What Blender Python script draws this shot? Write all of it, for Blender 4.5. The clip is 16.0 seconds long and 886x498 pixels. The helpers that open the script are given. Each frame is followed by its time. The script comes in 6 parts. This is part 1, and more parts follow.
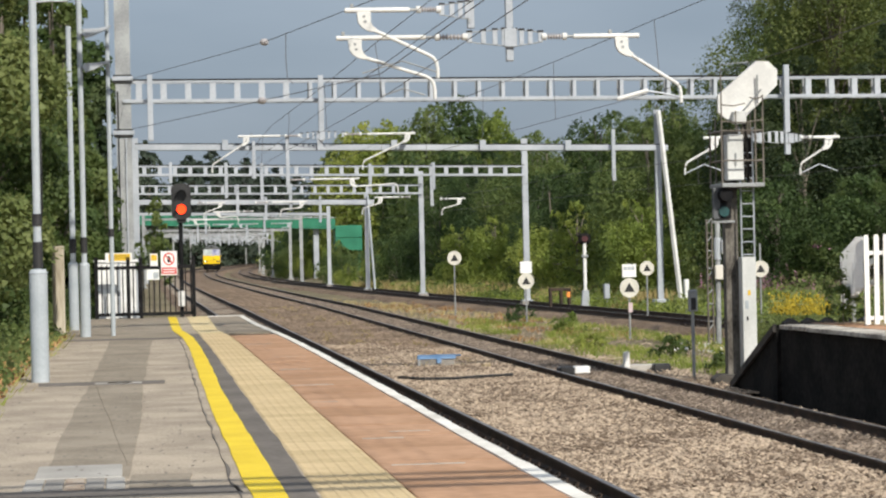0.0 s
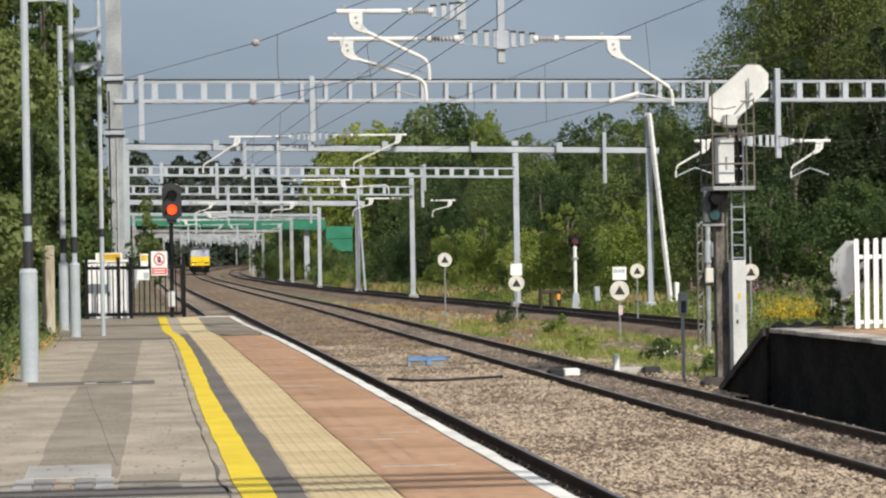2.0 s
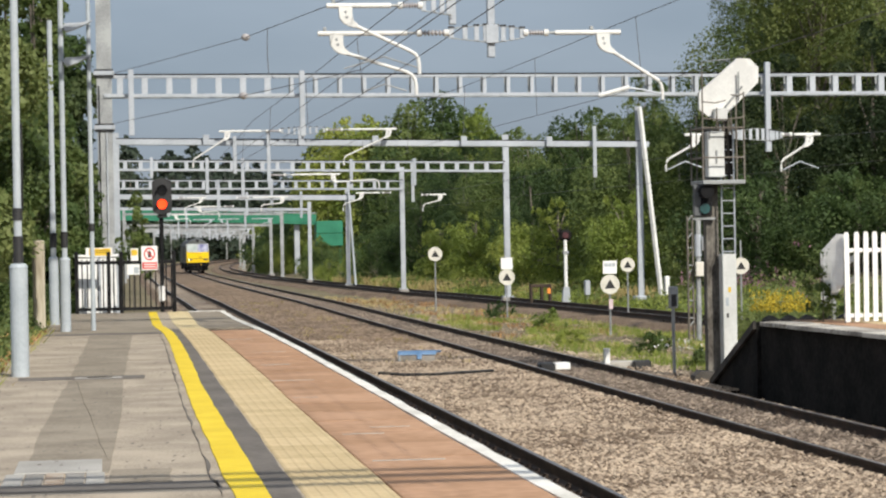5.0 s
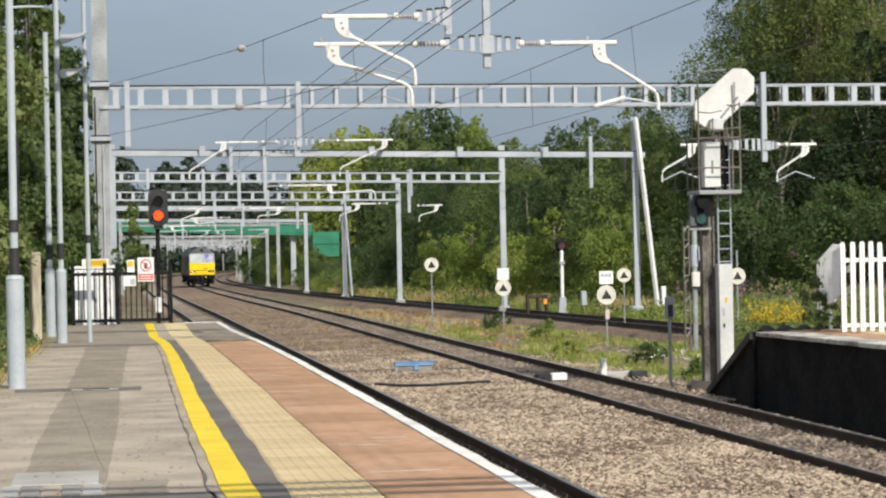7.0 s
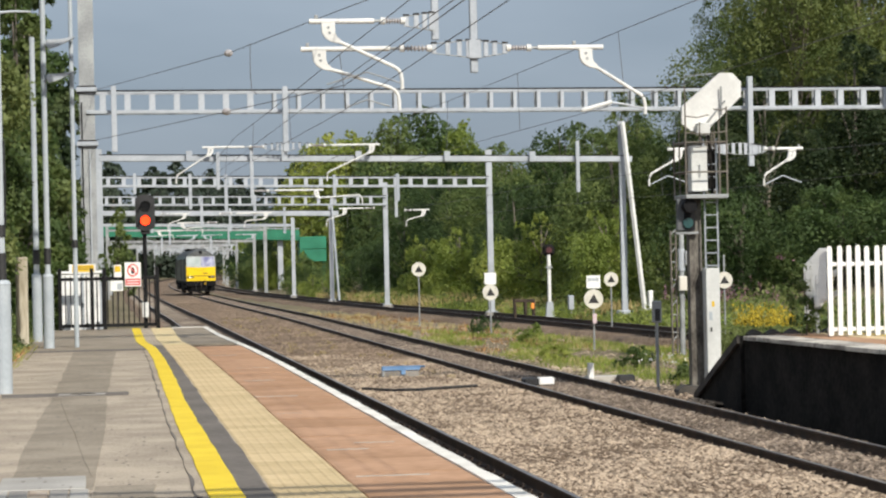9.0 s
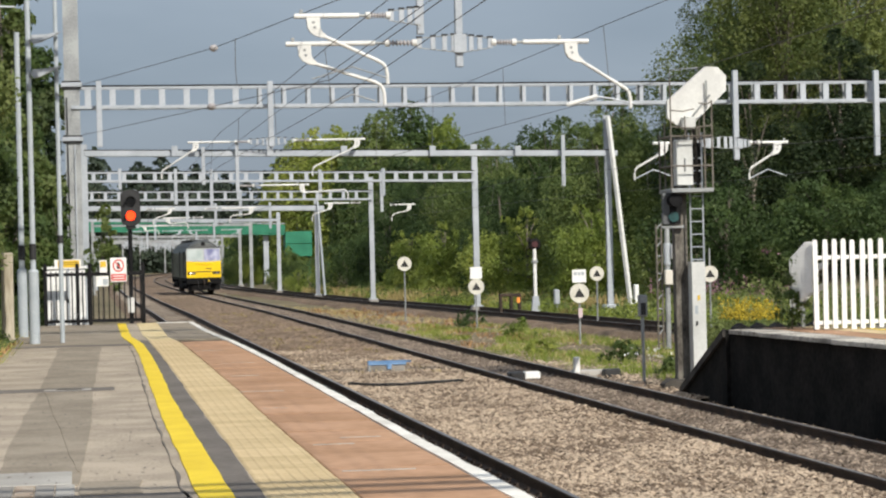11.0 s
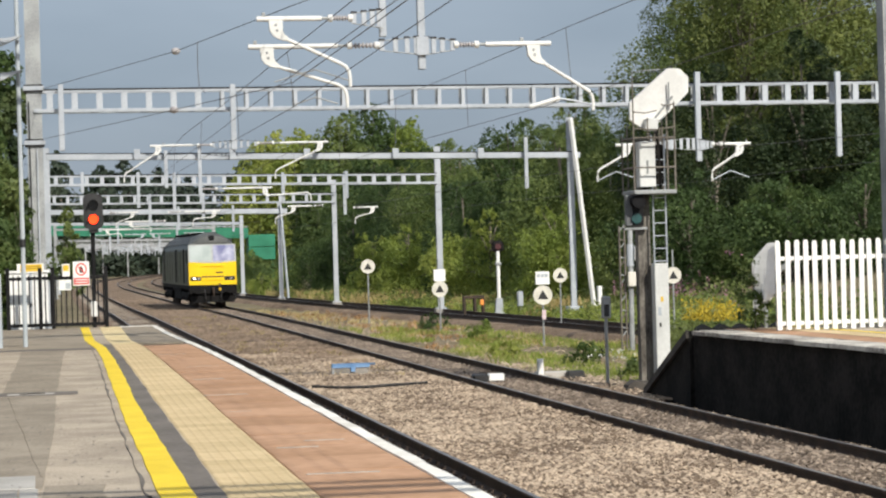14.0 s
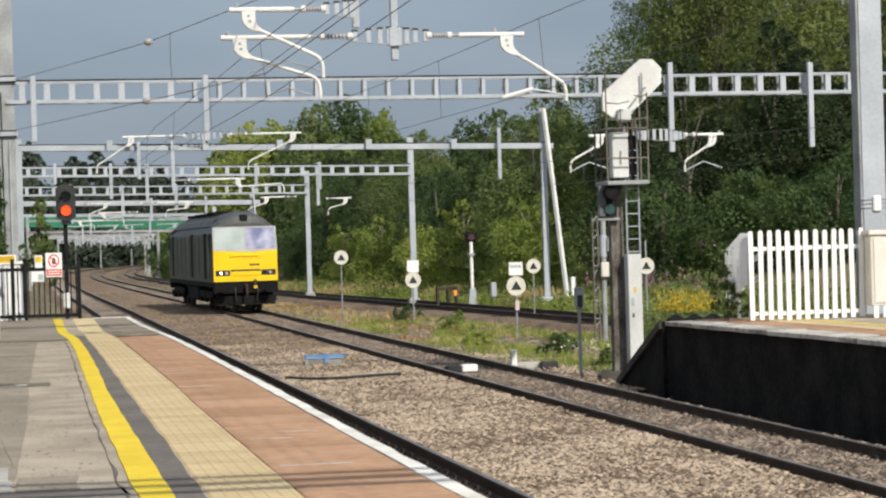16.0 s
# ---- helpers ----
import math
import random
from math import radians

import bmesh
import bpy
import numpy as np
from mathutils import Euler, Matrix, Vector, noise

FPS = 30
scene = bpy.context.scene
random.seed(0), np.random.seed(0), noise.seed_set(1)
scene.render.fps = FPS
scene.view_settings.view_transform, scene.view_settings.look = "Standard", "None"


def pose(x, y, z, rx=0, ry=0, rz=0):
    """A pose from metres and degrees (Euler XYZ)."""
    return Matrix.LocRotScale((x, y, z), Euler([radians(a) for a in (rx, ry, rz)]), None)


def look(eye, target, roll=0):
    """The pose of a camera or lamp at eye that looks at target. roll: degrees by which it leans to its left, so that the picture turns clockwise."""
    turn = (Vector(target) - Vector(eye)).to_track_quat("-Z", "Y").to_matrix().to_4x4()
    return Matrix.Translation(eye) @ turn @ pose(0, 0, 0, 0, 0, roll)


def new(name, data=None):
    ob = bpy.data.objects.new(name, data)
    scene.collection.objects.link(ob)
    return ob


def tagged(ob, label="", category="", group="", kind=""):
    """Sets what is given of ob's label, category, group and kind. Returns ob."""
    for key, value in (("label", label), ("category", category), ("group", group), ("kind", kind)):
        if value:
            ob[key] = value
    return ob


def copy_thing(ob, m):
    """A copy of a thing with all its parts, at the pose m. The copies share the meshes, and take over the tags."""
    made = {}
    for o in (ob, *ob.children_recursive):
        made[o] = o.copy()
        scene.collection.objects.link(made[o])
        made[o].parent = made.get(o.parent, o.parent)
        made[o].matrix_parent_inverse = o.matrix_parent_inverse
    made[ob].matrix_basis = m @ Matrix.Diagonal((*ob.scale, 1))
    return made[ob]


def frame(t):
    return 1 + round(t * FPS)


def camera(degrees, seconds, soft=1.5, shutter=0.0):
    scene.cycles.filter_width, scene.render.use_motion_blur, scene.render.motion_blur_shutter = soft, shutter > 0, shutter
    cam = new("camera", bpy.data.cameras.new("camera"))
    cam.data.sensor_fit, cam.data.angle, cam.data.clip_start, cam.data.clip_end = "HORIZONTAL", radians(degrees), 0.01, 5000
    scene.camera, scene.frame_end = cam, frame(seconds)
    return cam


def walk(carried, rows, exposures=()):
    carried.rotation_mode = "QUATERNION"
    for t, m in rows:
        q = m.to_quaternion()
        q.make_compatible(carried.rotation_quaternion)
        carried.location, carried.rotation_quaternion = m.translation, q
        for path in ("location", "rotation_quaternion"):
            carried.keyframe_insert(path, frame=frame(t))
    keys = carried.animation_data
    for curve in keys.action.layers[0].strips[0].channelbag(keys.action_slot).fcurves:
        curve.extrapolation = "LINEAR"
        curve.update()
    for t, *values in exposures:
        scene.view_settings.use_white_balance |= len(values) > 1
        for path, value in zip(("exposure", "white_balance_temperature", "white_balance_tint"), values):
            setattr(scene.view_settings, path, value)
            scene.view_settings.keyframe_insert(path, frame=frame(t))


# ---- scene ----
cam = camera(20.0, 16.0, soft=2.2)
EYE = 2.55
# seconds, pitch, roll, yaw of a camera held by one standing person
ROWS = [
    (0, -0.086, 1.239, -7.194),
    (0.5, -0.168, 1.164, -7.200),
    (1, -0.312, 1.029, -7.149),
    (1.5, -0.099, 0.936, -7.295),
    (2, -0.051, 0.930, -7.411),
    (2.5, -0.254, 0.952, -7.602),
    (3, -0.452, 1.056, -7.794),
    (3.5, -0.419, 1.036, -7.608),
    (4, -0.227, 0.925, -7.632),
    (6.5, -0.154, 1.216, -7.633),
    (7, 0.056, 1.148, -7.715),
    (7.5, 0.179, 1.204, -7.790),
    (8, 0.059, 1.237, -7.790),
    (8.5, 0.036, 1.230, -7.889),
    (9, 0.152, 1.228, -8.007),
    (11.5, -0.005, 1.418, -8.515),
    (12, -0.039, 1.411, -8.717),
    (12.5, -0.413, 1.228, -8.597),
    (13, -0.215, 1.340, -8.739),
    (13.5, -0.095, 1.451, -8.990),
    (14, 0.053, 1.600, -9.168),
    (14.5, 0.151, 1.740, -9.315),
    (15, 0.095, 1.671, -9.428),
    (15.5, -0.130, 1.655, -9.546),
    (16, -0.172, 1.670, -9.779),
]
walk(cam, [(t, pose(0, 0, EYE, 90 + pitch, roll, yaw)) for t, pitch, roll, yaw in ROWS],
     [(0, -0.01), (1.5, -0.08), (2.5, -0.06), (4, -0.03), (7, 0.05), (8.5, 0.03), (11.5, -0.05), (12, -0.05), (13.5, 0.02), (14.5, 0.08), (15.3, 0.0), (16, -0.06)])

# ---- world and sun ----
SUN_FROM = Vector((0.29, -0.765, 0.60)).normalized()
world = bpy.data.worlds.new("world")
scene.world = world
world.use_nodes = True
wn, wl = world.node_tree.nodes, world.node_tree.links
wn.clear()
sky = wn.new("ShaderNodeTexSky")
sky.sky_type, sky.sun_disc = "NISHITA", False
sky.sun_elevation = math.asin(SUN_FROM.z)
sky.sun_rotation = math.atan2(SUN_FROM.x, SUN_FROM.y)
sky_gain = wn.new("ShaderNodeMix")
sky_gain.data_type, sky_gain.blend_type = "RGBA", "MULTIPLY"
sky_gain.inputs["Factor"].default_value = 1
sky_gain.inputs["B"].default_value = (0.10, 0.10, 0.10, 1)
coord = wn.new("ShaderNodeTexCoord")
cloud_map = wn.new("ShaderNodeMapping")
cloud_map.inputs["Scale"].default_value = (2.0, 2.0, 7.0)
cloud_noise = wn.new("ShaderNodeTexNoise")
cloud_noise.inputs["Scale"].default_value, cloud_noise.inputs["Detail"].default_value = 1.6, 5
cloud_ramp = wn.new("ShaderNodeValToRGB")
cloud_ramp.color_ramp.elements[0].position, cloud_ramp.color_ramp.elements[0].color = 0.38, (0.205, 0.262, 0.355, 1)
cloud_ramp.color_ramp.elements[1].position, cloud_ramp.color_ramp.elements[1].color = 0.64, (0.325, 0.388, 0.488, 1)
overcast = wn.new("ShaderNodeMix")
overcast.data_type = "RGBA"
overcast.inputs["Factor"].default_value = 0.85
background = wn.new("ShaderNodeBackground")
background.inputs["Strength"].default_value = 1.0
world_out = wn.new("ShaderNodeOutputWorld")
# the storm cloud lies ahead; behind the camera the sky is broken and brighter
split = wn.new("ShaderNodeSeparateXYZ")
bright = wn.new("ShaderNodeMapRange")
bright.interpolation_type = "SMOOTHSTEP"
bright.inputs["From Min"].default_value, bright.inputs["From Max"].default_value = 0.75, -0.6
bright.inputs["To Min"].default_value, bright.inputs["To Max"].default_value = 0.0, 1.0
lighter = wn.new("ShaderNodeMix")
lighter.data_type = "RGBA"
lighter.inputs["B"].default_value = (0.66, 0.72, 0.82, 1)
wl.new(coord.outputs["Generated"], split.inputs["Vector"])
wl.new(split.outputs["Y"], bright.inputs["Value"])
wl.new(bright.outputs["Result"], lighter.inputs["Factor"])
high = wn.new("ShaderNodeMapRange")
high.interpolation_type = "SMOOTHSTEP"
high.inputs["From Min"].default_value, high.inputs["From Max"].default_value = 0.035, 0.13
high.inputs["To Min"].default_value, high.inputs["To Max"].default_value = 0.0, 0.42
upper = wn.new("ShaderNodeMix")
upper.data_type = "RGBA"
upper.inputs["B"].default_value = (0.43, 0.50, 0.58, 1)
wl.new(split.outputs["Z"], high.inputs["Value"])
wl.new(high.outputs["Result"], upper.inputs["Factor"])
wl.new(cloud_ramp.outputs["Color"], upper.inputs["A"])
wl.new(upper.outputs["Result"], lighter.inputs["A"])
wl.new(coord.outputs["Generated"], cloud_map.inputs["Vector"])
wl.new(cloud_map.outputs["Vector"], cloud_noise.inputs["Vector"])
wl.new(cloud_noise.outputs["Fac"], cloud_ramp.inputs["Fac"])
wl.new(sky.outputs["Color"], sky_gain.inputs["A"])
wl.new(sky_gain.outputs["Result"], overcast.inputs["A"])
wl.new(lighter.outputs["Result"], overcast.inputs["B"])
wl.new(overcast.outputs["Result"], background.inputs["Color"])
wl.new(background.outputs["Background"], world_out.inputs["Surface"])

sun = new("sun", bpy.data.lights.new("sun", "SUN"))
sun.data.energy, sun.data.angle, sun.data.color = 4.6, radians(0.6), (1.0, 0.94, 0.84)
sun.matrix_world = look(SUN_FROM * 60, (0, 0, 0))


# ---- materials ----
def mat(name, a, b, rough=0.7, scale=3.0, fine=40.0, bump=0.15, metal=0.0, stretch=(1, 1, 1), per_object=0.0, per_island=0.0, dirt=0.25, glow=0.0, spec=0.4):
    """Two-scale varied surface between the colours a and b; sizes are per metre."""
    m = bpy.data.materials.new(name)
    m.use_nodes = True
    n, l = m.node_tree.nodes, m.node_tree.links
    p = n["Principled BSDF"]
    p.inputs["Roughness"].default_value, p.inputs["Metallic"].default_value = rough, metal
    p.inputs["Specular IOR Level"].default_value = spec
    tc = n.new("ShaderNodeTexCoord")
    mp = n.new("ShaderNodeMapping")
    mp.inputs["Scale"].default_value = stretch
    if per_object:
        own, far = n.new("ShaderNodeObjectInfo"), n.new("ShaderNodeVectorMath")
        far.operation = "MULTIPLY_ADD"
        far.inputs[1].default_value = (91.0, 57.0, 33.0)
        l.new(own.outputs["Random"], far.inputs[0]); l.new(tc.outputs["Object"], far.inputs[2])
        l.new(far.outputs["Vector"], mp.inputs["Vector"])
    else:
        l.new(tc.outputs["Object"], mp.inputs["Vector"])
    big, small = n.new("ShaderNodeTexNoise"), n.new("ShaderNodeTexNoise")
    big.inputs["Scale"].default_value, big.inputs["Detail"].default_value = scale, 4
    small.inputs["Scale"].default_value, small.inputs["Detail"].default_value = fine, 3
    l.new(mp.outputs["Vector"], big.inputs["Vector"])
    l.new(mp.outputs["Vector"], small.inputs["Vector"])
    ramp = n.new("ShaderNodeValToRGB")
    ramp.color_ramp.elements[0].position, ramp.color_ramp.elements[0].color = 0.32, (*a, 1)
    ramp.color_ramp.elements[1].position, ramp.color_ramp.elements[1].color = 0.68, (*b, 1)
    add = n.new("ShaderNodeMath")
    add.operation = "MULTIPLY_ADD"
    add.inputs[1].default_value, add.inputs[2].default_value = dirt * 2, -dirt
    l.new(small.outputs["Fac"], add.inputs[0])
    total = n.new("ShaderNodeMath")
    total.operation = "ADD"
    l.new(big.outputs["Fac"], total.inputs[0])
    l.new(add.outputs[0], total.inputs[1])
    last = total.outputs[0]
    for amount, node, socket in ((per_object, "ShaderNodeObjectInfo", "Random"), (per_island, "ShaderNodeNewGeometry", "Random Per Island")):
        if amount:
            r = n.new(node)
            shift = n.new("ShaderNodeMath")
            shift.operation = "MULTIPLY_ADD"
            shift.inputs[1].default_value, shift.inputs[2].default_value = amount * 2, -amount
            l.new(r.outputs[socket], shift.inputs[0])
            s = n.new("ShaderNodeMath")
            s.operation = "ADD"
            l.new(last, s.inputs[0])
            l.new(shift.outputs[0], s.inputs[1])
            last = s.outputs[0]
    l.new(last, ramp.inputs["Fac"])
    l.new(ramp.outputs["Color"], p.inputs["Base Color"])
    if bump:
        bp = n.new("ShaderNodeBump")
        bp.inputs["Strength"].default_value, bp.inputs["Distance"].default_value = bump, 0.02
        l.new(small.outputs["Fac"], bp.inputs["Height"])
        l.new(bp.outputs["Normal"], p.inputs["Normal"])
    if glow:
        p.inputs["Emission Color"].default_value, p.inputs["Emission Strength"].default_value = (*b, 1), glow
    return m


def leaf_mat(name, a, b, c):
    """Leaves: three greens, one a leaf, with some light through them."""
    m = bpy.data.materials.new(name)
    m.use_nodes = True
    n, l = m.node_tree.nodes, m.node_tree.links
    p, out = n["Principled BSDF"], n["Material Output"]
    p.inputs["Roughness"].default_value, p.inputs["Specular IOR Level"].default_value = 0.55, 0.3
    g, o = n.new("ShaderNodeNewGeometry"), n.new("ShaderNodeObjectInfo")
    tc, nz = n.new("ShaderNodeTexCoord"), n.new("ShaderNodeTexNoise")
    nz.inputs["Scale"].default_value, nz.inputs["Detail"].default_value = 0.55, 3
    l.new(tc.outputs["Object"], nz.inputs["Vector"])
    ramp = n.new("ShaderNodeValToRGB")
    ramp.color_ramp.elements[0].position, ramp.color_ramp.elements[0].color = 0.15, (*a, 1)
    ramp.color_ramp.elements[1].position, ramp.color_ramp.elements[1].color = 0.95, (*c, 1)
    ramp.color_ramp.elements.new(0.55).color = (*b, 1)
    x = n.new("ShaderNodeMath"); x.operation = "MULTIPLY_ADD"
    x.inputs[1].default_value, x.inputs[2].default_value = 0.13, -0.015
    l.new(g.outputs["Random Per Island"], x.inputs[0])
    y = n.new("ShaderNodeMath"); y.operation = "MULTIPLY_ADD"
    y.inputs[1].default_value = 1.15
    l.new(nz.outputs["Fac"], y.inputs[0]); l.new(x.outputs[0], y.inputs[2])
    z = n.new("ShaderNodeMath"); z.operation = "MULTIPLY_ADD"
    z.inputs[1].default_value = 0.46
    l.new(o.outputs["Random"], z.inputs[0]); l.new(y.outputs[0], z.inputs[2])
    w = n.new("ShaderNodeMath"); w.operation = "SUBTRACT"; w.inputs[1].default_value = 0.24
    l.new(z.outputs[0], w.inputs[0]); l.new(w.outputs[0], ramp.inputs["Fac"])
    l.new(ramp.outputs["Color"], p.inputs["Base Color"])
    t = n.new("ShaderNodeBsdfTranslucent")
    l.new(ramp.outputs["Color"], t.inputs["Color"])
    mix = n.new("ShaderNodeMixShader"); mix.inputs["Fac"].default_value = 0.48
    l.new(p.outputs["BSDF"], mix.inputs[1]); l.new(t.outputs["BSDF"], mix.inputs[2])
    l.new(mix.outputs["Shader"], out.inputs["Surface"])
    return m


def stone_mat(name, a, b, c, cell=22.0, bump=1.0, patch=0.35):
    """Loose stones: one colour a stone, with brown patches."""
    m = bpy.data.materials.new(name)
    m.use_nodes = True
    n, l = m.node_tree.nodes, m.node_tree.links
    p = n["Principled BSDF"]
    p.inputs["Roughness"].default_value, p.inputs["Specular IOR Level"].default_value = 0.9, 0.2
    tc, v, nz = n.new("ShaderNodeTexCoord"), n.new("ShaderNodeTexVoronoi"), n.new("ShaderNodeTexNoise")
    v.inputs["Scale"].default_value = cell
    nz.inputs["Scale"].default_value, nz.inputs["Detail"].default_value = 0.5, 5
    l.new(tc.outputs["Object"], v.inputs["Vector"]); l.new(tc.outputs["Object"], nz.inputs["Vector"])
    ramp = n.new("ShaderNodeValToRGB")
    ramp.color_ramp.elements[0].position, ramp.color_ramp.elements[0].color = 0.1, (*a, 1)
    ramp.color_ramp.elements[1].position, ramp.color_ramp.elements[1].color = 0.9, (*c, 1)
    ramp.color_ramp.elements.new(0.5).color = (*b, 1)
    sep = n.new("ShaderNodeSeparateColor")
    l.new(v.outputs["Color"], sep.inputs["Color"])
    x = n.new("ShaderNodeMath"); x.operation = "MULTIPLY_ADD"
    x.inputs[1].default_value, x.inputs[2].default_value = patch * 2, 0.5 - patch - 0.35
    l.new(nz.outputs["Fac"], x.inputs[0])
    y = n.new("ShaderNodeMath"); y.operation = "MULTIPLY_ADD"; y.inputs[1].default_value = 0.7
    l.new(sep.outputs[0], y.inputs[0]); l.new(x.outputs[0], y.inputs[2])
    l.new(y.outputs[0], ramp.inputs["Fac"]); l.new(ramp.outputs["Color"], p.inputs["Base Color"])
    bp = n.new("ShaderNodeBump"); bp.invert = True
    bp.inputs["Strength"].default_value, bp.inputs["Distance"].default_value = bump, 0.03
    l.new(v.outputs["Distance"], bp.inputs["Height"]); l.new(bp.outputs["Normal"], p.inputs["Normal"])
    return m


STEEL = mat("galvanised_steel", (0.34, 0.37, 0.405), (0.45, 0.48, 0.515), 0.5, 0.9, 14, 0.06, metal=0.25)
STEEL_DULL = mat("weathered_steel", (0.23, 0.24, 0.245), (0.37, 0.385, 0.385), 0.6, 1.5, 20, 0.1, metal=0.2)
WHITE = mat("white_paint", (0.70, 0.70, 0.68), (0.84, 0.84, 0.82), 0.5, 2.0, 30, 0.05)
TUBE = mat("pale_support_tube", (0.58, 0.58, 0.56), (0.72, 0.72, 0.69), 0.45, 2.0, 25, 0.05)
FENCE_BLACK = mat("matt_black_paint", (0.006, 0.006, 0.007), (0.018, 0.018, 0.019), 0.8, 3, 40, 0.08, spec=0.15)
POST_GREY = mat("pale_grey_paint", (0.34, 0.38, 0.41), (0.43, 0.47, 0.50), 0.4, 1.5, 25, 0.04)
BLACK = mat("black_paint", (0.012, 0.012, 0.013), (0.035, 0.035, 0.036), 0.5, 3, 40, 0.08)
# near-black; on the island wall it holds grime and shade together
NEAR_BLACK = mat("near_black", (0.005, 0.005, 0.005), (0.022, 0.020, 0.018), 0.9, 1.4, 12, 0.4, dirt=0.4, spec=0.15)
ASPHALT = mat("worn_asphalt", (0.295, 0.245, 0.188), (0.48, 0.405, 0.312), 0.9, 1.6, 42, 0.5, dirt=0.5)
ASPHALT_DARK = mat("dark_asphalt", (0.115, 0.10, 0.086), (0.18, 0.158, 0.136), 0.9, 1.0, 16, 0.4, dirt=0.35)
PATCH = mat("asphalt_repair", (0.215, 0.180, 0.135), (0.33, 0.28, 0.215), 0.9, 1.6, 34, 0.4, dirt=0.4)
CONCRETE = mat("old_concrete", (0.33, 0.31, 0.28), (0.47, 0.45, 0.41), 0.85, 1.2, 50, 0.3)
COPING = mat("weathered_coping_concrete", (0.22, 0.20, 0.175), (0.62, 0.58, 0.51), 0.9, 3.5, 30, 0.4, per_object=0.14, dirt=0.35)
CONCRETE_OLD = mat("stained_concrete", (0.16, 0.15, 0.135), (0.32, 0.30, 0.27), 0.9, 1.6, 45, 0.4)
YELLOW_LINE = mat("yellow_line_paint", (0.74, 0.52, 0.012), (0.86, 0.64, 0.03), 0.6, 2.0, 60, 0.2)
WHITE_LINE = mat("white_line_paint", (0.62, 0.59, 0.52), (0.88, 0.85, 0.78), 0.7, 1.5, 20, 0.25)
TACTILE = mat("buff_tactile_paving", (0.50, 0.378, 0.202), (0.64, 0.495, 0.285), 0.85, 1.2, 12, 0.25, per_object=0.1)
RED_SLAB = mat("brick_red_paving", (0.37, 0.208, 0.112), (0.52, 0.31, 0.188), 0.85, 0.9, 9, 0.2, per_object=0.10, dirt=0.3)
RAIL_SIDE = mat("rusty_rail", (0.027, 0.019, 0.014), (0.070, 0.046, 0.031), 0.8, 2, 50, 0.3)
RAIL_TOP = mat("polished_rail_head", (0.20, 0.18, 0.17), (0.30, 0.28, 0.27), 0.35, 1, 20, 0.02, metal=0.8)
CREAM = mat("weathered_cream_board", (0.52, 0.50, 0.43), (0.66, 0.64, 0.56), 0.6, 3, 20, 0.05)
TACTILE_PALE = mat("pale_buff_paving", (0.58, 0.465, 0.25), (0.72, 0.59, 0.345), 0.85, 1.2, 12, 0.2, per_object=0.08)
SLEEPER_DARK = mat("dark_timber_sleeper", (0.035, 0.027, 0.02), (0.09, 0.07, 0.052), 0.9, 2.5, 40, 0.4, per_object=0.15)
SLEEPER = mat("sleeper_concrete", (0.20, 0.165, 0.13), (0.31, 0.26, 0.205), 0.9, 2.5, 40, 0.4, per_object=0.15)
BALLAST = stone_mat("ballast", (0.11, 0.075, 0.05), (0.25, 0.18, 0.125), (0.46, 0.37, 0.28), 19, 1.0, 0.45)
BALLAST_RUST = stone_mat("rust_stained_ballast", (0.075, 0.055, 0.04), (0.17, 0.125, 0.09), (0.33, 0.26, 0.20), 19, 1.0, 0.45)
STONE = mat("ballast_stone", (0.15, 0.105, 0.070), (0.56, 0.44, 0.318), 0.9, 0.4, 2.0, 0.0, per_island=0.30, dirt=0.3)
STONE_BROWN = mat("brown_ballast_stone", (0.11, 0.075, 0.047), (0.36, 0.265, 0.185), 0.9, 0.4, 2.0, 0.0, per_island=0.26, dirt=0.3)
BALLAST_BROWN = stone_mat("brown_ballast", (0.10, 0.067, 0.043), (0.20, 0.14, 0.094), (0.34, 0.26, 0.19), 19, 1.0, 0.45)
STONE_RUST = mat("stained_stone", (0.10, 0.074, 0.053), (0.41, 0.325, 0.245), 0.9, 0.6, 3, 0.0, per_island=0.33)
GROUND = mat("rough_ground", (0.12, 0.105, 0.05), (0.22, 0.175, 0.105), 0.95, 0.35, 9, 0.5)
GRASS = leaf_mat("weeds", (0.14, 0.205, 0.04), (0.29, 0.35, 0.07), (0.50, 0.48, 0.16))
DRY_GRASS = leaf_mat("dry_grass", (0.33, 0.26, 0.11), (0.52, 0.42, 0.19), (0.66, 0.56, 0.30))
LEAF = leaf_mat("leaves", (0.026, 0.048, 0.019), (0.080, 0.128, 0.040), (0.200, 0.250, 0.075))
# lighter than LEAF: some of the tall crowns' sunlight sits in this colour
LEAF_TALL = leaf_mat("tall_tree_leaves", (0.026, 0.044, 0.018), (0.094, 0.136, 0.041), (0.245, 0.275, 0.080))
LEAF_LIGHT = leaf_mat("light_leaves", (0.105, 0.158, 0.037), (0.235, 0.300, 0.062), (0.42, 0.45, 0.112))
# distance haze is mixed into this paler, bluer leaf colour
LEAF_FAR = leaf_mat("hazed_far_leaves", (0.036, 0.052, 0.038), (0.062, 0.086, 0.060), (0.105, 0.135, 0.088))
LEAF_DEEP = leaf_mat("deep_leaves", (0.018, 0.031, 0.016), (0.052, 0.084, 0.034), (0.145, 0.185, 0.064))
# leaves darkened to paint the shaded hollow below the tall crowns
LEAF_CAVE = leaf_mat("hollow_shade_leaves", (0.010, 0.018, 0.009), (0.028, 0.048, 0.019), (0.080, 0.108, 0.038))
RUST_STAIN = mat("rust_stained_concrete", (0.36, 0.26, 0.18), (0.46, 0.40, 0.33), 0.9, 7, 40, 0.3)
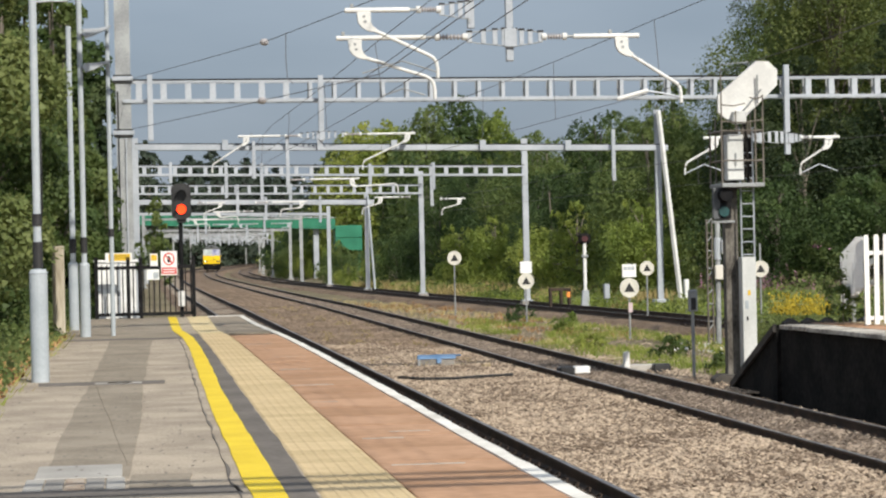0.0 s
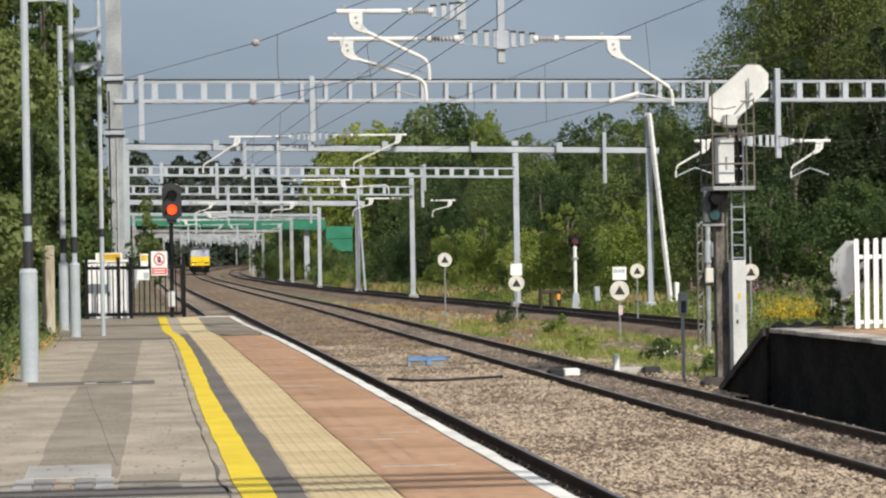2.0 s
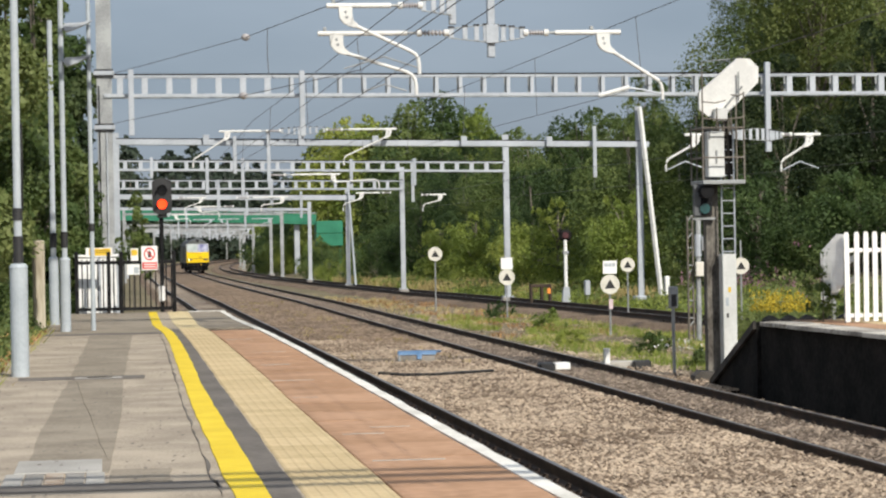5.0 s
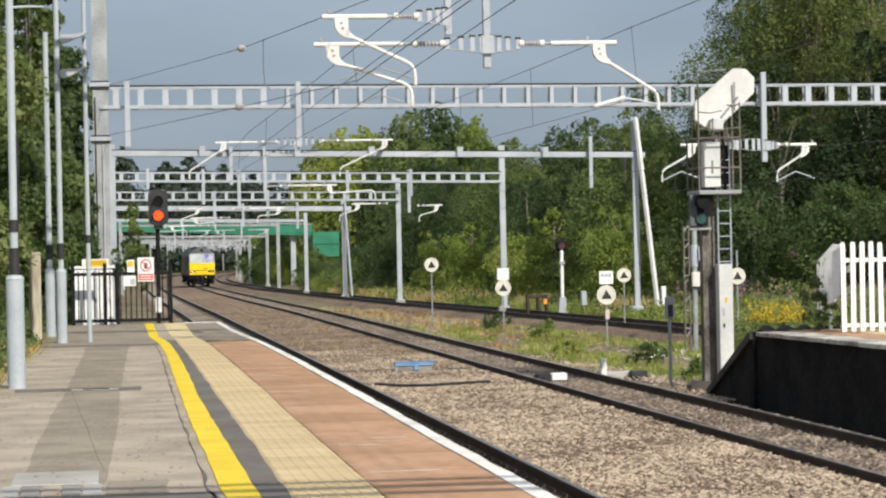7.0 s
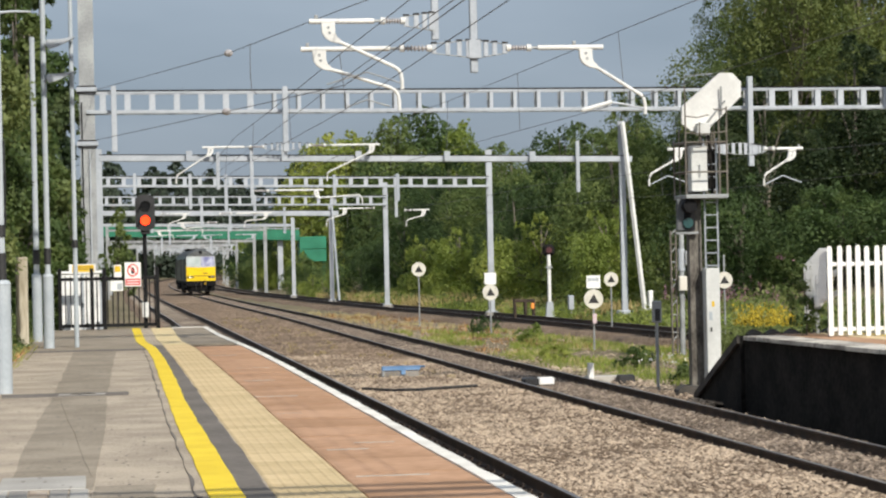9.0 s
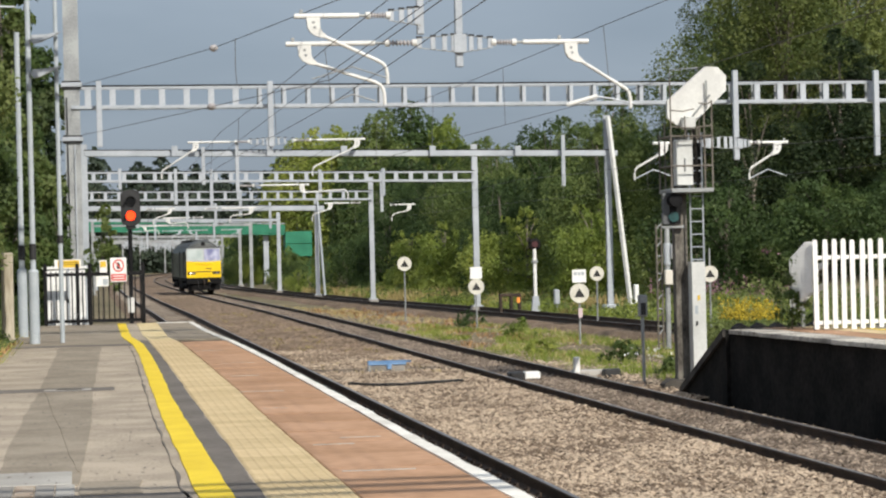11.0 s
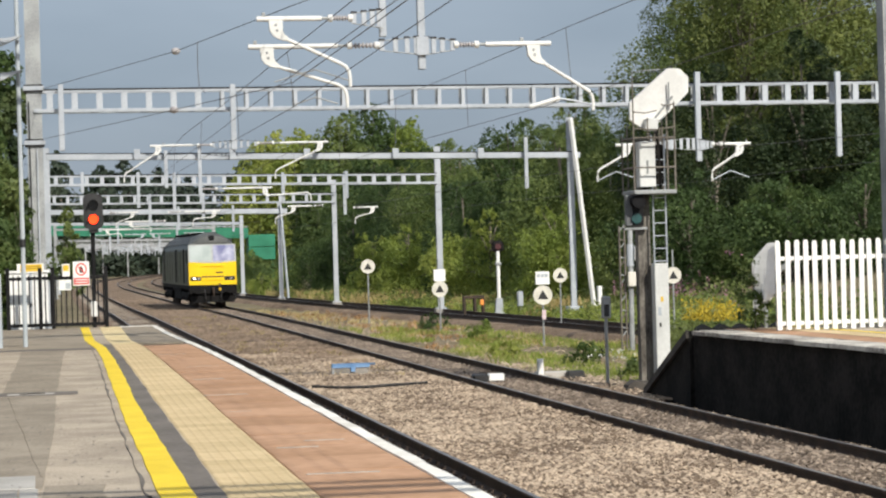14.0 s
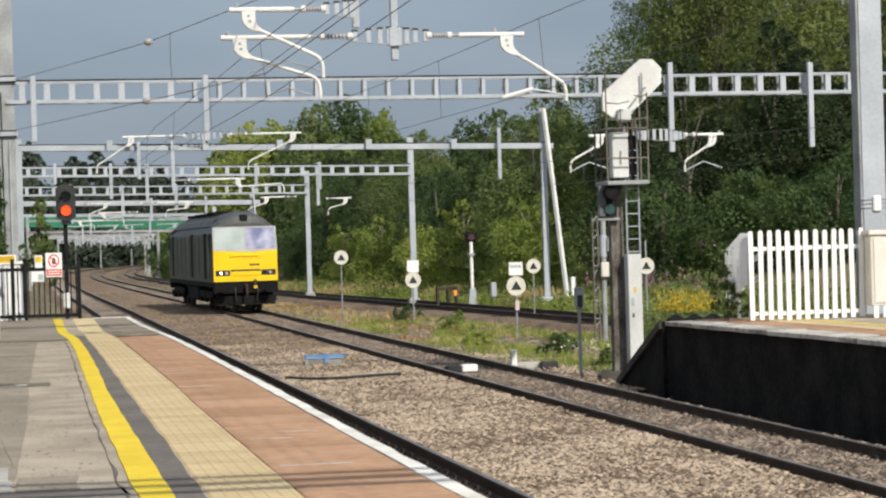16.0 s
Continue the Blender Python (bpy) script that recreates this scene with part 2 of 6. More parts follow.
LITTER = mat("dead_leaves", (0.20, 0.10, 0.04), (0.45, 0.27, 0.12), 0.9, 2, 10, 0, per_island=0.3)
CAGE = mat("brown_weathered_steel", (0.10, 0.085, 0.07), (0.20, 0.18, 0.15), 0.7, 2, 20, 0.1)
BOARD_WHITE = mat("dull_white_board", (0.50, 0.51, 0.49), (0.62, 0.63, 0.61), 0.55, 1.5, 18, 0.05)
DARK_STONE = mat("dark_stone", (0.03, 0.028, 0.025), (0.085, 0.076, 0.066), 0.9, 2, 20, 0.4)
PALE_FLOWER = mat("white_flower", (0.6, 0.6, 0.55), (0.75, 0.75, 0.7), 0.8, 3, 30, 0)
IVY = leaf_mat("hedge_leaves", (0.027, 0.047, 0.017), (0.096, 0.146, 0.041), (0.265, 0.30, 0.108))
BARK = mat("bark", (0.085, 0.072, 0.056), (0.21, 0.185, 0.15), 0.95, 2, 20, 0.6, stretch=(1, 1, 0.3))
FLOWER = mat("goldenrod_flower", (0.28, 0.215, 0.02), (0.56, 0.42, 0.03), 0.8, 3, 30, 0, per_island=0.2)
PURPLE = mat("pink_purple_flower", (0.22, 0.10, 0.13), (0.36, 0.20, 0.25), 0.8, 3, 30, 0, per_island=0.2)
GREEN_STEEL = mat("green_bridge_paint", (0.012, 0.135, 0.075), (0.028, 0.20, 0.115), 0.5, 0.6, 9, 0.05)
LOCO_YELLOW = mat("warning_yellow", (0.76, 0.50, 0.004), (0.84, 0.57, 0.008), 0.4, 1.0, 30, 0.03)
LOCO_GREEN = mat("dark_green_grey_livery", (0.017, 0.021, 0.011), (0.040, 0.045, 0.026), 0.42, 0.8, 20, 0.05, spec=0.35)
LOCO_ROOF = mat("dull_grey_roof", (0.045, 0.047, 0.046), (0.10, 0.105, 0.10), 0.55, 0.9, 15, 0.1, spec=0.35)
LOCO_SURROUND = mat("grey_windscreen_surround", (0.27, 0.28, 0.27), (0.40, 0.41, 0.40), 0.5, 1.5, 18, 0.05)
LOCO_UNDER = mat("oily_underframe", (0.003, 0.003, 0.0035), (0.010, 0.0095, 0.009), 0.8, 1.5, 20, 0.3, spec=0.2)
# both panes carry the sky's reflection painted into their base colour
GLASS_PALE = mat("windscreen_glass", (0.33, 0.38, 0.36), (0.45, 0.50, 0.48), 0.08, 0.7, 3, 0.0, spec=0.9)
GLASS_BLUE = mat("windscreen_glass_blue_reflection", (0.16, 0.165, 0.30), (0.46, 0.47, 0.58), 0.08, 1.4, 3, 0.0, spec=0.9)
LAMP_ON = mat("lit_headlight", (1, 0.95, 0.8), (1, 0.95, 0.8), 0.3, bump=0, glow=6.0)
RED_ON = mat("lit_red_aspect", (1.0, 0.05, 0.01), (1.0, 0.055, 0.010), 0.3, bump=0, glow=2.8)
AMBER = mat("amber_lens", (0.75, 0.25, 0.05), (0.85, 0.33, 0.08), 0.3, bump=0, glow=0.25)
LENS_BLACK = mat("unlit_black_lens", (0.006, 0.006, 0.006), (0.01, 0.01, 0.01), 0.2, bump=0)
LENS = mat("dark_lens", (0.02, 0.05, 0.05), (0.03, 0.09, 0.09), 0.15, bump=0)
SIGN_RED = mat("sign_red", (0.55, 0.05, 0.05), (0.62, 0.08, 0.07), 0.5, 2, 20, 0)
SIGN_YELLOW = mat("sign_yellow", (0.65, 0.42, 0.02), (0.75, 0.50, 0.04), 0.5, 2, 20, 0)
BLUE_PAINT = mat("faded_blue_paint", (0.10, 0.22, 0.42), (0.20, 0.34, 0.55), 0.6, 3, 30, 0.1)
WOOD_PALE = mat("silvered_wood", (0.30, 0.26, 0.19), (0.52, 0.47, 0.37), 0.9, 3, 25, 0.4, stretch=(1, 1, 0.15))
WIRE = mat("overhead_wire_metal", (0.09, 0.09, 0.09), (0.15, 0.145, 0.14), 0.6, 2, 10, 0)
BEIGE = mat("beige_cabinet_paint", (0.60, 0.57, 0.50), (0.70, 0.67, 0.60), 0.5, 1.5, 20, 0.05)
INSULATOR = mat("grey_insulator", (0.30, 0.28, 0.28), (0.42, 0.40, 0.40), 0.35, 4, 30, 0.05)


# ---- mesh helpers ----
def part(name, bm, material, parent=None, label="", smooth=False):
    me = bpy.data.meshes.new(name)
    bm.to_mesh(me)
    bm.free()
    if smooth:
        me.polygons.foreach_set("use_smooth", [True] * len(me.polygons))
    for m in material if isinstance(material, (list, tuple)) else [material]:
        me.materials.append(m)
    ob = new(name, me)
    ob.parent = parent
    return tagged(ob, label)


def thing(name, label, category, at=(0, 0, 0), group="", kind="", turn=0):
    ob = new(name)
    ob.empty_display_size = 0.2
    ob.matrix_basis = pose(*at, 0, 0, turn)
    return tagged(ob, label, category, group, kind)


def box(x0, x1, y0, y1, z0, z1, bevel=0.0, bm=None):
    b = bmesh.new()
    bmesh.ops.create_cube(b, size=1, matrix=Matrix.Translation(((x0 + x1) / 2, (y0 + y1) / 2, (z0 + z1) / 2)) @ Matrix.Diagonal((x1 - x0, y1 - y0, z1 - z0, 1)))
    if bevel:
        bmesh.ops.bevel(b, geom=b.edges[:], offset=bevel, segments=1, affect="EDGES", clamp_overlap=True)
    if bm is None:
        return b
    join(bm, b)
    return bm


def join(bm, other):
    me = bpy.data.meshes.new("tmp")
    other.to_mesh(me)
    other.free()
    bm.from_mesh(me)
    bpy.data.meshes.remove(me)
    return bm


def rod(p, q, r, r2=None, seg=10, bm=None):
    p, q = Vector(p), Vector(q)
    b = bmesh.new() if bm is None else bm
    m = Matrix.Translation((p + q) / 2) @ (q - p).to_track_quat("Z", "Y").to_matrix().to_4x4()
    bmesh.ops.create_cone(b, cap_ends=True, segments=seg, radius1=r, radius2=r if r2 is None else r2, depth=(q - p).length, matrix=m)
    return b


def pipe(points, r, seg=8, bm=None, r2=None):
    """A round tube along a line of points."""
    b = bmesh.new() if bm is None else bm
    pts = [Vector(p) for p in points]
    rings = []
    for i, p in enumerate(pts):
        d = (pts[min(i + 1, len(pts) - 1)] - pts[max(i - 1, 0)]).normalized()
        u = d.cross(Vector((0, 0, 1)) if abs(d.z) < 0.95 else Vector((1, 0, 0))).normalized()
        v = d.cross(u)
        rr = r if r2 is None else r + (r2 - r) * i / (len(pts) - 1)
        rings.append([b.verts.new(p + rr * (math.cos(a) * u + math.sin(a) * v)) for a in (2 * math.pi * k / seg for k in range(seg))])
    for s, t in zip(rings, rings[1:]):
        for k in range(seg):
            b.faces.new((s[k], s[(k + 1) % seg], t[(k + 1) % seg], t[k]))
    b.faces.new(rings[0][::-1]), b.faces.new(rings[-1])
    return b


def prism(outline, axis, a, b_, bm=None):
    """A closed outline (two coordinates each) drawn out along an axis from a to b_."""
    b = bmesh.new() if bm is None else bm
    def at(u, v, w):
        return {"x": (w, u, v), "y": (u, w, v), "z": (u, v, w)}[axis]
    s = [b.verts.new(at(u, v, a)) for u, v in outline]
    t = [b.verts.new(at(u, v, b_)) for u, v in outline]
    faces = [b.faces.new(s), b.faces.new(t[::-1])]
    for k in range(len(s)):
        faces.append(b.faces.new((s[k], t[k], t[(k + 1) % len(s)], s[(k + 1) % len(s)])))
    bmesh.ops.recalc_face_normals(b, faces=faces)
    return b


def disc(x, y, z, r, thick, seg=28, bm=None):
    """A flat round plate that faces along -y."""
    return rod((x, y, z), (x, y + thick, z), r, seg=seg, bm=bm)


def raw(name, verts, faces, material, parent=None, label="", smooth=False):
    me = bpy.data.meshes.new(name)
    me.from_pydata(verts, [], faces)
    me.materials.append(material)
    if smooth:
        me.polygons.foreach_set("use_smooth", [True] * len(me.polygons))
    ob = new(name, me)
    ob.parent = parent
    return tagged(ob, label)


def quads(name, corners, material, parent=None, label=""):
    """corners: an array (n, 3 or 4, 3) of loose faces, as one mesh."""
    n, k = corners.shape[:2]
    me = bpy.data.meshes.new(name)
    me.vertices.add(n * k), me.loops.add(n * k), me.polygons.add(n)
    me.vertices.foreach_set("co", np.asarray(corners, dtype=np.float32).ravel())
    me.loops.foreach_set("vertex_index", np.arange(n * k, dtype=np.int32))
    me.polygons.foreach_set("loop_start", np.arange(0, n * k, k, dtype=np.int32))
    me.update(calc_edges=True)
    me.materials.append(material)
    ob = new(name, me)
    ob.parent = parent
    return tagged(ob, label)


def knots(y, *table):
    """Piecewise linear through (y, value) pairs."""
    return float(np.interp(y, [a for a, _ in table], [b for _, b in table]))


# ---- the line falls away gently beyond the platform's end ----
def grade(y):
    return -0.0036 * min(max(0.0, y - 112), 190)


# ---- plan of the line: x of each track's middle at the distance y ----
def bend(y):
    return max(0.0, y - 100) ** 2 / 29000 + max(0.0, y - 325) ** 2 / 3400


def track_a(y):
    return 4.24 + bend(y)


def track_b(y):
    return 9.20 + bend(y)


def track_c(y):
    if y > 229:
        return 14.03 + bend(y)
    xs, vs = zip((-60, 26.5), (20, 21.6), (40, 20.75), (60, 19.75), (80, 18.6), (97, 17.65), (108, 16.95), (120, 16.4), (141, 15.8), (175, 15.35), (200, 14.95), (229, 14.61), (270, 15.2))
    return float(np.mean([np.interp(y + d, xs, vs) for d in (-12, -6, 0, 6, 12)]))


# ---- ground and track bed ----
def sheet(name, xs, ys, height, material, label, category):
    verts = [(x, y, height(x, y)) for y in ys for x in xs]
    w = len(xs)
    faces = [(j * w + i, j * w + i + 1, (j + 1) * w + i + 1, (j + 1) * w + i) for j in range(len(ys) - 1) for i in range(w - 1)]
    return tagged(raw(name, verts, faces, material), label, category, kind="structure")


def ground_height(x, y):
    c = 19.8 if y < 60 else track_c(y) + 2.2
    rise = min(max(x - c - 1.6, 0) * 0.16, 2.2) if y > 40 else 0
    left = min(max(-1.6 - x, 0) * 0.12, 1.0) + (1.22 if x < -1.54 and y < 62 else 0)
    return -0.38 + grade(y) + rise + left + 0.10 * noise.noise((x * 0.35, y * 0.35, 0))


gx = [-3000, -800, -200, -60, -25, -12, -6, -3, -1.8, -1.55, -1.53, 0, 3, 6, 9, 11, 13, 15, 17, 19, 20, 21, 22, 23, 24, 25, 27, 29, 32, 36, 42, 55, 80, 140, 300, 900, 3000]
gy = [-2000, -300, -60, -20, 0] + list(range(10, 262, 4)) + [280, 310, 350, 400, 460, 540, 640, 800, 1100, 1600, 2400, 4500]
sheet("ground", gx, gy, ground_height, GROUND, "rough ground with weeds beside the railway", "ground")


def bed(name, middle_left, middle_right, left, right, top, label):
    """A band of ballast with sloping shoulders."""
    ys = [-40, -10, 0] + list(range(8, 160, 2)) + list(range(160, 400, 8)) + list(range(400, 900, 20))
    verts, faces = [], []
    for y in ys:
        a, b = middle_left(y) - left, middle_right(y) + right
        la, lb = middle_left(y), middle_right(y)
        if la == lb:
            cols = [a - 0.45, a] + [la + d for d in (-1.3, -1.05, -0.8, -0.4, 0, 0.4, 0.8, 1.05, 1.3)] + [b, b + 0.45]
        else:
            cols = [a - 0.45, a] + [la + d for d in (-1.0, -0.4, 0.4, 1.05)] + [la + (lb - la) * f for f in (0.35, 0.5, 0.65)] + [lb + d for d in (-1.05, -0.4, 0.4, 1.0)] + [b, b + 0.45]
        for i, x in enumerate(cols):
            heap = 0 if la == lb else 0.06 if 5 <= i <= 9 else 0.045 if i in (10, 11, 12) else 0
            z = -0.46 if i in (0, len(cols) - 1) else top + heap + 0.03 * noise.noise((x * 1.3, y * 0.8, 3))
            verts.append((x, y, z + grade(y)))
    w = len(cols)
    stain = []
    for j in range(len(ys) - 1):
        for i in range(w - 1):
            stain.append(1 if i in ((2, 3, 4, 9, 10, 11) if w == 15 else (3, 4, 5, 6, 7, 8)) else 2 if ys[j] + 7 * noise.noise((i * 0.7, ys[j] * 0.2, 6)) > 66 else 0)
            faces.append((j * w + i, j * w + i + 1, (j + 1) * w + i + 1, (j + 1) * w + i))
    ob = tagged(raw(name, verts, faces, BALLAST, smooth=True), label, "ballast", kind="structure")
    ob.data.materials.append(BALLAST_RUST)
    ob.data.materials.append(BALLAST_BROWN)
    ob.data.polygons.foreach_set("material_index", stain)
    return ob


bed("ballast_1", track_a, track_b, 1.45, 1.55, -0.185, "brown and beige stone ballast under two tracks")
bed("ballast_2", track_c, track_c, 1.7, 1.7, -0.18, "grey-brown stone ballast under a single track")

RAIL = [(-0.07, -0.159), (0.07, -0.159), (0.07, -0.147), (0.012, -0.128), (0.010, -0.045), (0.036, -0.034), (0.036, -0.004), (0.028, 0.0), (-0.028, 0.0), (-0.036, -0.004), (-0.036, -0.034), (-0.010, -0.045), (-0.012, -0.128), (-0.07, -0.147)]


def make_rail(track, middle, side, y0, y1):
    ys = list(np.arange(y0, 150, 2.0)) + list(np.arange(150, y1, 6.0))
    verts, faces, tops = [], [], []
    n = len(RAIL)
    for y in ys:
        x = middle(y) + side * 0.7535
        verts += [(x + u, y, v + grade(y)) for u, v in RAIL]
    for j in range(len(ys) - 1):
        for k in range(n):
            if k == 7:
                tops.append(len(faces))
            faces.append((j * n + k, j * n + (k + 1) % n, (j + 1) * n + (k + 1) % n, (j + 1) * n + k))
    ob = raw("rail", verts, faces, RAIL_SIDE, track, "rusty steel rail with a worn bright head")
    ob.data.materials.append(RAIL_TOP)
    for k in tops:
        ob.data.polygons[k].material_index = 1
    return ob


def sleeper_mesh(clips=True):
    b = prism([(-1.25, -0.34), (-1.25, -0.20), (-1.20, -0.165), (1.20, -0.165), (1.25, -0.20), (1.25, -0.34)], "y", -0.13, 0.13)
    whole = len(b.faces)
    if clips:
        for s in (-1, 1):
            for o in (-0.115, 0.115):
                x = s * 0.7535 + o
                box(x - 0.035, x + 0.035, -0.06, 0.06, -0.166, -0.135, bm=b)
                pipe([(x, -0.07, -0.12), (x + 0.02, -0.02, -0.088), (x, 0.03, -0.085), (x - 0.02, 0.07, -0.12)], 0.010, 5, b)
    b.faces.ensure_lookup_table()
    for f in b.faces[whole:]:
        f.material_index = 1
    return b


def make_track(name, middle, label, y0, near, far, SLEEPER=SLEEPER):
    t = thing(name, label, "railway track", kind="structure")
    for side in (-1, 1):
        make_rail(t, middle, side, y0, far)
    first = part("sleeper", sleeper_mesh(), [SLEEPER, RAIL_SIDE], t)
    plain = part("sleeper", sleeper_mesh(False), [SLEEPER, RAIL_SIDE], t)
    plain.matrix_basis = pose(middle(near[1]), near[1], -0.012 + grade(near[1]))
    y = y0 + 0.3
    spots = []
    while y < far:
        spots.append(y)
        y += 0.65
    for i, y in enumerate(s for s in spots if near[0] < s < near[1]):
        ob = first if i == 0 else new("sleeper", (first if y < 80 else plain).data)
        ob.parent = t
        slope = math.degrees(math.atan(middle(y + 0.5) - middle(y - 0.5)))
        ob.matrix_basis = pose(middle(y) + random.uniform(-0.02, 0.02), y, -0.012 + grade(y) + random.uniform(-0.012, 0.004), 0, 0, -slope)
    rest = [s for s in spots if s >= near[1] and s < 330 or s <= near[0]]
    verts, faces = [], []
    for y in rest:
        x, k = middle(y), len(verts)
        z = grade(y) - 0.175
        verts += [(x - 1.25, y - 0.13, z), (x + 1.25, y - 0.13, z), (x + 1.25, y + 0.13, z), (x - 1.25, y + 0.13, z), (x - 1.25, y - 0.13, z - 0.125), (x + 1.25, y - 0.13, z - 0.125)]
        faces += [(k, k + 1, k + 2, k + 3), (k + 4, k + 5, k + 1, k)]
    tagged(raw("far_sleepers", verts, faces, SLEEPER, t), kind="stuff")
    return t


make_track("track_1", track_a, "railway track with rusty rails beside the platform", -25, (-6, 150), 800)
make_track("track_2", track_b, "railway track with rusty rails on stained ballast", -25, (-6, 150), 800)
make_track("track_3", track_c, "curving far railway track with dark rusty rails", 20, (50, 150), 800, SLEEPER_DARK)


# ---- near platform ----
def yellow_x(y):
    return knots(y, (10, 0.78), (17.5, 0.775), (20.8, 0.79), (23.3, 0.80), (27.3, 0.84), (30.2, 0.87), (34.7, 0.92), (41.8, 1.0), (46, 1.0), (48, 0.96), (51, 0.89), (61, 0.97))


def yellow_r(y):
    return knots(y, (10, 1.0), (16, 1.0), (21.7, 1.02), (28.9, 1.05), (34.5, 1.13), (40.5, 1.18), (46.4, 1.20), (48, 1.16), (50.8, 1.08), (61, 1.17))


def tactile_x(y):
    return knots(y, (10, 1.20), (17.5, 1.21), (22.7, 1.24), (28.8, 1.265), (33.6, 1.30), (40.4, 1.335), (48.2, 1.35), (52.5, 1.33), (61, 1.42))


def tactile_r(y):
    return knots(y, (10, 1.79), (19.5, 1.81), (25.8, 1.83), (29.7, 1.87), (40, 1.90), (46.8, 1.90), (50.3, 1.79), (61, 1.93))


def edge_x(y):
    return knots(y, (10, 2.86), (21, 2.87), (29, 2.91), (39, 2.93), (45, 2.91), (48, 2.87), (54, 2.77), (61, 2.79))


PZ = 0.95
platform = thing("platform_1", "station platform with asphalt, buff tactile strip and red edge paving", "platform", kind="structure")


def strip(name, left, right, z, y0, y1, step, material, label="", wobble=0.0, thick=0.05):
    """A band along the platform with a real thickness."""
    ys = list(np.arange(y0, y1, step)) + [y1]
    verts, faces = [], []
    for i, y in enumerate(ys):
        w = wobble * noise.noise((y * 0.9, left(y), 0))
        w2 = wobble * noise.noise((y * 1.1, right(y) + 5, 0))
        for x, zz in ((left(y) + w, z - thick), (left(y) + w, z), (right(y) + w2, z), (right(y) + w2, z - thick)):
            verts.append((x, y, zz))
    for j in range(len(ys) - 1):
        for k in range(3):
            faces.append((j * 4 + k, j * 4 + k + 1, j * 4 + k + 5, j * 4 + k + 4))
    faces += [(0, 1, 2, 3), tuple(len(verts) - 4 + k for k in (3, 2, 1, 0))]
    return raw(name, verts, faces, material, platform, label)


strip("base", lambda y: -1.55, lambda y: edge_x(y) - 0.10, PZ - 0.03, -30, 61.2, 3, NEAR_BLACK, "sooty platform wall", thick=1.25)
strip("asphalt_surface", lambda y: -1.5, lambda y: tactile_x(y) + 0.02, PZ, -30, 61.2, 1, ASPHALT)
strip("dark_asphalt_strip", lambda y: yellow_x(y) + 0.1, lambda y: tactile_x(y) - 0.004, PZ + 0.004, -30, 48.5, 0.4, ASPHALT_DARK, wobble=0.03)
strip("yellow_line", yellow_x, yellow_r, PZ + 0.009, -30, 61.2, 0.25, YELLOW_LINE, "thick worn yellow safety line", wobble=0.016, thick=0.012)
strip("repair_strip", lambda y: knots(y, (17, -0.62), (22, -0.59), (27, -0.54), (31, -0.47), (46, -0.32)), lambda y: knots(y, (17, -0.03), (24, 0.11), (31, 0.18), (46, 0.44)), PZ + 0.004, 17.9, 46.3, 0.5, PATCH, "long asphalt repair", wobble=0.025)
strip("far_asphalt", lambda y: -1.5, lambda y: yellow_x(y) - 0.01, PZ + 0.004, 46.6, 61.2, 1, PATCH, wobble=0.0)
strip("dark_joint", lambda y: -1.2, lambda y: 0.98, PZ + 0.007, 45.9, 46.7, 0.4, ASPHALT_DARK, wobble=0.02)
strip("cross_joint", lambda y: -1.1, lambda y: 0.42, PZ + 0.008, 30.55, 31.3, 0.2, ASPHALT_DARK, wobble=0.04)
strip("edge_line", lambda y: edge_x(y) - 0.12, edge_x, PZ + 0.006, -30, 61.2, 0.25, WHITE_LINE, "worn white platform edge line", wobble=0.022, thick=0.07)
strip("grey_end_paving", tactile_r, lambda y: edge_x(y) - 0.12, PZ, 48.4, 61.2, 1, PATCH)
strip("end_line", tactile_r, lambda y: edge_x(y) - 0.125, PZ + 0.007, 60.75, 61.2, 0.15, WHITE_LINE, "ragged white line across the platform end", wobble=0.03)


def slabs(name, left, right, y0, y1, length, material, gap=0.012, label="", ribs=0, jitter=0.003):
    """Paving slabs, each with its own edges, laid along the platform."""
    y, kept = y0, {}
    n = int((y1 - y0) / length)
    for i in range(n):
        a, b = y0 + i * length, y0 + (i + 1) * length - gap
        m = (a + b) / 2
        w = round(right(m) - left(m), 2)
        if w not in kept:
            bm = prism([(-w / 2 + 0.004, -0.06), (-w / 2 + 0.004, -0.006), (-w / 2 + 0.012, 0), (w / 2 - 0.012, 0), (w / 2 - 0.004, -0.006), (w / 2 - 0.004, -0.06)], "y", -length / 2, length / 2 - gap)
            for k in range(ribs):
                x = -w / 2 + 0.035 + (w - 0.07) * k / (ribs - 1)
                prism([(x - 0.018, 0), (x - 0.010, 0.004), (x + 0.010, 0.004), (x + 0.018, 0)], "y", -length / 2, length / 2 - gap, bm)
            kept[w] = part(name, bm, material, platform, label)
            ob = kept[w]
        else:
            ob = new(name, kept[w].data)
            ob.parent = platform
        slope = math.degrees(math.atan((left(m + 0.5) + right(m + 0.5) - left(m - 0.5) - right(m - 0.5)) / 2))
        ob.matrix_basis = pose((left(m) + right(m)) / 2, m, PZ + 0.006 + random.uniform(-jitter, jitter), random.uniform(-50, 50) * jitter, random.uniform(-60, 60) * jitter, -slope)


slabs("tactile_slab", tactile_x, tactile_r, -6.2, 48.2, 0.40, TACTILE, 0.0008, ribs=7, jitter=0.0006)
slabs("tactile_slab", tactile_x, tactile_r, 48.2, 61.2, 0.40, TACTILE_PALE, 0.0008, ribs=7, jitter=0.0006)
slabs("paving_slab", tactile_r, lambda y: edge_x(y) - 0.135, -6.18, 48.4, 1.30, RED_SLAB, 0.02)


def cover(x0, x1, y0, y1, material, label):
    part("access_cover", box(x0, x1, y0, y1, PZ - 0.02, PZ + 0.012, 0.006), material, platform, label)


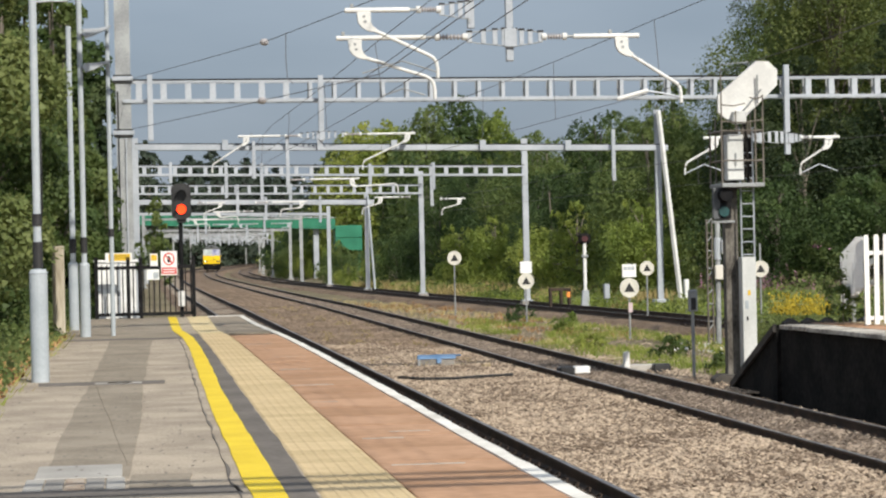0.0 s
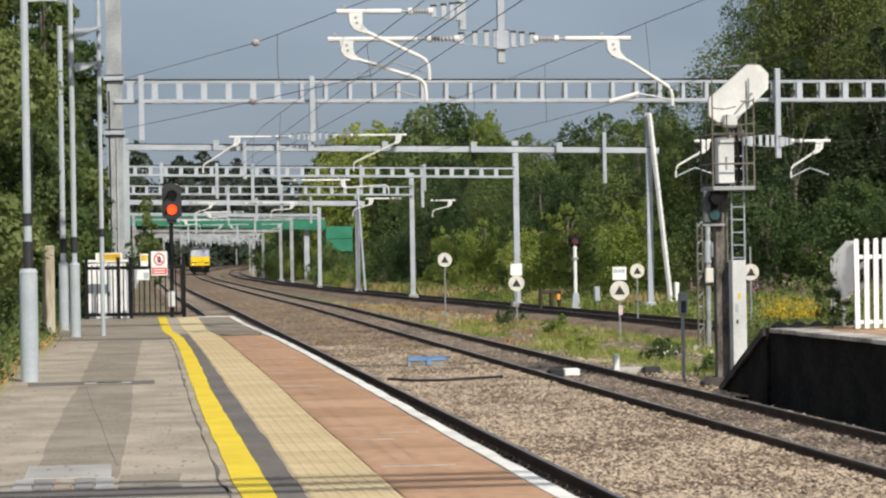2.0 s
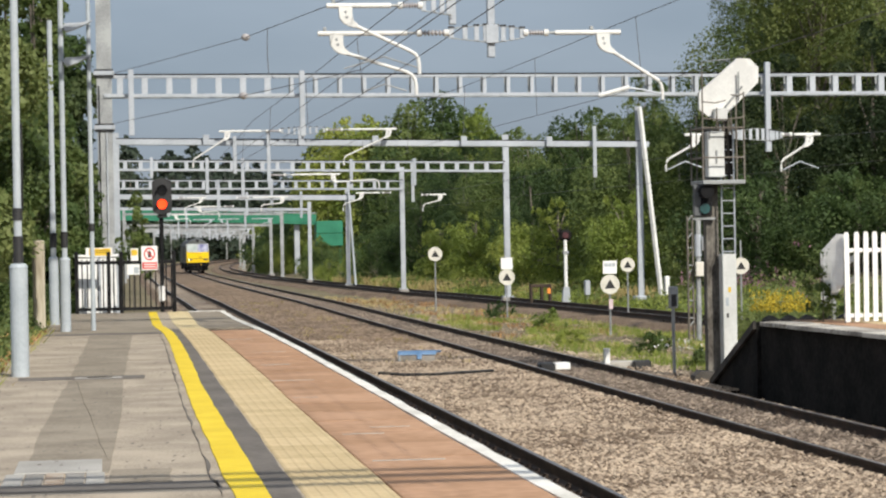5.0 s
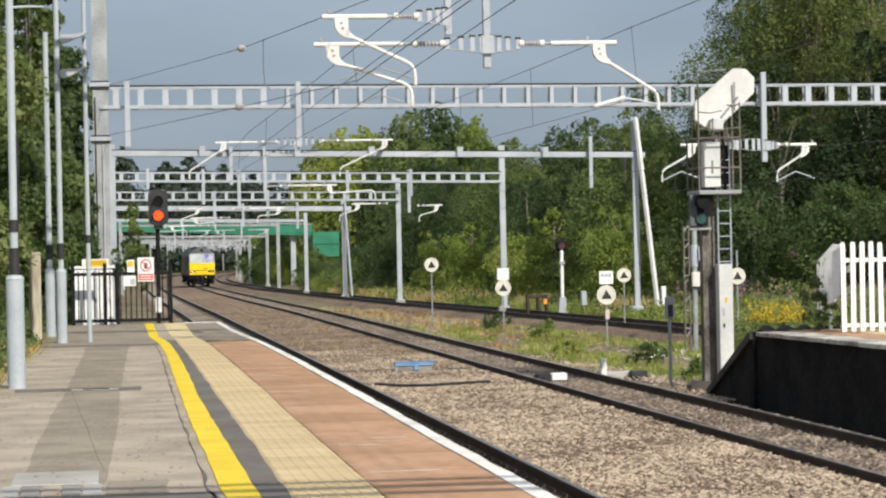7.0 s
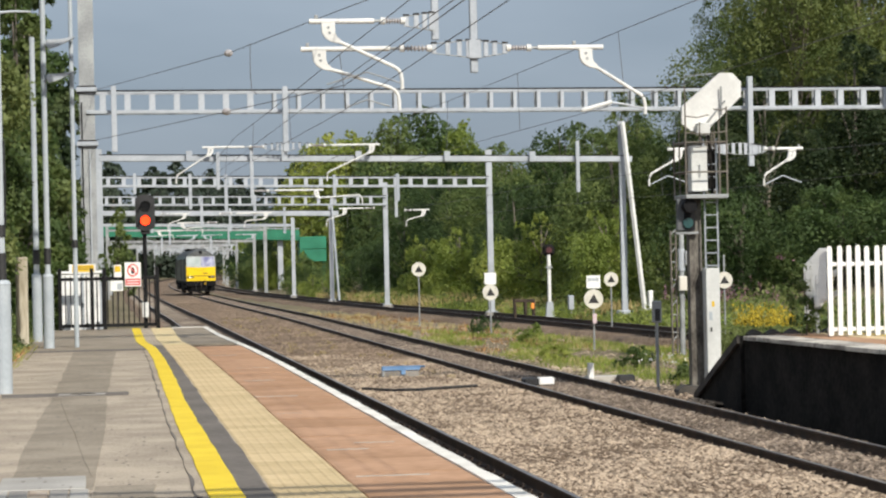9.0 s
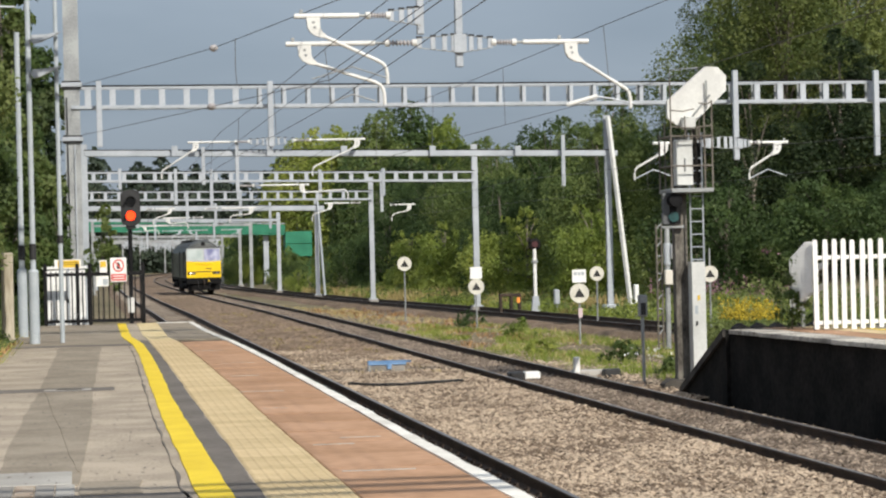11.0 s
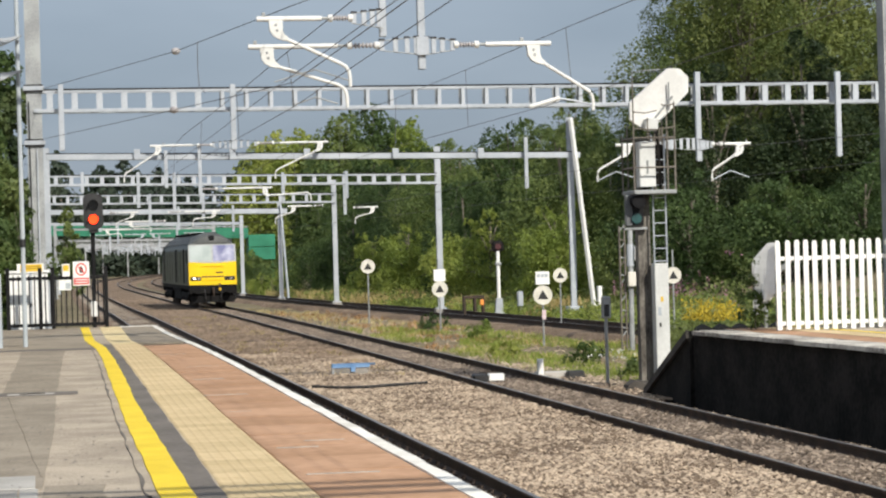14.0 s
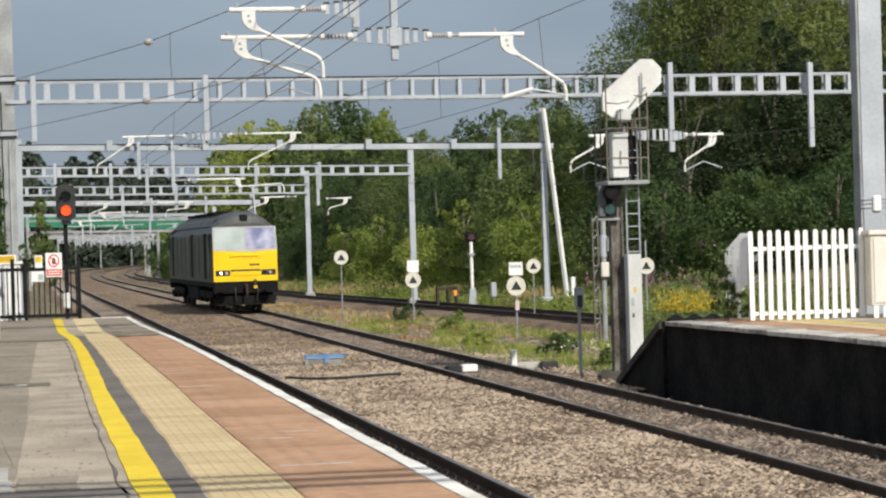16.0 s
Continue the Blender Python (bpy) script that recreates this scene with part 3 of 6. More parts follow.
cover(-0.68, -0.06, 17.95, 19.0, CONCRETE, "pale concrete cover slab")
for k in range(5):
    cover(-0.73 + 0.14 * k, -0.60 + 0.14 * k, 17.1, 17.9, RUST_STAIN if k == 2 else CONCRETE_OLD if k % 2 else CONCRETE, "worn grey drain cover block")
cover(-0.41, 0.16, 30.75, 30.98, CONCRETE, "narrow pale concrete cover strip")
cover(-0.27, 0.05, 30.76, 30.97, RUST_STAIN, "orange-brown stained patch")
strip("drain_joint", lambda y: -1.5, lambda y: 0.72, PZ + 0.008, 16.6, 17.05, 0.15, ASPHALT_DARK, wobble=0.02)
strip("dark_patch", lambda y: 0.0, lambda y: 0.42, PZ + 0.008, 17.1, 18.1, 0.2, PATCH, wobble=0.03)
strip("crack", lambda y: yellow_x(y) - 0.083, lambda y: yellow_x(y) - 0.076 + 0.006 * math.sin(y * 3.1), PZ + 0.008, 16, 46, 0.17, ASPHALT_DARK, "wandering crack in the asphalt", wobble=0.03)
strip("diagonal_crack", lambda y: knots(y, (19, -0.02), (31, -0.42)), lambda y: knots(y, (19, -0.005), (31, -0.405)), PZ + 0.009, 19, 31, 0.3, PATCH, "faint diagonal crack", wobble=0.02)
for y0, a, b in ((18.2, 0.08, 0.62), (20.8, 0.1, 0.45), (21.5, 0.4, 0.75), (25.9, 0.05, 0.30), (29.2, 0.0, 0.50), (33.1, 0.1, 0.5), (37.0, 0.2, 0.7), (42.2, 0.05, 0.5)):
    x0 = tactile_r(y0)
    part("mortar_line", box(x0 + a, x0 + b, y0 - 0.008, y0 + 0.012, PZ, PZ + 0.011), CONCRETE, platform, "pale mortar line across the paving")

flecks = np.array([(random.uniform(-1.3, 0.7), random.uniform(16, 46), PZ + 0.012) for _ in range(420)])
fl = np.repeat(flecks[:, None], 4, axis=1) + np.random.default_rng(3).uniform(0.2, 0.8, (420, 4, 1)) * np.array([(-0.02, -0.05, 0), (0.02, -0.04, 0), (0.025, 0.05, 0.004), (-0.015, 0.05, 0.004)])[None]
tagged(quads("flecks", fl, ASPHALT_DARK, platform, "dark spots and bits of grit"), kind="stuff")

# ---- island platform ----
island = thing("platform_2", "island platform with pale edge, grime and shade in its black wall colour", "platform", kind="structure")
IZ = 1.07


def island_x(y):
    return knots(y, (20, 11.3), (34, 11.28), (42, 11.05))


ys = [8, 14, 20, 26, 31, 36, 40, 42.2]
wall_v, wall_f = [], []
for y in ys:
    wall_v += [(island_x(y) + 0.10, y, -0.5), (island_x(y) + 0.10, y, IZ - 0.076), (20.0, y, IZ - 0.076), (20.0, y, -0.5)]
for j in range(len(ys) - 1):
    for k in range(3):
        wall_f.append((j * 4 + k, j * 4 + 4 + k, j * 4 + 5 + k, j * 4 + k + 1))
e = len(wall_v) - 4
wall_f.append((e, e + 3, e + 2, e + 1))
# this face turns from the sun; part of its black is painted shade
raw("wall", wall_v, wall_f, NEAR_BLACK, island, "platform wall, grime and shade both in its black")
stone = None
for k in range(44):
    y = 8.4 + k * 0.77
    if stone is None:
        stone = part("coping_stone", prism([(0, -0.070), (0, -0.012), (0.012, 0), (0.615, 0), (0.615, -0.070)], "y", -0.38, 0.38), COPING, island, "pale worn concrete coping stone")
        ob = stone
    else:
        ob = new("coping_stone", stone.data)
        ob.parent = island
    slope = math.degrees(math.atan(island_x(y + 0.4) - island_x(y - 0.4))) / 0.8
    ob.matrix_basis = pose(island_x(y) + random.uniform(-0.006, 0.006), y, IZ + random.uniform(-0.006, 0.002), 0, random.uniform(-0.4, 0.4), -slope)
for name, a, b, z, m in (("red_paving", 0.62, 1.25, 0.0, RED_SLAB), ("tactile_paving", 1.25, 1.75, 0.004, TACTILE), ("yellow_line", 1.85, 2.03, 0.004, YELLOW_LINE), ("asphalt_surface", 1.75, 8.6, 0.0, ASPHALT)):
    v = [(island_x(y) + o, y, IZ + z + d) for y in ys for o, d in ((a, 0), (b - 0.003, 0))]
    raw(name, v, [(2 * j, 2 * j + 1, 2 * j + 3, 2 * j + 2) for j in range(len(ys) - 1)], m, island)
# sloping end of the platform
part("end_ramp", prism([(42.21, IZ - 0.01), (45.4, -0.12), (45.4, -0.45), (42.21, -0.45)], "x", 11.08, 20.0), NEAR_BLACK, island, "sloping end wall, grime and shade both in its black")
part("ramp_coping", prism([(42.21, IZ), (45.45, -0.10), (45.40, -0.22), (42.21, IZ - 0.14)], "x", 11.02, 11.075), DARK_STONE, island)


# ---- overhead line portals ----
def bar_part(name, p, q, w, material, parent, label=""):
    """A square tube from p to q."""
    p, q = Vector(p), Vector(q)
    m = Matrix.Translation((p + q) / 2) @ (q - p).to_track_quat("Z", "Y").to_matrix().to_4x4()
    b = bmesh.new()
    bmesh.ops.create_cube(b, size=1, matrix=m @ Matrix.Diagonal((w, w, (q - p).length, 1)))
    bmesh.ops.bevel(b, geom=b.edges[:], offset=w * 0.08, segments=1, affect="EDGES")
    return part(name, b, material, parent, label)


def h_mast(name, x, y, z0, z1, w, parent, material=STEEL, lean=0.0, label=""):
    """A rolled H-section mast with its base plate."""
    t = w * 0.07
    z0 += grade(y)
    o = [(-w / 2, -w / 2), (w / 2, -w / 2), (w / 2, -w / 2 + t), (t / 2, -w / 2 + t), (t / 2, w / 2 - t), (w / 2, w / 2 - t), (w / 2, w / 2), (-w / 2, w / 2), (-w / 2, w / 2 - t), (-t / 2, w / 2 - t), (-t / 2, -w / 2 + t), (-w / 2, -w / 2 + t)]
    b = prism(o, "z", z0, z1)
    for v in b.verts:
        v.co.x += x + lean * (v.co.z - z0)
        v.co.y += y
    ob = part(name, b, material, parent, label)
    part("base_plate", box(x - w * 0.9, x + w * 0.9, y - w * 0.9, y + w * 0.9, z0, z0 + 0.06, 0.01), material, ob)
    part("footing", box(x - w * 1.1, x + w * 1.1, y - w * 1.1, y + w * 1.1, z0 - 0.5, z0, 0.03), CONCRETE_OLD, ob)
    return ob


def portal(y, xl, xr, zl, zr, deep, truss, group="overhead line portals", label="galvanised steel portal frame over the tracks", step=0.68, overhang=0.0, slender=None):
    g = thing("overhead_portal", label, "railway gantry", group=group)
    steel = STEEL_DULL if y > 215 else STEEL
    z = lambda x: zl + (zr - zl) * (x - xl) / (xr - xl)
    for o in ((-0.22, 0.22) if truss else (0.0,)):
        a, b = (xl, y + o, zl), (xr + overhang, y + o, z(xr + overhang))
        if truss:
            for name, dz, s, m in (("bottom_chord", -deep / 2 + 0.05, 0.10, steel), ("top_chord", deep / 2 - 0.02, 0.04, NEAR_BLACK), ("top_flange", deep / 2 - 0.075, 0.06, steel)):
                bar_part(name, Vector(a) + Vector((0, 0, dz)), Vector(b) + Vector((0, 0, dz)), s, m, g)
        else:
            bar_part("beam", a, b, deep, steel, g)
            bar_part("top_flange", Vector(a) + Vector((0, -deep * 0.42, deep * 0.5)), Vector(b) + Vector((0, -deep * 0.42, deep * 0.5)), deep * 0.16, NEAR_BLACK, g)
    if truss:
        n = int((xr - xl) / step)
        made = {}
        for i in range(n):
            x = xl + 0.45 + i * step
            broad = slender is None or not slender[0] < x < slender[1]
            # flanges and back plates use duller steel, so side shade is in the colour
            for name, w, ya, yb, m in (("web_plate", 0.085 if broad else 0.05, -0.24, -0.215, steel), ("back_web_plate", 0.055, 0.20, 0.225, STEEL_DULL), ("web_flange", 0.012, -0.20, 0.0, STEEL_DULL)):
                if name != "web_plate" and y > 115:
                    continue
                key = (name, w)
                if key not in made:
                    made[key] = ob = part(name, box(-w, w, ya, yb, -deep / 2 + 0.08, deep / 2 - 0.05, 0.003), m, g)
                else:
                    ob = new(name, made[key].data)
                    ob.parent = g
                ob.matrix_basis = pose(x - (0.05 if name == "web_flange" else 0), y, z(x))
    return g, z


def drop_tube(g, x, y, z0, z1, r=0.065):
    return part("drop_tube", box(x - r, x + r, y - 0.34 - 2 * r, y - 0.34, z0, z1, 0.01), STEEL, g)


def insulator(parent, p, q, r=0.055):
    """Ribbed insulator between two points."""
    p, q = Vector(p), Vector(q)
    b = bmesh.new()
    d = (q - p).normalized()
    u = d.cross(Vector((0, 0, 1))).normalized()
    v = d.cross(u)
    rings = []
    for i in range(29):
        c = p + (q - p) * i / 28
        rr = r if i % 4 in (1, 2) else r * 0.45
        rings.append([b.verts.new(c + rr * (math.cos(a) * u + math.sin(a) * v)) for a in (math.pi * k / 4 for k in range(8))])
    for s, t in zip(rings, rings[1:]):
        for k in range(8):
            b.faces.new((s[k], s[(k + 1) % 8], t[(k + 1) % 8], t[k]))
    return part("insulator", b, INSULATOR, parent)


def cantilever(g, hang, y, z, tip, end_x, end_z, side, steps=True, bright=TUBE, steady=False):
    """An arm with insulator on a drop tube, and its bent registration arm down to the wire.
    hang: x of the tube; tip: x of the arm's free end; end_x, end_z: where the wire is held."""
    s = 1 if tip > hang else -1
    length = abs(tip - hang)
    along = lambda f: hang + s * length * f
    tube = part("arm", pipe([(along(0.49), y, z), (tip, y, z)], 0.045, 10), bright, g, "pale support tube")
    part("neck", pipe([(along(0.42), y, z), (along(0.50), y, z)], 0.026, 8), STEEL_DULL, tube)
    insulator(tube, (along(0.27), y, z), (along(0.42), y, z))
    for f in (0.262, 0.42):
        part("insulator_cap", rod((along(f) - 0.04, y, z), (along(f) + 0.04, y, z), 0.062, seg=10), bright, tube)
    if steps:
        for f, h in ((0.235, 0.10), (0.155, 0.125), (0.088, 0.145), (0.035, 0.16)):
            x = along(f)
            plate = part("bracket_plate", box(x - 0.042, x + 0.042, y - 0.02, y + 0.02, z - h, z + h * 0.8, 0.004), STEEL, tube)
            part("plate_cap", box(x - 0.05, x + 0.05, y - 0.03, y + 0.03, z + h * 0.8, z + h * 0.8 + 0.03), BLACK, plate)
        for a, b in ((0.14, 0.07), (-0.18, -0.09)):
            part("bracket_edge", pipe([(hang, y, z + a), (along(0.25), y, z + b)], 0.010, 6), STEEL_DULL, tube)
    root = tip - s * 0.32 if abs(end_x - hang) > 0.2 else tip - s * 0.3
    q = 1 if end_x > root else -1
    arch = [(-0.115, -0.03), (0.115, -0.03), (0.12, -0.20), (0.15, -0.27), (0.21, -0.315), (0.17, -0.375), (0.06, -0.35), (-0.04, -0.29), (-0.10, -0.20)]
    clamp = part("clamp", prism([(root + q * u, z + v) for u, v in arch], "y", y - 0.05, y + 0.05), bright, tube)
    for u, v in ((0.0, -0.11), (0.02, -0.20)):
        part("bolt", disc(root + q * u, y - 0.058, z + v, 0.026, 0.01, 10), STEEL_DULL, clamp)
    part("wire_clip", box(root - q * 0.20 - 0.03, root - q * 0.20 + 0.03, y - 0.03, y + 0.03, z + 0.04, z + 0.11, 0.008), STEEL_DULL, tube)
    if steady:
        part("steady_arm", pipe([(end_x + 0.05, y, end_z + 0.05), (end_x + 0.55, y, end_z + 0.28), (end_x + 1.1, y, end_z + 0.08)], 0.022, 6), STEEL, tube)
    part("registration_arm", pipe([(root + q * 0.10, y, z - 0.31), (root + q * 0.18, y, z - 0.345), (end_x - q * 0.16, y, end_z + 0.40), (end_x - q * 0.07, y, end_z + 0.345), (end_x - q * 0.02, y, end_z + 0.27), (end_x, y, end_z + 0.16), (end_x, y, end_z)], 0.032, 8), bright, tube)
    return tube


# nearest portal, whose boom lies above the view
near_p, _ = portal(44.0, -2.9, 15.6, 9.5, 9.4, 0.6, True)
h_mast("mast", -2.9, 44.0, -0.3, 10.0, 0.40, near_p)
wide = part("mast", box(15.33, 15.765, 43.775, 43.90, 0.45, 10.0, 0.008), STEEL, near_p, "wide pale steel mast on the island platform")
# the mast's shaded side, given by a darker steel colour
part("dark_flange", box(15.285, 15.326, 43.79, 44.15, 0.45, 10.0, 0.004), STEEL_DULL, wide, "mast flange, shade put in as darker steel")
part("stiffener", box(15.53, 15.55, 43.90, 44.15, 0.45, 10.0), STEEL, wide)
part("base_plate", box(15.26, 15.82, 43.7, 44.2, 0.40, 0.46, 0.01), STEEL, wide)
part("footing", box(15.21, 15.87, 43.65, 44.25, -0.6, 0.40, 0.03), CONCRETE_OLD, wide)
mc = part("mast_clamp", box(15.50, 15.66, 43.72, 43.77, 2.86, 3.16, 0.03), WHITE, near_p)
for z in (2.94, 3.02, 3.09):
    part("strap", box(15.28, 15.78, 43.755, 43.772, z - 0.008, z + 0.008), STEEL_DULL, mc)
t1 = drop_tube(near_p, 6.77, 44.1, 5.76, 9.4, 0.065)
part("tube_head", box(6.66, 6.88, 43.56, 43.64, 6.0, 6.33, 0.01), STEEL, t1)
cantilever(near_p, 6.77, 43.6, 6.18, 9.07, 9.81, 4.98, 1)
cantilever(near_p, 6.77, 43.6, 6.19, 3.71, 5.42, 5.11, -1)
part("boom_bracket", box(5.9, 6.02, 42.5, 44.2, 9.2, 9.32, 0.01), STEEL, near_p)
t2 = part("drop_tube", box(5.88, 6.0, 42.56, 42.68, 6.25, 9.25, 0.01), STEEL, near_p)
cantilever(near_p, 5.94, 42.5, 6.57, 3.77, 5.34, 5.40, -1)
# thin steady arms that hold the wires at the near portal
for name, pts, r, m in (
    ("steady_arm", [(5.34, 42.5, 5.50), (4.74, 42.5, 5.70), (4.05, 42.5, 5.50)], 0.012, STEEL_DULL),
    ("steady_arm", [(5.25, 43.6, 5.18), (4.86, 43.6, 5.30), (4.50, 43.6, 5.18)], 0.013, STEEL_DULL),
    ("steady_tube", [(8.66, 43.6, 5.06), (9.21, 43.6, 5.21)], 0.038, TUBE),
    ("steady_arm", [(9.18, 43.6, 5.20), (9.45, 43.6, 5.16), (9.85, 43.6, 5.07)], 0.018, STEEL),
):
    part(name, pipe(pts, r, 8), m, near_p)
# boom over the platform behind the camera, which throws its shade in front
near_q, _ = portal(8.6, -2.9, 15.4, 7.6, 7.5, 0.5, True, step=18.0)
h_mast("mast", -2.9, 8.6, -0.3, 8.2, 0.40, near_q)
h_mast("mast", 15.4, 8.6, 1.07, 8.2, 0.40, near_q)

# truss portal at the platform's end
g1, z1 = portal(70.3, 0.0, 29.2, 7.00, 6.82, 0.66, True, slender=(4.6, 18.3))
h_mast("mast", 0.02, 70.3, -0.4, 10.2, 0.42, g1, STEEL_DULL, label="tall wide weathered steel mast")
h_mast("mast", 29.3, 70.3, 0.2, 8.0, 0.46, g1)
for zz in (7.35, 5.85):
    collar = part("mast_collar", box(-0.28, 0.30, 70.0, 70.6, zz - 0.06, zz + 0.06, 0.01), STEEL, g1)
    for dz in (-0.085, 0.085):
        part("collar_gap", box(-0.25, 0.27, 70.03, 70.57, zz + dz - 0.022, zz + dz + 0.022), BLACK, collar)
part("mast_rib", box(0.05, 0.085, 70.03, 70.09, -0.3, 5.7), STEEL, g1, "bright steel rib on the mast")
part("mast_cable", pipe([(-0.12, 70.05, -0.3), (-0.12, 70.04, 3.0), (-0.13, 70.05, 7.0)], 0.018, 6), BLACK, g1)
for x, a, b in ((0.75, 5.6, 7.42), (5.47, 5.53, 7.35), (18.76, 4.92, 7.48), (22.93, 4.97, 7.42)):
    drop_tube(g1, x, 70.2, a, b, 0.075)
cantilever(g1, 18.76, 69.7, 5.40, 20.26, 19.1, 4.35, 1, steady=True)
side = part("bracket_frame", pipe([(18.76, 69.7, 5.56), (18.3, 69.7, 5.58), (17.72, 69.7, 5.50)], 0.012, 6), STEEL_DULL, g1)
part("bracket_frame", pipe([(18.76, 69.7, 5.24), (18.3, 69.7, 5.26), (17.72, 69.7, 5.36)], 0.012, 6), STEEL_DULL, g1)
for x, h in ((17.80, 0.08), (18.02, 0.12), (18.22, 0.15), (18.42, 0.16), (18.58, 0.16)):
    part("bracket_plate", box(x - 0.045, x + 0.045, 69.68, 69.72, 5.42 - h, 5.42 + h, 0.004), STEEL, side)
cantilever(g1, 18.0, 69.7, 5.43, 16.3, 15.75, 4.4, -1, steady=True)

# plain beam portal with a raking strut
g2, z2 = portal(98, 0.44, 21.1, 6.60, 6.25, 0.25, False, overhang=0.35)
h_mast("mast", 0.44, 98, -0.3, 6.95, 0.22, g2)
h_mast("mast", 21.05, 98, -0.05, 7.75, 0.23, g2)
part("footing_block", box(20.75, 21.35, 97.7, 98.3, -0.1, 0.22, 0.03), STEEL, g2)
bar_part("raking_strut", (21.05, 97.75, 7.7), (21.65, 96.9, -0.1), 0.15, TUBE, g2, "white raking strut")
for x, a, b in ((6.31, 4.95, 6.95), (19.2, 4.95, 6.98), (5.0, 5.3, 6.75)):
    drop_tube(g2, x, 98.1, a, b, 0.07)
for x in (3.9, 7.6, 10.5, 14.0, 17.4):
    part("beam_bracket", box(x - 0.12, x + 0.12, 97.72, 97.84, z2(x) - 0.12, z2(x) + 0.28, 0.01), STEEL, g2)
cantilever(g2, 7.6, 97.5, 6.93, 4.4, 3.38, 5.55, -1)
cantilever(g2, 7.6, 97.5, 6.95, 11.32, 9.22, 5.55, 1)

# the portals beyond
g3, z3 = portal(110, 0.42, 17.55, 6.08, 5.79, 0.50, True, step=0.66)
h_mast("mast", 0.42, 110, -0.3, 6.6, 0.22, g3)
h_mast("mast", 17.6, 110, 0.0, 7.2, 0.25, g3)
for x, a, b in ((2.0, 5.5, 6.4), (4.4, 4.8, 6.35), (5.95, 4.7, 6.3), (10.7, 4.9, 6.2), (13.5, 5.0, 6.2)):
    drop_tube(g3, x, 110.2, a, b, 0.07)
cantilever(g3, 6.0, 109.6, 5.55, 10.2, 11.9, 4.9, 1, steps=False)
g4, z4 = portal(137.6, 0.53, 16.25, 5.92, 5.67, 0.56, True, step=0.72)
h_mast("mast", 0.53, 137.6, -0.3, 6.4, 0.22, g4)
h_mast("mast", 16.2, 137.6, 0.0, 6.65, 0.25, g4)
for x, a, b in ((3.3, 4.6, 6.2), (6.1, 4.5, 6.1), (9.0, 4.6, 6.1), (16.78, 4.73, 7.05)):
    drop_tube(g4, x, 137.8, a, b, 0.08)
cantilever(g4, 16.78, 137.2, 5.1, 18.6, 17.3, 4.2, 1, steps=False)
cantilever(g4, 16.2, 137.2, 5.25, 13.6, 12.9, 4.3, -1, steps=False)
cantilever(g4, 6.1, 137.2, 5.1, 9.9, 8.4, 4.3, 1, steps=False)
g5, z5 = portal(162, 0.62, 15.6, 5.73, 5.45, 0.36, False, overhang=0.4)
h_mast("mast", 0.62, 162, -0.3, 6.2, 0.2, g5)
h_mast("mast", 15.5, 162, 0.0, 5.95, 0.24, g5)
bar_part("raking_strut", (15.55, 161.7, 5.9), (15.85, 161.0, -0.2), 0.12, STEEL, g5)
cantilever(g5, 9.0, 161.6, 5.0, 5.6, 7.2, 4.3, -1, steps=False)
cantilever(g5, 4.0, 161.6, 5.6, 6.4, 5.0, 4.6, 1, steps=False)
for x, a, b in ((4.0, 4.4, 5.9), (9.0, 4.4, 5.9), (12.5, 4.2, 5.9)):
    drop_tube(g5, x, 162.3, a, b, 0.08)
g6, z6 = portal(194, 0.75, 15.65, 5.45, 5.15, 0.24, False)
h_mast("mast", 0.75, 194, -0.3, 6.0, 0.24, g6)
h_mast("mast", 15.6, 194, 0.0, 5.75, 0.27, g6)
cantilever(g6, 9.2, 193.6, 4.9, 5.0, 6.4, 4.2, -1, steps=False)
for y in (228, 268, 310, 345, 385, 430, 470, 520, 575):
    xl, xr = track_a(y) - 3.2, track_c(y) + (1.1 if y == 228 else 2.4)
    zb = 5.45 if y < 250 else 4.75
    gg, zz = portal(y, xl, xr, zb, zb - 0.2, 0.20 if y < 250 else 0.26, y in (310, 430), step=1.2, label="distant galvanised portal frame over the tracks")
    h_mast("mast", xl, y, -0.3, zb + 0.4, 0.26, gg, STEEL_DULL)
    h_mast("mast", xr, y, -0.1, zb + 0.4, 0.30, gg, STEEL_DULL)
    for m in (track_a(y) + 2.4, track_c(y) - 2.2):
        drop_tube(gg, m, y + 0.3, zb - 1.4, zb + 0.4, 0.09)
        cantilever(gg, m, y - 0.4, zb - 0.6, m + 2.5, m + 1.5, zb - 1.4, 1, steps=False, bright=STEEL)
        cantilever(gg, m, y - 0.4, zb - 0.6, m - 2.5, m - 1.5, zb - 1.4, -1, steps=False, bright=STEEL)


# ---- overhead wires ----
def wire_run(name, label, points, r, parent=None, sag=0.0):
    pts = []
    for (a, b) in zip(points, points[1:]):
        a, b = Vector(a), Vector(b)
        for k in range(8):
            f = k / 8
            p = a.lerp(b, f)
            p.z -= sag * 4 * f * (1 - f) * ((b - a).length / 50) ** 2
            pts.append(p)
    pts.append(Vector(points[-1]))
    ob = part(name, pipe(pts, r, 5), WIRE, parent, label)
    return ob, pts


def overhead(middle, spans, zc, zm, sag, label):
    w = thing("overhead_wire", label, "overhead wire", group="overhead wires")
    stag = 0.25
    cps, mps = [], []
    for i, y in enumerate(spans):
        s = stag if i % 2 else -stag
        cps.append((middle(y) + s, y, knots(y, *zc)))
        mps.append((middle(y) + s * 0.6, y, knots(y, *zm)))
    _, c = wire_run("contact_wire", "", cps, 0.006, w)
    _, m = wire_run("catenary_wire", "", mps, 0.007, w, sag)
    for a, b in list(zip(c, m))[2::3]:
        if a.y < 180:
            part("dropper", rod(a, b, 0.006, seg=4), WIRE, w)


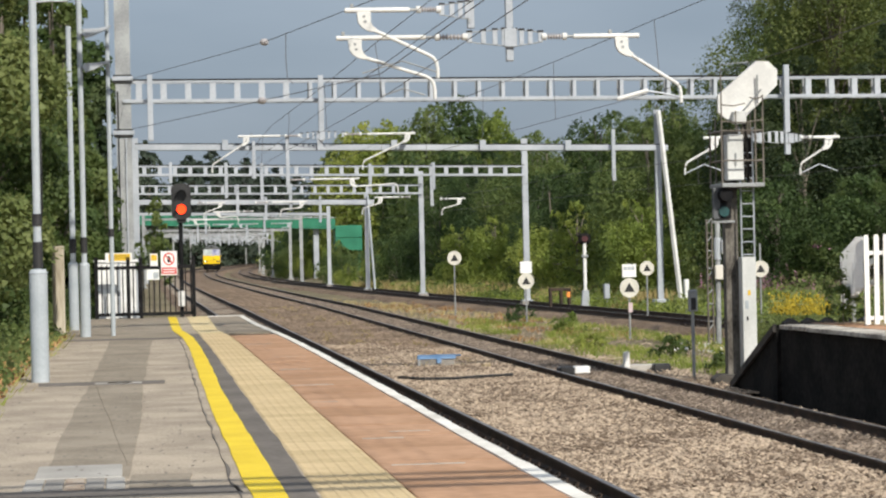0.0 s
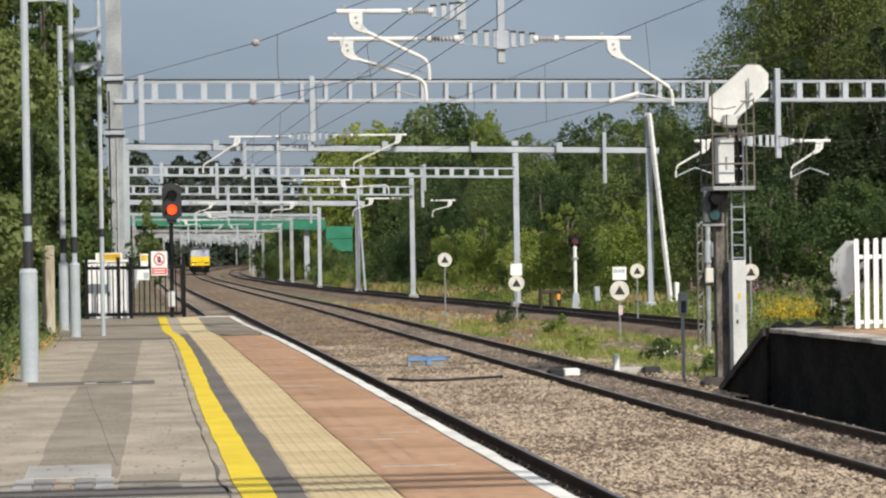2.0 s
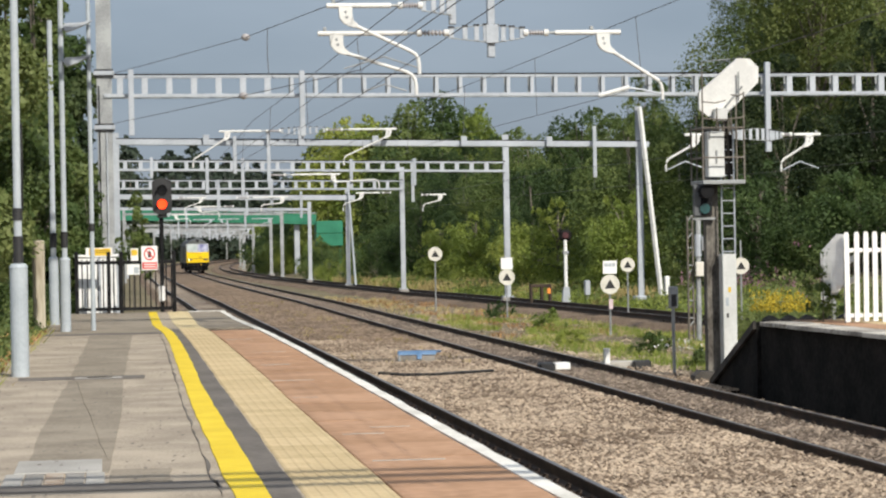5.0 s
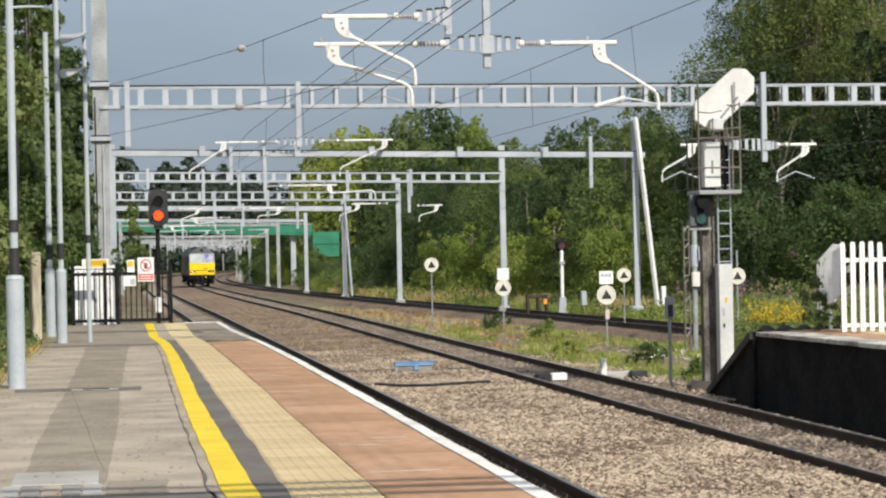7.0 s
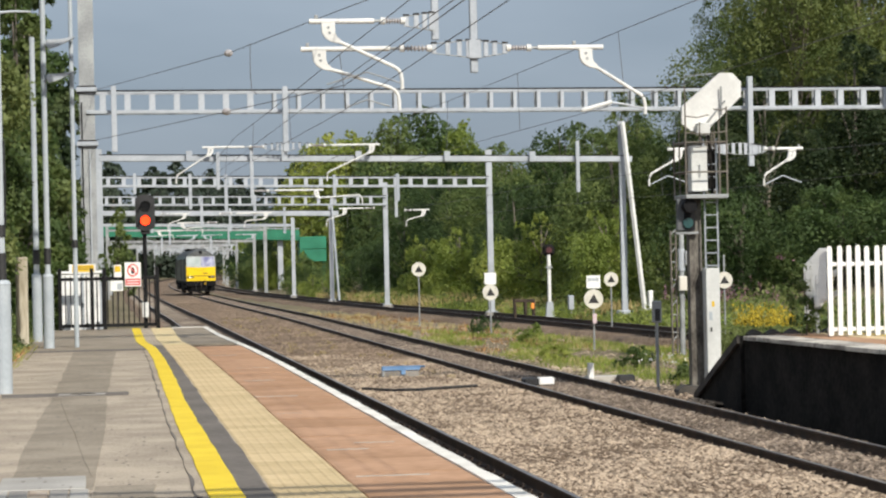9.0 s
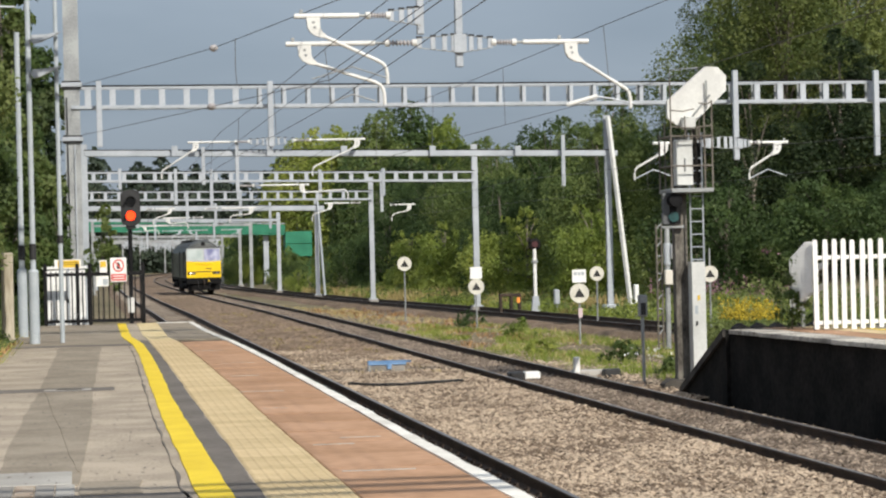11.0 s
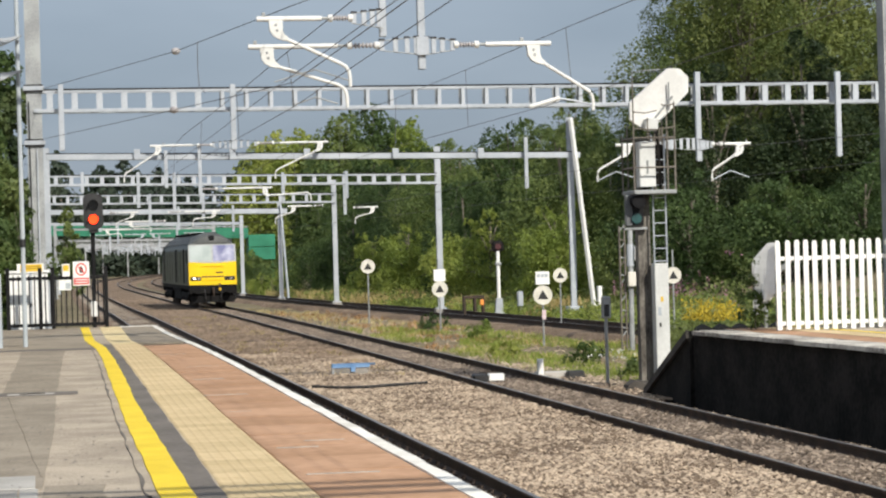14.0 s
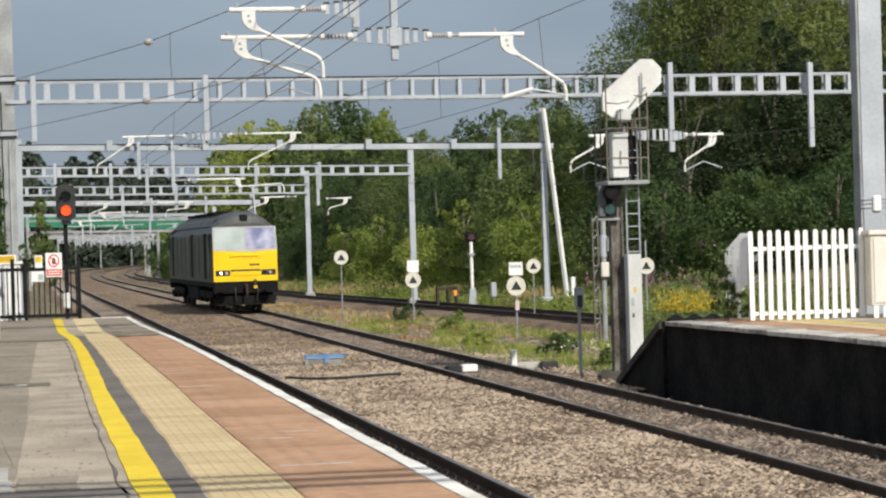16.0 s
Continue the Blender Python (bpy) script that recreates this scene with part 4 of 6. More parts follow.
SPANS = (-25, 43.6, 70, 110, 137, 162, 194, 228, 268, 310, 345, 385)
overhead(track_a, SPANS, ((0, 5.3), (43, 5.15), (70, 5.0), (110, 4.8), (200, 4.3), (400, 4.1)), ((0, 6.15), (43, 6.1), (110, 5.8), (200, 5.1), (400, 4.9)), 0.1, "thin dark overhead wire above the platform track")
overhead(track_b, SPANS, ((0, 5.3), (43, 5.2), (70, 5.25), (98, 5.5), (110, 4.9), (200, 4.3), (400, 4.1)), ((0, 6.5), (43, 6.45), (98, 6.6), (137, 5.7), (200, 5.1), (400, 4.9)), 0.1, "thin dark overhead wire above the second track")
overhead(track_c, (20, 70, 98, 137, 162, 194, 228, 268), ((0, 4.5), (70, 4.4), (137, 4.3), (400, 4.1)), ((0, 5.3), (70, 5.3), (137, 5.2), (400, 4.9)), 0.3, "thin dark overhead wire above the far track")


def anchor_wire(label, points, knob):
    w = thing("anchor_wire", label, "overhead wire", group="overhead wires")
    wire_run("wire", "", points, 0.008, w, 0.05)
    b = bmesh.new()
    bmesh.ops.create_uvsphere(b, u_segments=10, v_segments=8, radius=0.075, matrix=Matrix.Translation(knob) @ Matrix.Diagonal((1.3, 1.3, 1, 1)))
    part("insulator", b, INSULATOR, w)


anchor_wire("upper wire with a round insulator at the tall mast", [(0.25, 70.0, 7.33), (2.93, 52, 6.83), (4.3, 42.5, 6.76), (8.5, 20, 6.9)], (2.93, 52, 6.83))
anchor_wire("lower wire with a round insulator at the tall mast", [(0.25, 70.0, 5.95), (2.86, 52, 5.62), (4.47, 43.6, 5.56), (4.3, 20, 5.5)], (2.86, 52, 5.62))
loop = thing("hanging_wire_loop", "thin wire loop hanging from an overhead wire", "overhead wire", group="overhead wires")
part("wire", pipe([(3.25, 50, 6.85), (3.24, 50, 6.3), (3.27, 50.1, 5.95), (3.38, 50.2, 5.85)], 0.008, 5), WIRE, loop)
second = thing("overhead_wire", "second thin overhead wire above the platform track", "overhead wire", group="overhead wires")
wire_run("wire", "", [(4.3, -25, 5.5), (4.2, 43.6, 5.5), (4.35, 98, 5.5), (4.4, 137, 5.4)], 0.006, second)


# ---- platform posts and fence ----
def lamp_post(x, y, sleeve, r, top, rs, label, bands=(), arms=()):
    p = thing("lamp_post", label, "lamp post", (x, y, PZ), group="platform posts")
    lean = 0.0
    if sleeve:
        part("sleeve", pipe([(0, 0, 0), (0, 0, sleeve - 0.10), (0, 0, sleeve - 0.04), (0, 0, sleeve)], rs, 20), POST_GREY, p, "thick pale grey base sleeve", smooth=False)
        part("sleeve_cap", rod((0, 0, sleeve), (0, 0, sleeve + 0.05), rs * 1.06, rs * 0.8, seg=20), POST_GREY, p)
    part("pole", pipe([(0, 0, 0), (0, 0, top * 0.5), (0, 0, top)], r, 14, r2=r * 0.92), POST_GREY, p)
    for a, b in bands:
        part("black_band", rod((0, 0, a), (0, 0, b), r * 1.25, seg=14), BLACK, p)
    for z, dx in arms:
        arm = part("arm", pipe([(0, 0, z + 0.03), (0.06, 0, z + 0.03)], 0.03, 8), STEEL, p)
        part("lamp_head", prism([(0.04, z + 0.02), (0.10, z - 0.07), (0.26, z - 0.02), (0.58, z + 0.13), (0.60, z + 0.155), (0.34, z + 0.11), (0.08, z + 0.10)], "y", -0.09, 0.09), STEEL, arm)
    return p


near_post = lamp_post(-1.09, 31.7, 1.36, 0.052, 7.5, 0.112, "pale grey lamp post with thick base sleeve", ((1.42, 1.75), (1.95, 2.1)))
part("arm", pipe([(0, 0, 4.74), (0.22, 0, 4.755), (0.43, 0, 4.75)], 0.018, 8, r2=0.012), STEEL, near_post)
part("cable", pipe([(0.062, -0.02, 2.1), (0.066, -0.02, 2.6), (0.062, -0.02, 3.15)], 0.013, 6), BLACK, near_post)
lamp_post(-0.79, 48.2, 1.36, 0.055, 7.6, 0.10, "pale grey lamp post with two small lamp heads", ((1.6, 1.9),), ((5.75, 0.5), (5.10, 0.55)))
lamp_post(-1.09, 52.6, 1.36, 0.06, 6.3, 0.10, "plain pale grey post at the hedge", ((1.6, 1.9),))
lamp_post(-0.27, 48.4, 0, 0.045, 7.4, 0.0, "thin pale grey pole on the platform", ((1.9, 2.05),))
timber = thing("timber_post", "old weathered timber post by the hedge", "post", (-1.33, 50, PZ - 0.2))
part("post", box(-0.12, 0.12, -0.10, 0.10, 0, 1.95, 0.025), WOOD_PALE, timber)

fence = thing("metal_fence", "black metal railing with gate at the platform end", "fence", (0, 60.8, PZ))
FX0, FX1 = -0.72, 1.60
for z in (0.10, 1.22):
    part("rail", box(FX0, FX1, -0.02, 0.02, z - 0.04, z + 0.04, 0.004), FENCE_BLACK, fence)
for x in (FX0, 0.04, 0.34, FX1):
    part("post", box(x - 0.045, x + 0.045, -0.05, 0.05, 0, 1.48, 0.008), FENCE_BLACK, fence)
bar0 = part("bar", box(-0.015, 0.015, -0.015, 0.015, 0.10, 1.30), FENCE_BLACK, fence)
i = 0
x = FX0 + 0.13
while x < FX1 - 0.05:
    ob = bar0 if i == 0 else new("bar", bar0.data)
    ob.parent = fence
    ob.location.x = x
    x += 0.125
    i += 1

# signs on the fence
sign = thing("warning_sign", "white and red prohibition sign on the fence", "sign", (1.02, 60.74, 0), group="platform end signs")
part("plate", box(-0.22, 0.22, -0.01, 0.01, 1.97, 2.55, 0.004), WHITE, sign)
sign.scale.x = 0.88
ring = bmesh.new()
for k in range(24):
    a, b = 2 * math.pi * k / 24, 2 * math.pi * (k + 1) / 24
    vs = [ring.verts.new((r * math.cos(t), -0.014, 2.36 + r * math.sin(t))) for r, t in ((0.12, a), (0.155, a), (0.155, b), (0.12, b))]
    ring.faces.new(vs)
part("ring", ring, SIGN_RED, sign)
bar = box(-0.015, 0.015, -0.016, -0.012, -0.13, 0.13)
bmesh.ops.rotate(bar, verts=bar.verts, cent=(0, 0, 0), matrix=Matrix.Rotation(radians(-45), 3, "Y"))
bmesh.ops.translate(bar, verts=bar.verts, vec=(0, 0, 2.36))
part("diagonal_bar", bar, SIGN_RED, sign)
part("symbol", prism([(-0.04, 2.28), (0.04, 2.28), (0.05, 2.38), (0.0, 2.45), (-0.05, 2.38)], "y", -0.013, -0.0115), BLACK, sign)
part("red_panel", box(-0.20, 0.20, -0.014, -0.008, 2.00, 2.16), SIGN_RED, sign)
for z in (2.11, 2.05):
    part("text_bar", box(-0.16, 0.16, -0.017, -0.0145, z - 0.012, z + 0.012), WHITE, sign)
notice = thing("small_notice", "small white notice with yellow panel on the fence", "sign", (0.66, 60.74, 0), group="platform end signs")
part("plate", box(-0.09, 0.09, -0.01, 0.01, 2.2, 2.5, 0.003), WHITE, notice)
part("yellow_panel", box(-0.07, 0.07, -0.014, -0.008, 2.33, 2.47), SIGN_YELLOW, notice)
notice2 = thing("white_notice", "cluster of white notices on the fence", "sign", (0.62, 60.74, 0), group="platform end signs")
part("plate", box(-0.14, 0.16, -0.01, 0.01, 1.87, 2.12, 0.003), WHITE, notice2)
part("grey_panel", box(0.02, 0.14, -0.014, -0.008, 1.9, 2.05), POST_GREY, notice2)
ysign = thing("yellow_sign", "yellow instruction plate above the white cabinet", "sign", (-0.18, 61.6, 0), group="platform end signs")
part("plate", box(-0.32, 0.32, -0.01, 0.01, 2.30, 2.53, 0.003), WHITE, ysign)
part("yellow_panel", box(-0.24, 0.28, -0.014, -0.008, 2.34, 2.51), SIGN_YELLOW, ysign)
for z in (2.46, 2.41):
    part("text_bar", box(-0.20, 0.24, -0.017, -0.0145, z - 0.01, z + 0.01), mat("sign_brown", (0.25, 0.15, 0.02), (0.3, 0.18, 0.03), bump=0), ysign)
part("post", box(-0.03, 0.03, 0.01, 0.05, 0.0, 2.5), STEEL, ysign)

cabinet = thing("equipment_cabinet", "white equipment cabinet behind the fence", "cabinet", (-0.27, 62.6, -0.3))
part("body", box(-0.48, 0.50, 0, 0.6, 0.0, 2.60, 0.02), WHITE, cabinet)
part("lid", box(-0.53, 0.55, -0.05, 0.65, 2.60, 2.66, 0.01), WHITE, cabinet)
for a, b in ((-0.45, -0.01), (0.03, 0.47)):
    d = part("door", box(a, b, -0.02, 0.0, 1.1, 2.5, 0.006), WHITE, cabinet)
    part("handle", box(b - 0.06, b - 0.03, -0.045, -0.02, 1.75, 1.9, 0.005), STEEL_DULL, d)


# ---- colour light signal with the red aspect ----
def hooded_head(s, x, y, z, lit, w=0.26, h=0.46):
    """Signal head of two aspects that faces -y; z is the middle."""
    o = [(w * math.cos(a) if True else 0, h * 0.72 * (1 if math.sin(a) > 0 else -1) + w * 0.55 * math.sin(a)) for a in (2 * math.pi * k / 20 for k in range(20))]
    hd = part("backboard", prism([(x + u, z + v) for u, v in o], "y", y, y + 0.05), BLACK, s, "black signal backboard")
    part("lamp_box", box(x - w * 0.7, x + w * 0.7, y + 0.05, y + 0.4, z - h * 0.8, z + h * 0.8, 0.02), BLACK, hd)
    for k, dz in enumerate((h * 0.36, -h * 0.44)):
        hood = bmesh.new()
        prof = [(0.135 * math.cos(a), 0.135 * math.sin(a)) for a in (math.pi * (-0.15 + 1.3 * k2 / 12) for k2 in range(13))]
        f = [hood.verts.new((x + u, y - 0.26 + 0.10 * (v < 0), z + dz + v)) for u, v in prof]
        bk = [hood.verts.new((x + u, y, z + dz + v)) for u, v in prof]
        for q in range(12):
            hood.faces.new((f[q], f[q + 1], bk[q + 1], bk[q]))
        part("hood", hood, BLACK, hd)
        part("lens", disc(x, y - 0.03, z + dz, 0.125, 0.03), (RED_ON if lit and k == 1 else LENS_BLACK), hd, "glowing red lens" if lit and k == 1 else "dark lens")
    return hd


red = thing("railway_signal", "black railway signal showing a bright red light", "railway signal", (0, 66, -0.3))
hooded_head(red, 1.46, 0, 4.14, True)
part("post", rod((1.42, 0.2, 0), (1.44, 0.2, 3.75), 0.055), FENCE_BLACK, red, "dark steel post")
part("bracket", box(1.34, 1.58, 0.05, 0.3, 3.58, 3.70, 0.01), BLACK, red)
part("equipment_box", box(1.33, 1.50, -0.1, 0.2, 1.4, 1.80, 0.02), TUBE, red)
part("base", box(1.2, 1.65, -0.05, 0.45, -0.05, 0.25, 0.02), CONCRETE_OLD, red)

# ---- tall signal with cage, seen from its lit front and back ----
OCT = [(11.36, 5.29), (11.36, 5.62), (12.13, 6.27), (12.37, 6.26), (12.54, 6.09), (12.53, 5.80), (11.83, 5.13), (11.55, 5.14)]
tower = thing("signal_gantry_post", "tall dark post with white angled route indicator and caged platform", "railway signal", (0, 47.5, -0.3))
part("post", box(11.50, 11.75, 0.0, 0.25, 0, 4.9, 0.01), mat("stained_post_steel", (0.035, 0.030, 0.025), (0.19, 0.175, 0.15), 0.85, 5, 30, 0.3, stretch=(1, 1, 0.4)), tower, "dark sooty steel post")
part("base", box(11.30, 11.95, -0.25, 0.5, -0.1, 0.24, 0.06), DARK_STONE, tower)
part("rubble", prism([(11.05, -0.1), (11.12, 0.18), (11.25, 0.27), (11.40, 0.22), (11.48, 0.05), (11.5, -0.1)], "y", -0.5, -0.1), DARK_STONE, tower, "dark rubble at the foot")
ri = part("route_indicator", prism(OCT, "y", -0.22, -0.10), TUBE, tower, "white angled indicator board")
part("junction_box", box(11.62, 11.88, -0.36, -0.2, 5.06, 5.30, 0.02), BOARD_WHITE, ri)
part("cable", pipe([(11.75, -0.26, 5.2), (12.0, -0.27, 5.5), (12.2, -0.26, 5.72)], 0.02, 6), STEEL_DULL, ri)
part("hinge_bar", pipe([(12.12, -0.28, 5.45), (12.12, -0.30, 6.0)], 0.018, 6), STEEL_DULL, ri)
wb = part("white_box", box(11.50, 11.82, -0.30, 0.0, 3.98, 4.86, 0.015), BOARD_WHITE, tower, "white equipment box")
part("handle", box(11.645, 11.675, -0.33, -0.30, 4.25, 4.5, 0.005), STEEL_DULL, wb)
cage = part("cage_floor", box(11.33, 12.16, -0.55, 0.5, 3.84, 3.92, 0.01), STEEL_DULL, tower)
for x in (11.34, 12.0, 12.15):
    for y in (-0.52, 0.45):
        part("cage_upright", rod((x, y, 3.87), (x, y, 5.0 if x < 11.5 else 5.35), 0.018, seg=6), CAGE, cage)
for z in (4.35, 4.92):
    for p, q in (((11.34, -0.52), (12.15, -0.52)), ((12.15, -0.52), (12.15, 0.45)), ((11.34, 0.45), (12.15, 0.45)), ((11.34, -0.52), (11.34, 0.45))):
        part("cage_rail", rod((*p, z), (*q, z), 0.017, seg=6), CAGE, cage)
for x in (11.45, 11.9, 12.1):
    part("cage_rail", rod((x, 0.45, 3.87), (x, 0.45, 5.2), 0.015, seg=6), CAGE, cage)
for x, top in ((11.34, 6.0), (11.62, 5.3), (12.15, 5.6)):
    part("cage_upright", rod((x, -0.54, 4.9), (x, -0.54, top), 0.015, seg=6), CAGE, cage)
for z, a, b in ((5.10, 11.34, 12.15), (5.42, 11.34, 11.8), (5.55, 11.9, 12.15)):
    part("cage_rail", pipe([(a, -0.54, z), ((a + b) / 2, -0.60, z - 0.03), (b, -0.54, z + 0.02)], 0.014, 6), CAGE, cage)
part("cable_run", pipe([(11.92, -0.25, 3.9), (11.90, -0.3, 4.4), (11.86, -0.25, 5.1)], 0.03, 6), NEAR_BLACK, cage)
part("dark_case", box(11.86, 12.04, -0.1, 0.2, 4.0, 4.8, 0.02), NEAR_BLACK, cage, "dark equipment case in the cage")
part("top_rail", pipe([(11.45, -0.1, 5.2), (11.45, -0.1, 6.22), (12.0, -0.1, 6.26), (12.0, -0.1, 6.1)], 0.014, 6), STEEL_DULL, tower)
ladder = part("ladder_stile", rod((11.77, -0.2, 1.9), (11.77, -0.2, 5.0), 0.018, seg=6), STEEL, tower)
part("ladder_stile", rod((12.02, -0.2, 1.9), (12.02, -0.2, 5.0), 0.018, seg=6), STEEL, tower)
for k in range(10):
    z = 2.3 + k * 0.245
    part("rung", rod((11.77, -0.2, z), (12.02, -0.2, z), 0.012, seg=6), STEEL, tower)
wp = part("white_panel", box(11.73, 12.0, -0.35, -0.05, 0.2, 2.50, 0.01), BOARD_WHITE, tower, "tall white post box with small yellow label")
part("label_plate", box(11.835, 11.885, -0.356, -0.35, 1.76, 1.86), SIGN_YELLOW, wp)
part("label_plate", box(11.78, 11.84, -0.356, -0.35, 1.5, 1.66), POST_GREY, wp)
part("lock", box(11.80, 11.83, -0.37, -0.35, 1.28, 1.36), BLACK, wp)
hh = thing("side_signal", "black signal head on a bracket of the tall post", "railway signal", (11.41, 47.3, 0))
hd = part("backboard", box(-0.20, 0.17, 0, 0.06, 2.92, 3.54, 0.06), mat("dull_grey_housing", (0.075, 0.08, 0.085), (0.14, 0.15, 0.155), 0.6, 3, 25, 0.1), hh, "dull grey backboard")
part("dark_face", box(-0.05, 0.165, -0.012, 0.0, 2.95, 3.51, 0.004), FENCE_BLACK, hd)
part("hood", rod((0.03, -0.24, 3.40), (0.03, 0, 3.40), 0.13, seg=16), FENCE_BLACK, hd)
part("lens", disc(0.02, -0.05, 3.08, 0.10, 0.05), LENS, hd, "dark green lens")
part("bracket", box(-0.2, 0.25, 0.05, 0.15, 2.86, 2.91, 0.01), STEEL_DULL, hh)

# slender post beyond with small boxes
sp = thing("slender_post", "old lattice post with small white boxes", "post", (0, 67, -0.3))
part("pole", rod((15.98, 0, 0), (16.0, 0, 3.3), 0.075), STEEL_DULL, sp)
for x in (15.71, 15.85):
    part("lattice_stile", box(x - 0.02, x + 0.02, 0, 0.10, 0, 3.4, 0.006), CAGE, sp)
for k in range(14):
    z = 0.15 + 0.24 * k
    part("lattice_bar", rod((15.71, 0.02, z), (15.85, 0.02, z + (0.16 if k % 2 else -0.02)), 0.018, seg=6), STEEL_DULL if k % 3 else CAGE, sp)
part("white_box", box(15.88, 16.14, -0.2, -0.05, 1.75, 2.15, 0.02), BEIGE, sp)
part("white_box", box(16.08, 16.2, -0.2, -0.05, 2.45, 2.85, 0.02), WHITE, sp)
part("grey_sleeve", rod((15.99, 0, 2.3), (15.99, 0, 2.9), 0.1), STEEL, sp)


# ---- round marker boards, posts and boxes beside the line ----
def marker(x, y, z, r, board=None, post_top=None, label="round white marker board with a black triangle on a post"):
    m = thing("marker_board", label, "railway sign", (x, y, -0.2), group="round marker boards")
    part("post", rod((0, 0.04, -0.1), (0, 0.04, post_top + 0.2 if post_top else z + 0.2), 0.028, seg=8), STEEL_DULL, m)
    d = part("disc", disc(0, 0, z + 0.2, r, 0.02), CREAM, m, "round weathered white plate")
    s = r * 0.56
    part("triangle", prism([(-s, z + 0.2 - s * 0.75), (s, z + 0.2 - s * 0.75), (0, z + 0.2 + s * 0.95)], "y", -0.005, 0.001), BLACK, d)
    if board:
        w, h, zb, tone = board
        b = part("board", box(-w / 2, w / 2, -0.012, 0.012, zb + 0.2 - h / 2, zb + 0.2 + h / 2, 0.004), WHITE, m, "plain white board")
        if tone:
            for k, (u, v) in enumerate(((-0.16, -0.06), (-0.04, 0.04), (0.06, 0.15))):
                part("text_bar", box(u * w / 0.4, v * w / 0.4, -0.015, -0.0125, zb + 0.2 + 0.02, zb + 0.2 + 0.12), POST_GREY, b)
    return m


marker(13.2, 101, 2.02, 0.29)
marker(14.1, 88.3, 1.21, 0.285, (0.42, 0.42, 1.70, False), 1.9, "round white triangle board with a square white board above")
marker(14.54, 72, 1.19, 0.285, (0.41, 0.38, 1.69, True), 1.9, "round white triangle board with a lettered white board above")
marker(18.15, 86.7, 1.59, 0.255)
marker(19.24, 75, 1.62, 0.255, None, 2.4)
tag = thing("small_tag", "small pinkish tag on a marker post", "sign", (14.54, 71.9, 0.62))
part("plate", box(-0.06, 0.06, 0, 0.02, -0.14, 0.14, 0.004), mat("pinkish_plate", (0.55, 0.42, 0.45), (0.62, 0.5, 0.52)), tag)

stub = thing("trackside_post", "short dark post with grey box on top", "post", (11.17, 49, -0.3))
part("post", rod((0, 0, 0), (-0.01, 0, 1.45), 0.035), STEEL_DULL, stub)
part("box", box(-0.09, 0.09, -0.06, 0.06, 1.42, 1.86, 0.02), STEEL_DULL, stub)
part("panel", box(-0.05, 0.05, -0.07, -0.06, 1.46, 1.70), BLACK, stub)

gs = thing("ground_signal", "small signal on a white post beyond the far track", "railway signal", (19.3, 105, -0.2))
part("post", rod((0, 0, 0), (0, 0, 2.7), 0.075), WHITE, gs)
part("base_sleeve", prism([(-0.19, 0), (0.19, 0), (0.12, 0.70), (-0.12, 0.70)], "y", -0.12, 0.12), STEEL, gs)
gh = part("head", box(-0.27, 0.27, -0.1, 0.15, 2.64, 3.14, 0.12), NEAR_BLACK, gs)
part("lens", disc(0, -0.13, 2.89, 0.13, 0.03), mat("dark_red_lens", (0.05, 0.015, 0.018), (0.08, 0.025, 0.028), 0.4, bump=0), gh, "dark red lens")
part("clamp", box(-0.12, 0.12, -0.12, 0.12, 2.1, 2.22, 0.01), STEEL_DULL, gs)
for x, y, w, h, m, lab in ((20.05, 104, 0.22, 0.62, STEEL, "small grey trackside box"), (21.9, 97, 0.17, 0.85, WHITE, "small white trackside box")):
    o = thing("trackside_box", lab, "box", (x, y, -0.1), group="trackside boxes")
    part("body", box(-w / 2, w / 2, 0, 0.3, 0.25, 0.25 + h, 0.02), m, o)
    part("leg", box(-0.04, 0.04, 0.1, 0.18, -0.2, 0.25), STEEL_DULL, o)
pl = thing("shunt_light", "brown trackside frame with a small amber light", "railway signal", (18.35, 104, -0.1))
part("frame", box(-0.75, 0.15, 0, 0.4, 0.62, 0.75, 0.02), RAIL_SIDE, pl)
for x in (-0.7, -0.25, 0.1):
    part("leg", box(x - 0.05, x + 0.05, 0, 0.35, -0.1, 0.65, 0.01), RAIL_SIDE, pl)
part("lamp", box(-0.05, 0.09, -0.12, 0.0, 0.34, 0.58, 0.03), AMBER, pl)

blue = thing("blue_trackside_frame", "faded blue metal frame lying on the ballast", "track equipment", (6.35, 55.2, -0.16))
part("bar", box(0, 0.85, 0, 0.12, 0.19, 0.29, 0.01), BLUE_PAINT, blue)
part("grey_body", box(0.04, 0.82, 0.03, 0.12, -0.02, 0.18, 0.01), CONCRETE_OLD, blue, "dusty grey body")
part("leg", box(0.0, 0.06, 0, 0.15, -0.05, 0.18, 0.01), STEEL_DULL, blue)
part("plate", box(0.42, 0.52, -0.02, 0.12, 0.10, 0.21, 0.01), BLUE_PAINT, blue)
part("arm", box(0.72, 0.98, 0.12, 0.20, 0.24, 0.28, 0.01), BLUE_PAINT, blue)
cable = thing("cable", "dark cable lying across the ballast", "cable", (0, 0, 0))
part("cable", pipe([(5.35, 49.9, -0.07), (5.75, 48.9, -0.06), (6.3, 48.6, -0.05), (6.95, 49.0, -0.045), (7.6, 49.6, -0.06)], 0.03, 6), BLACK, cable)
pm = thing("point_machine", "black track equipment box with a white cover between the rails", "track equipment", (9.2, 50.6, -0.18))
part("cover", box(-0.18, 0.14, -0.15, 0.15, 0.05, 0.20, 0.02), WHITE, pm, "white cover")
part("box", box(-0.50, -0.19, -0.2, 0.2, 0.0, 0.20, 0.03), BLACK, pm)
part("rod", rod((-0.95, 0, 0.05), (-0.4, 0, 0.1), 0.03), RAIL_SIDE, pm)
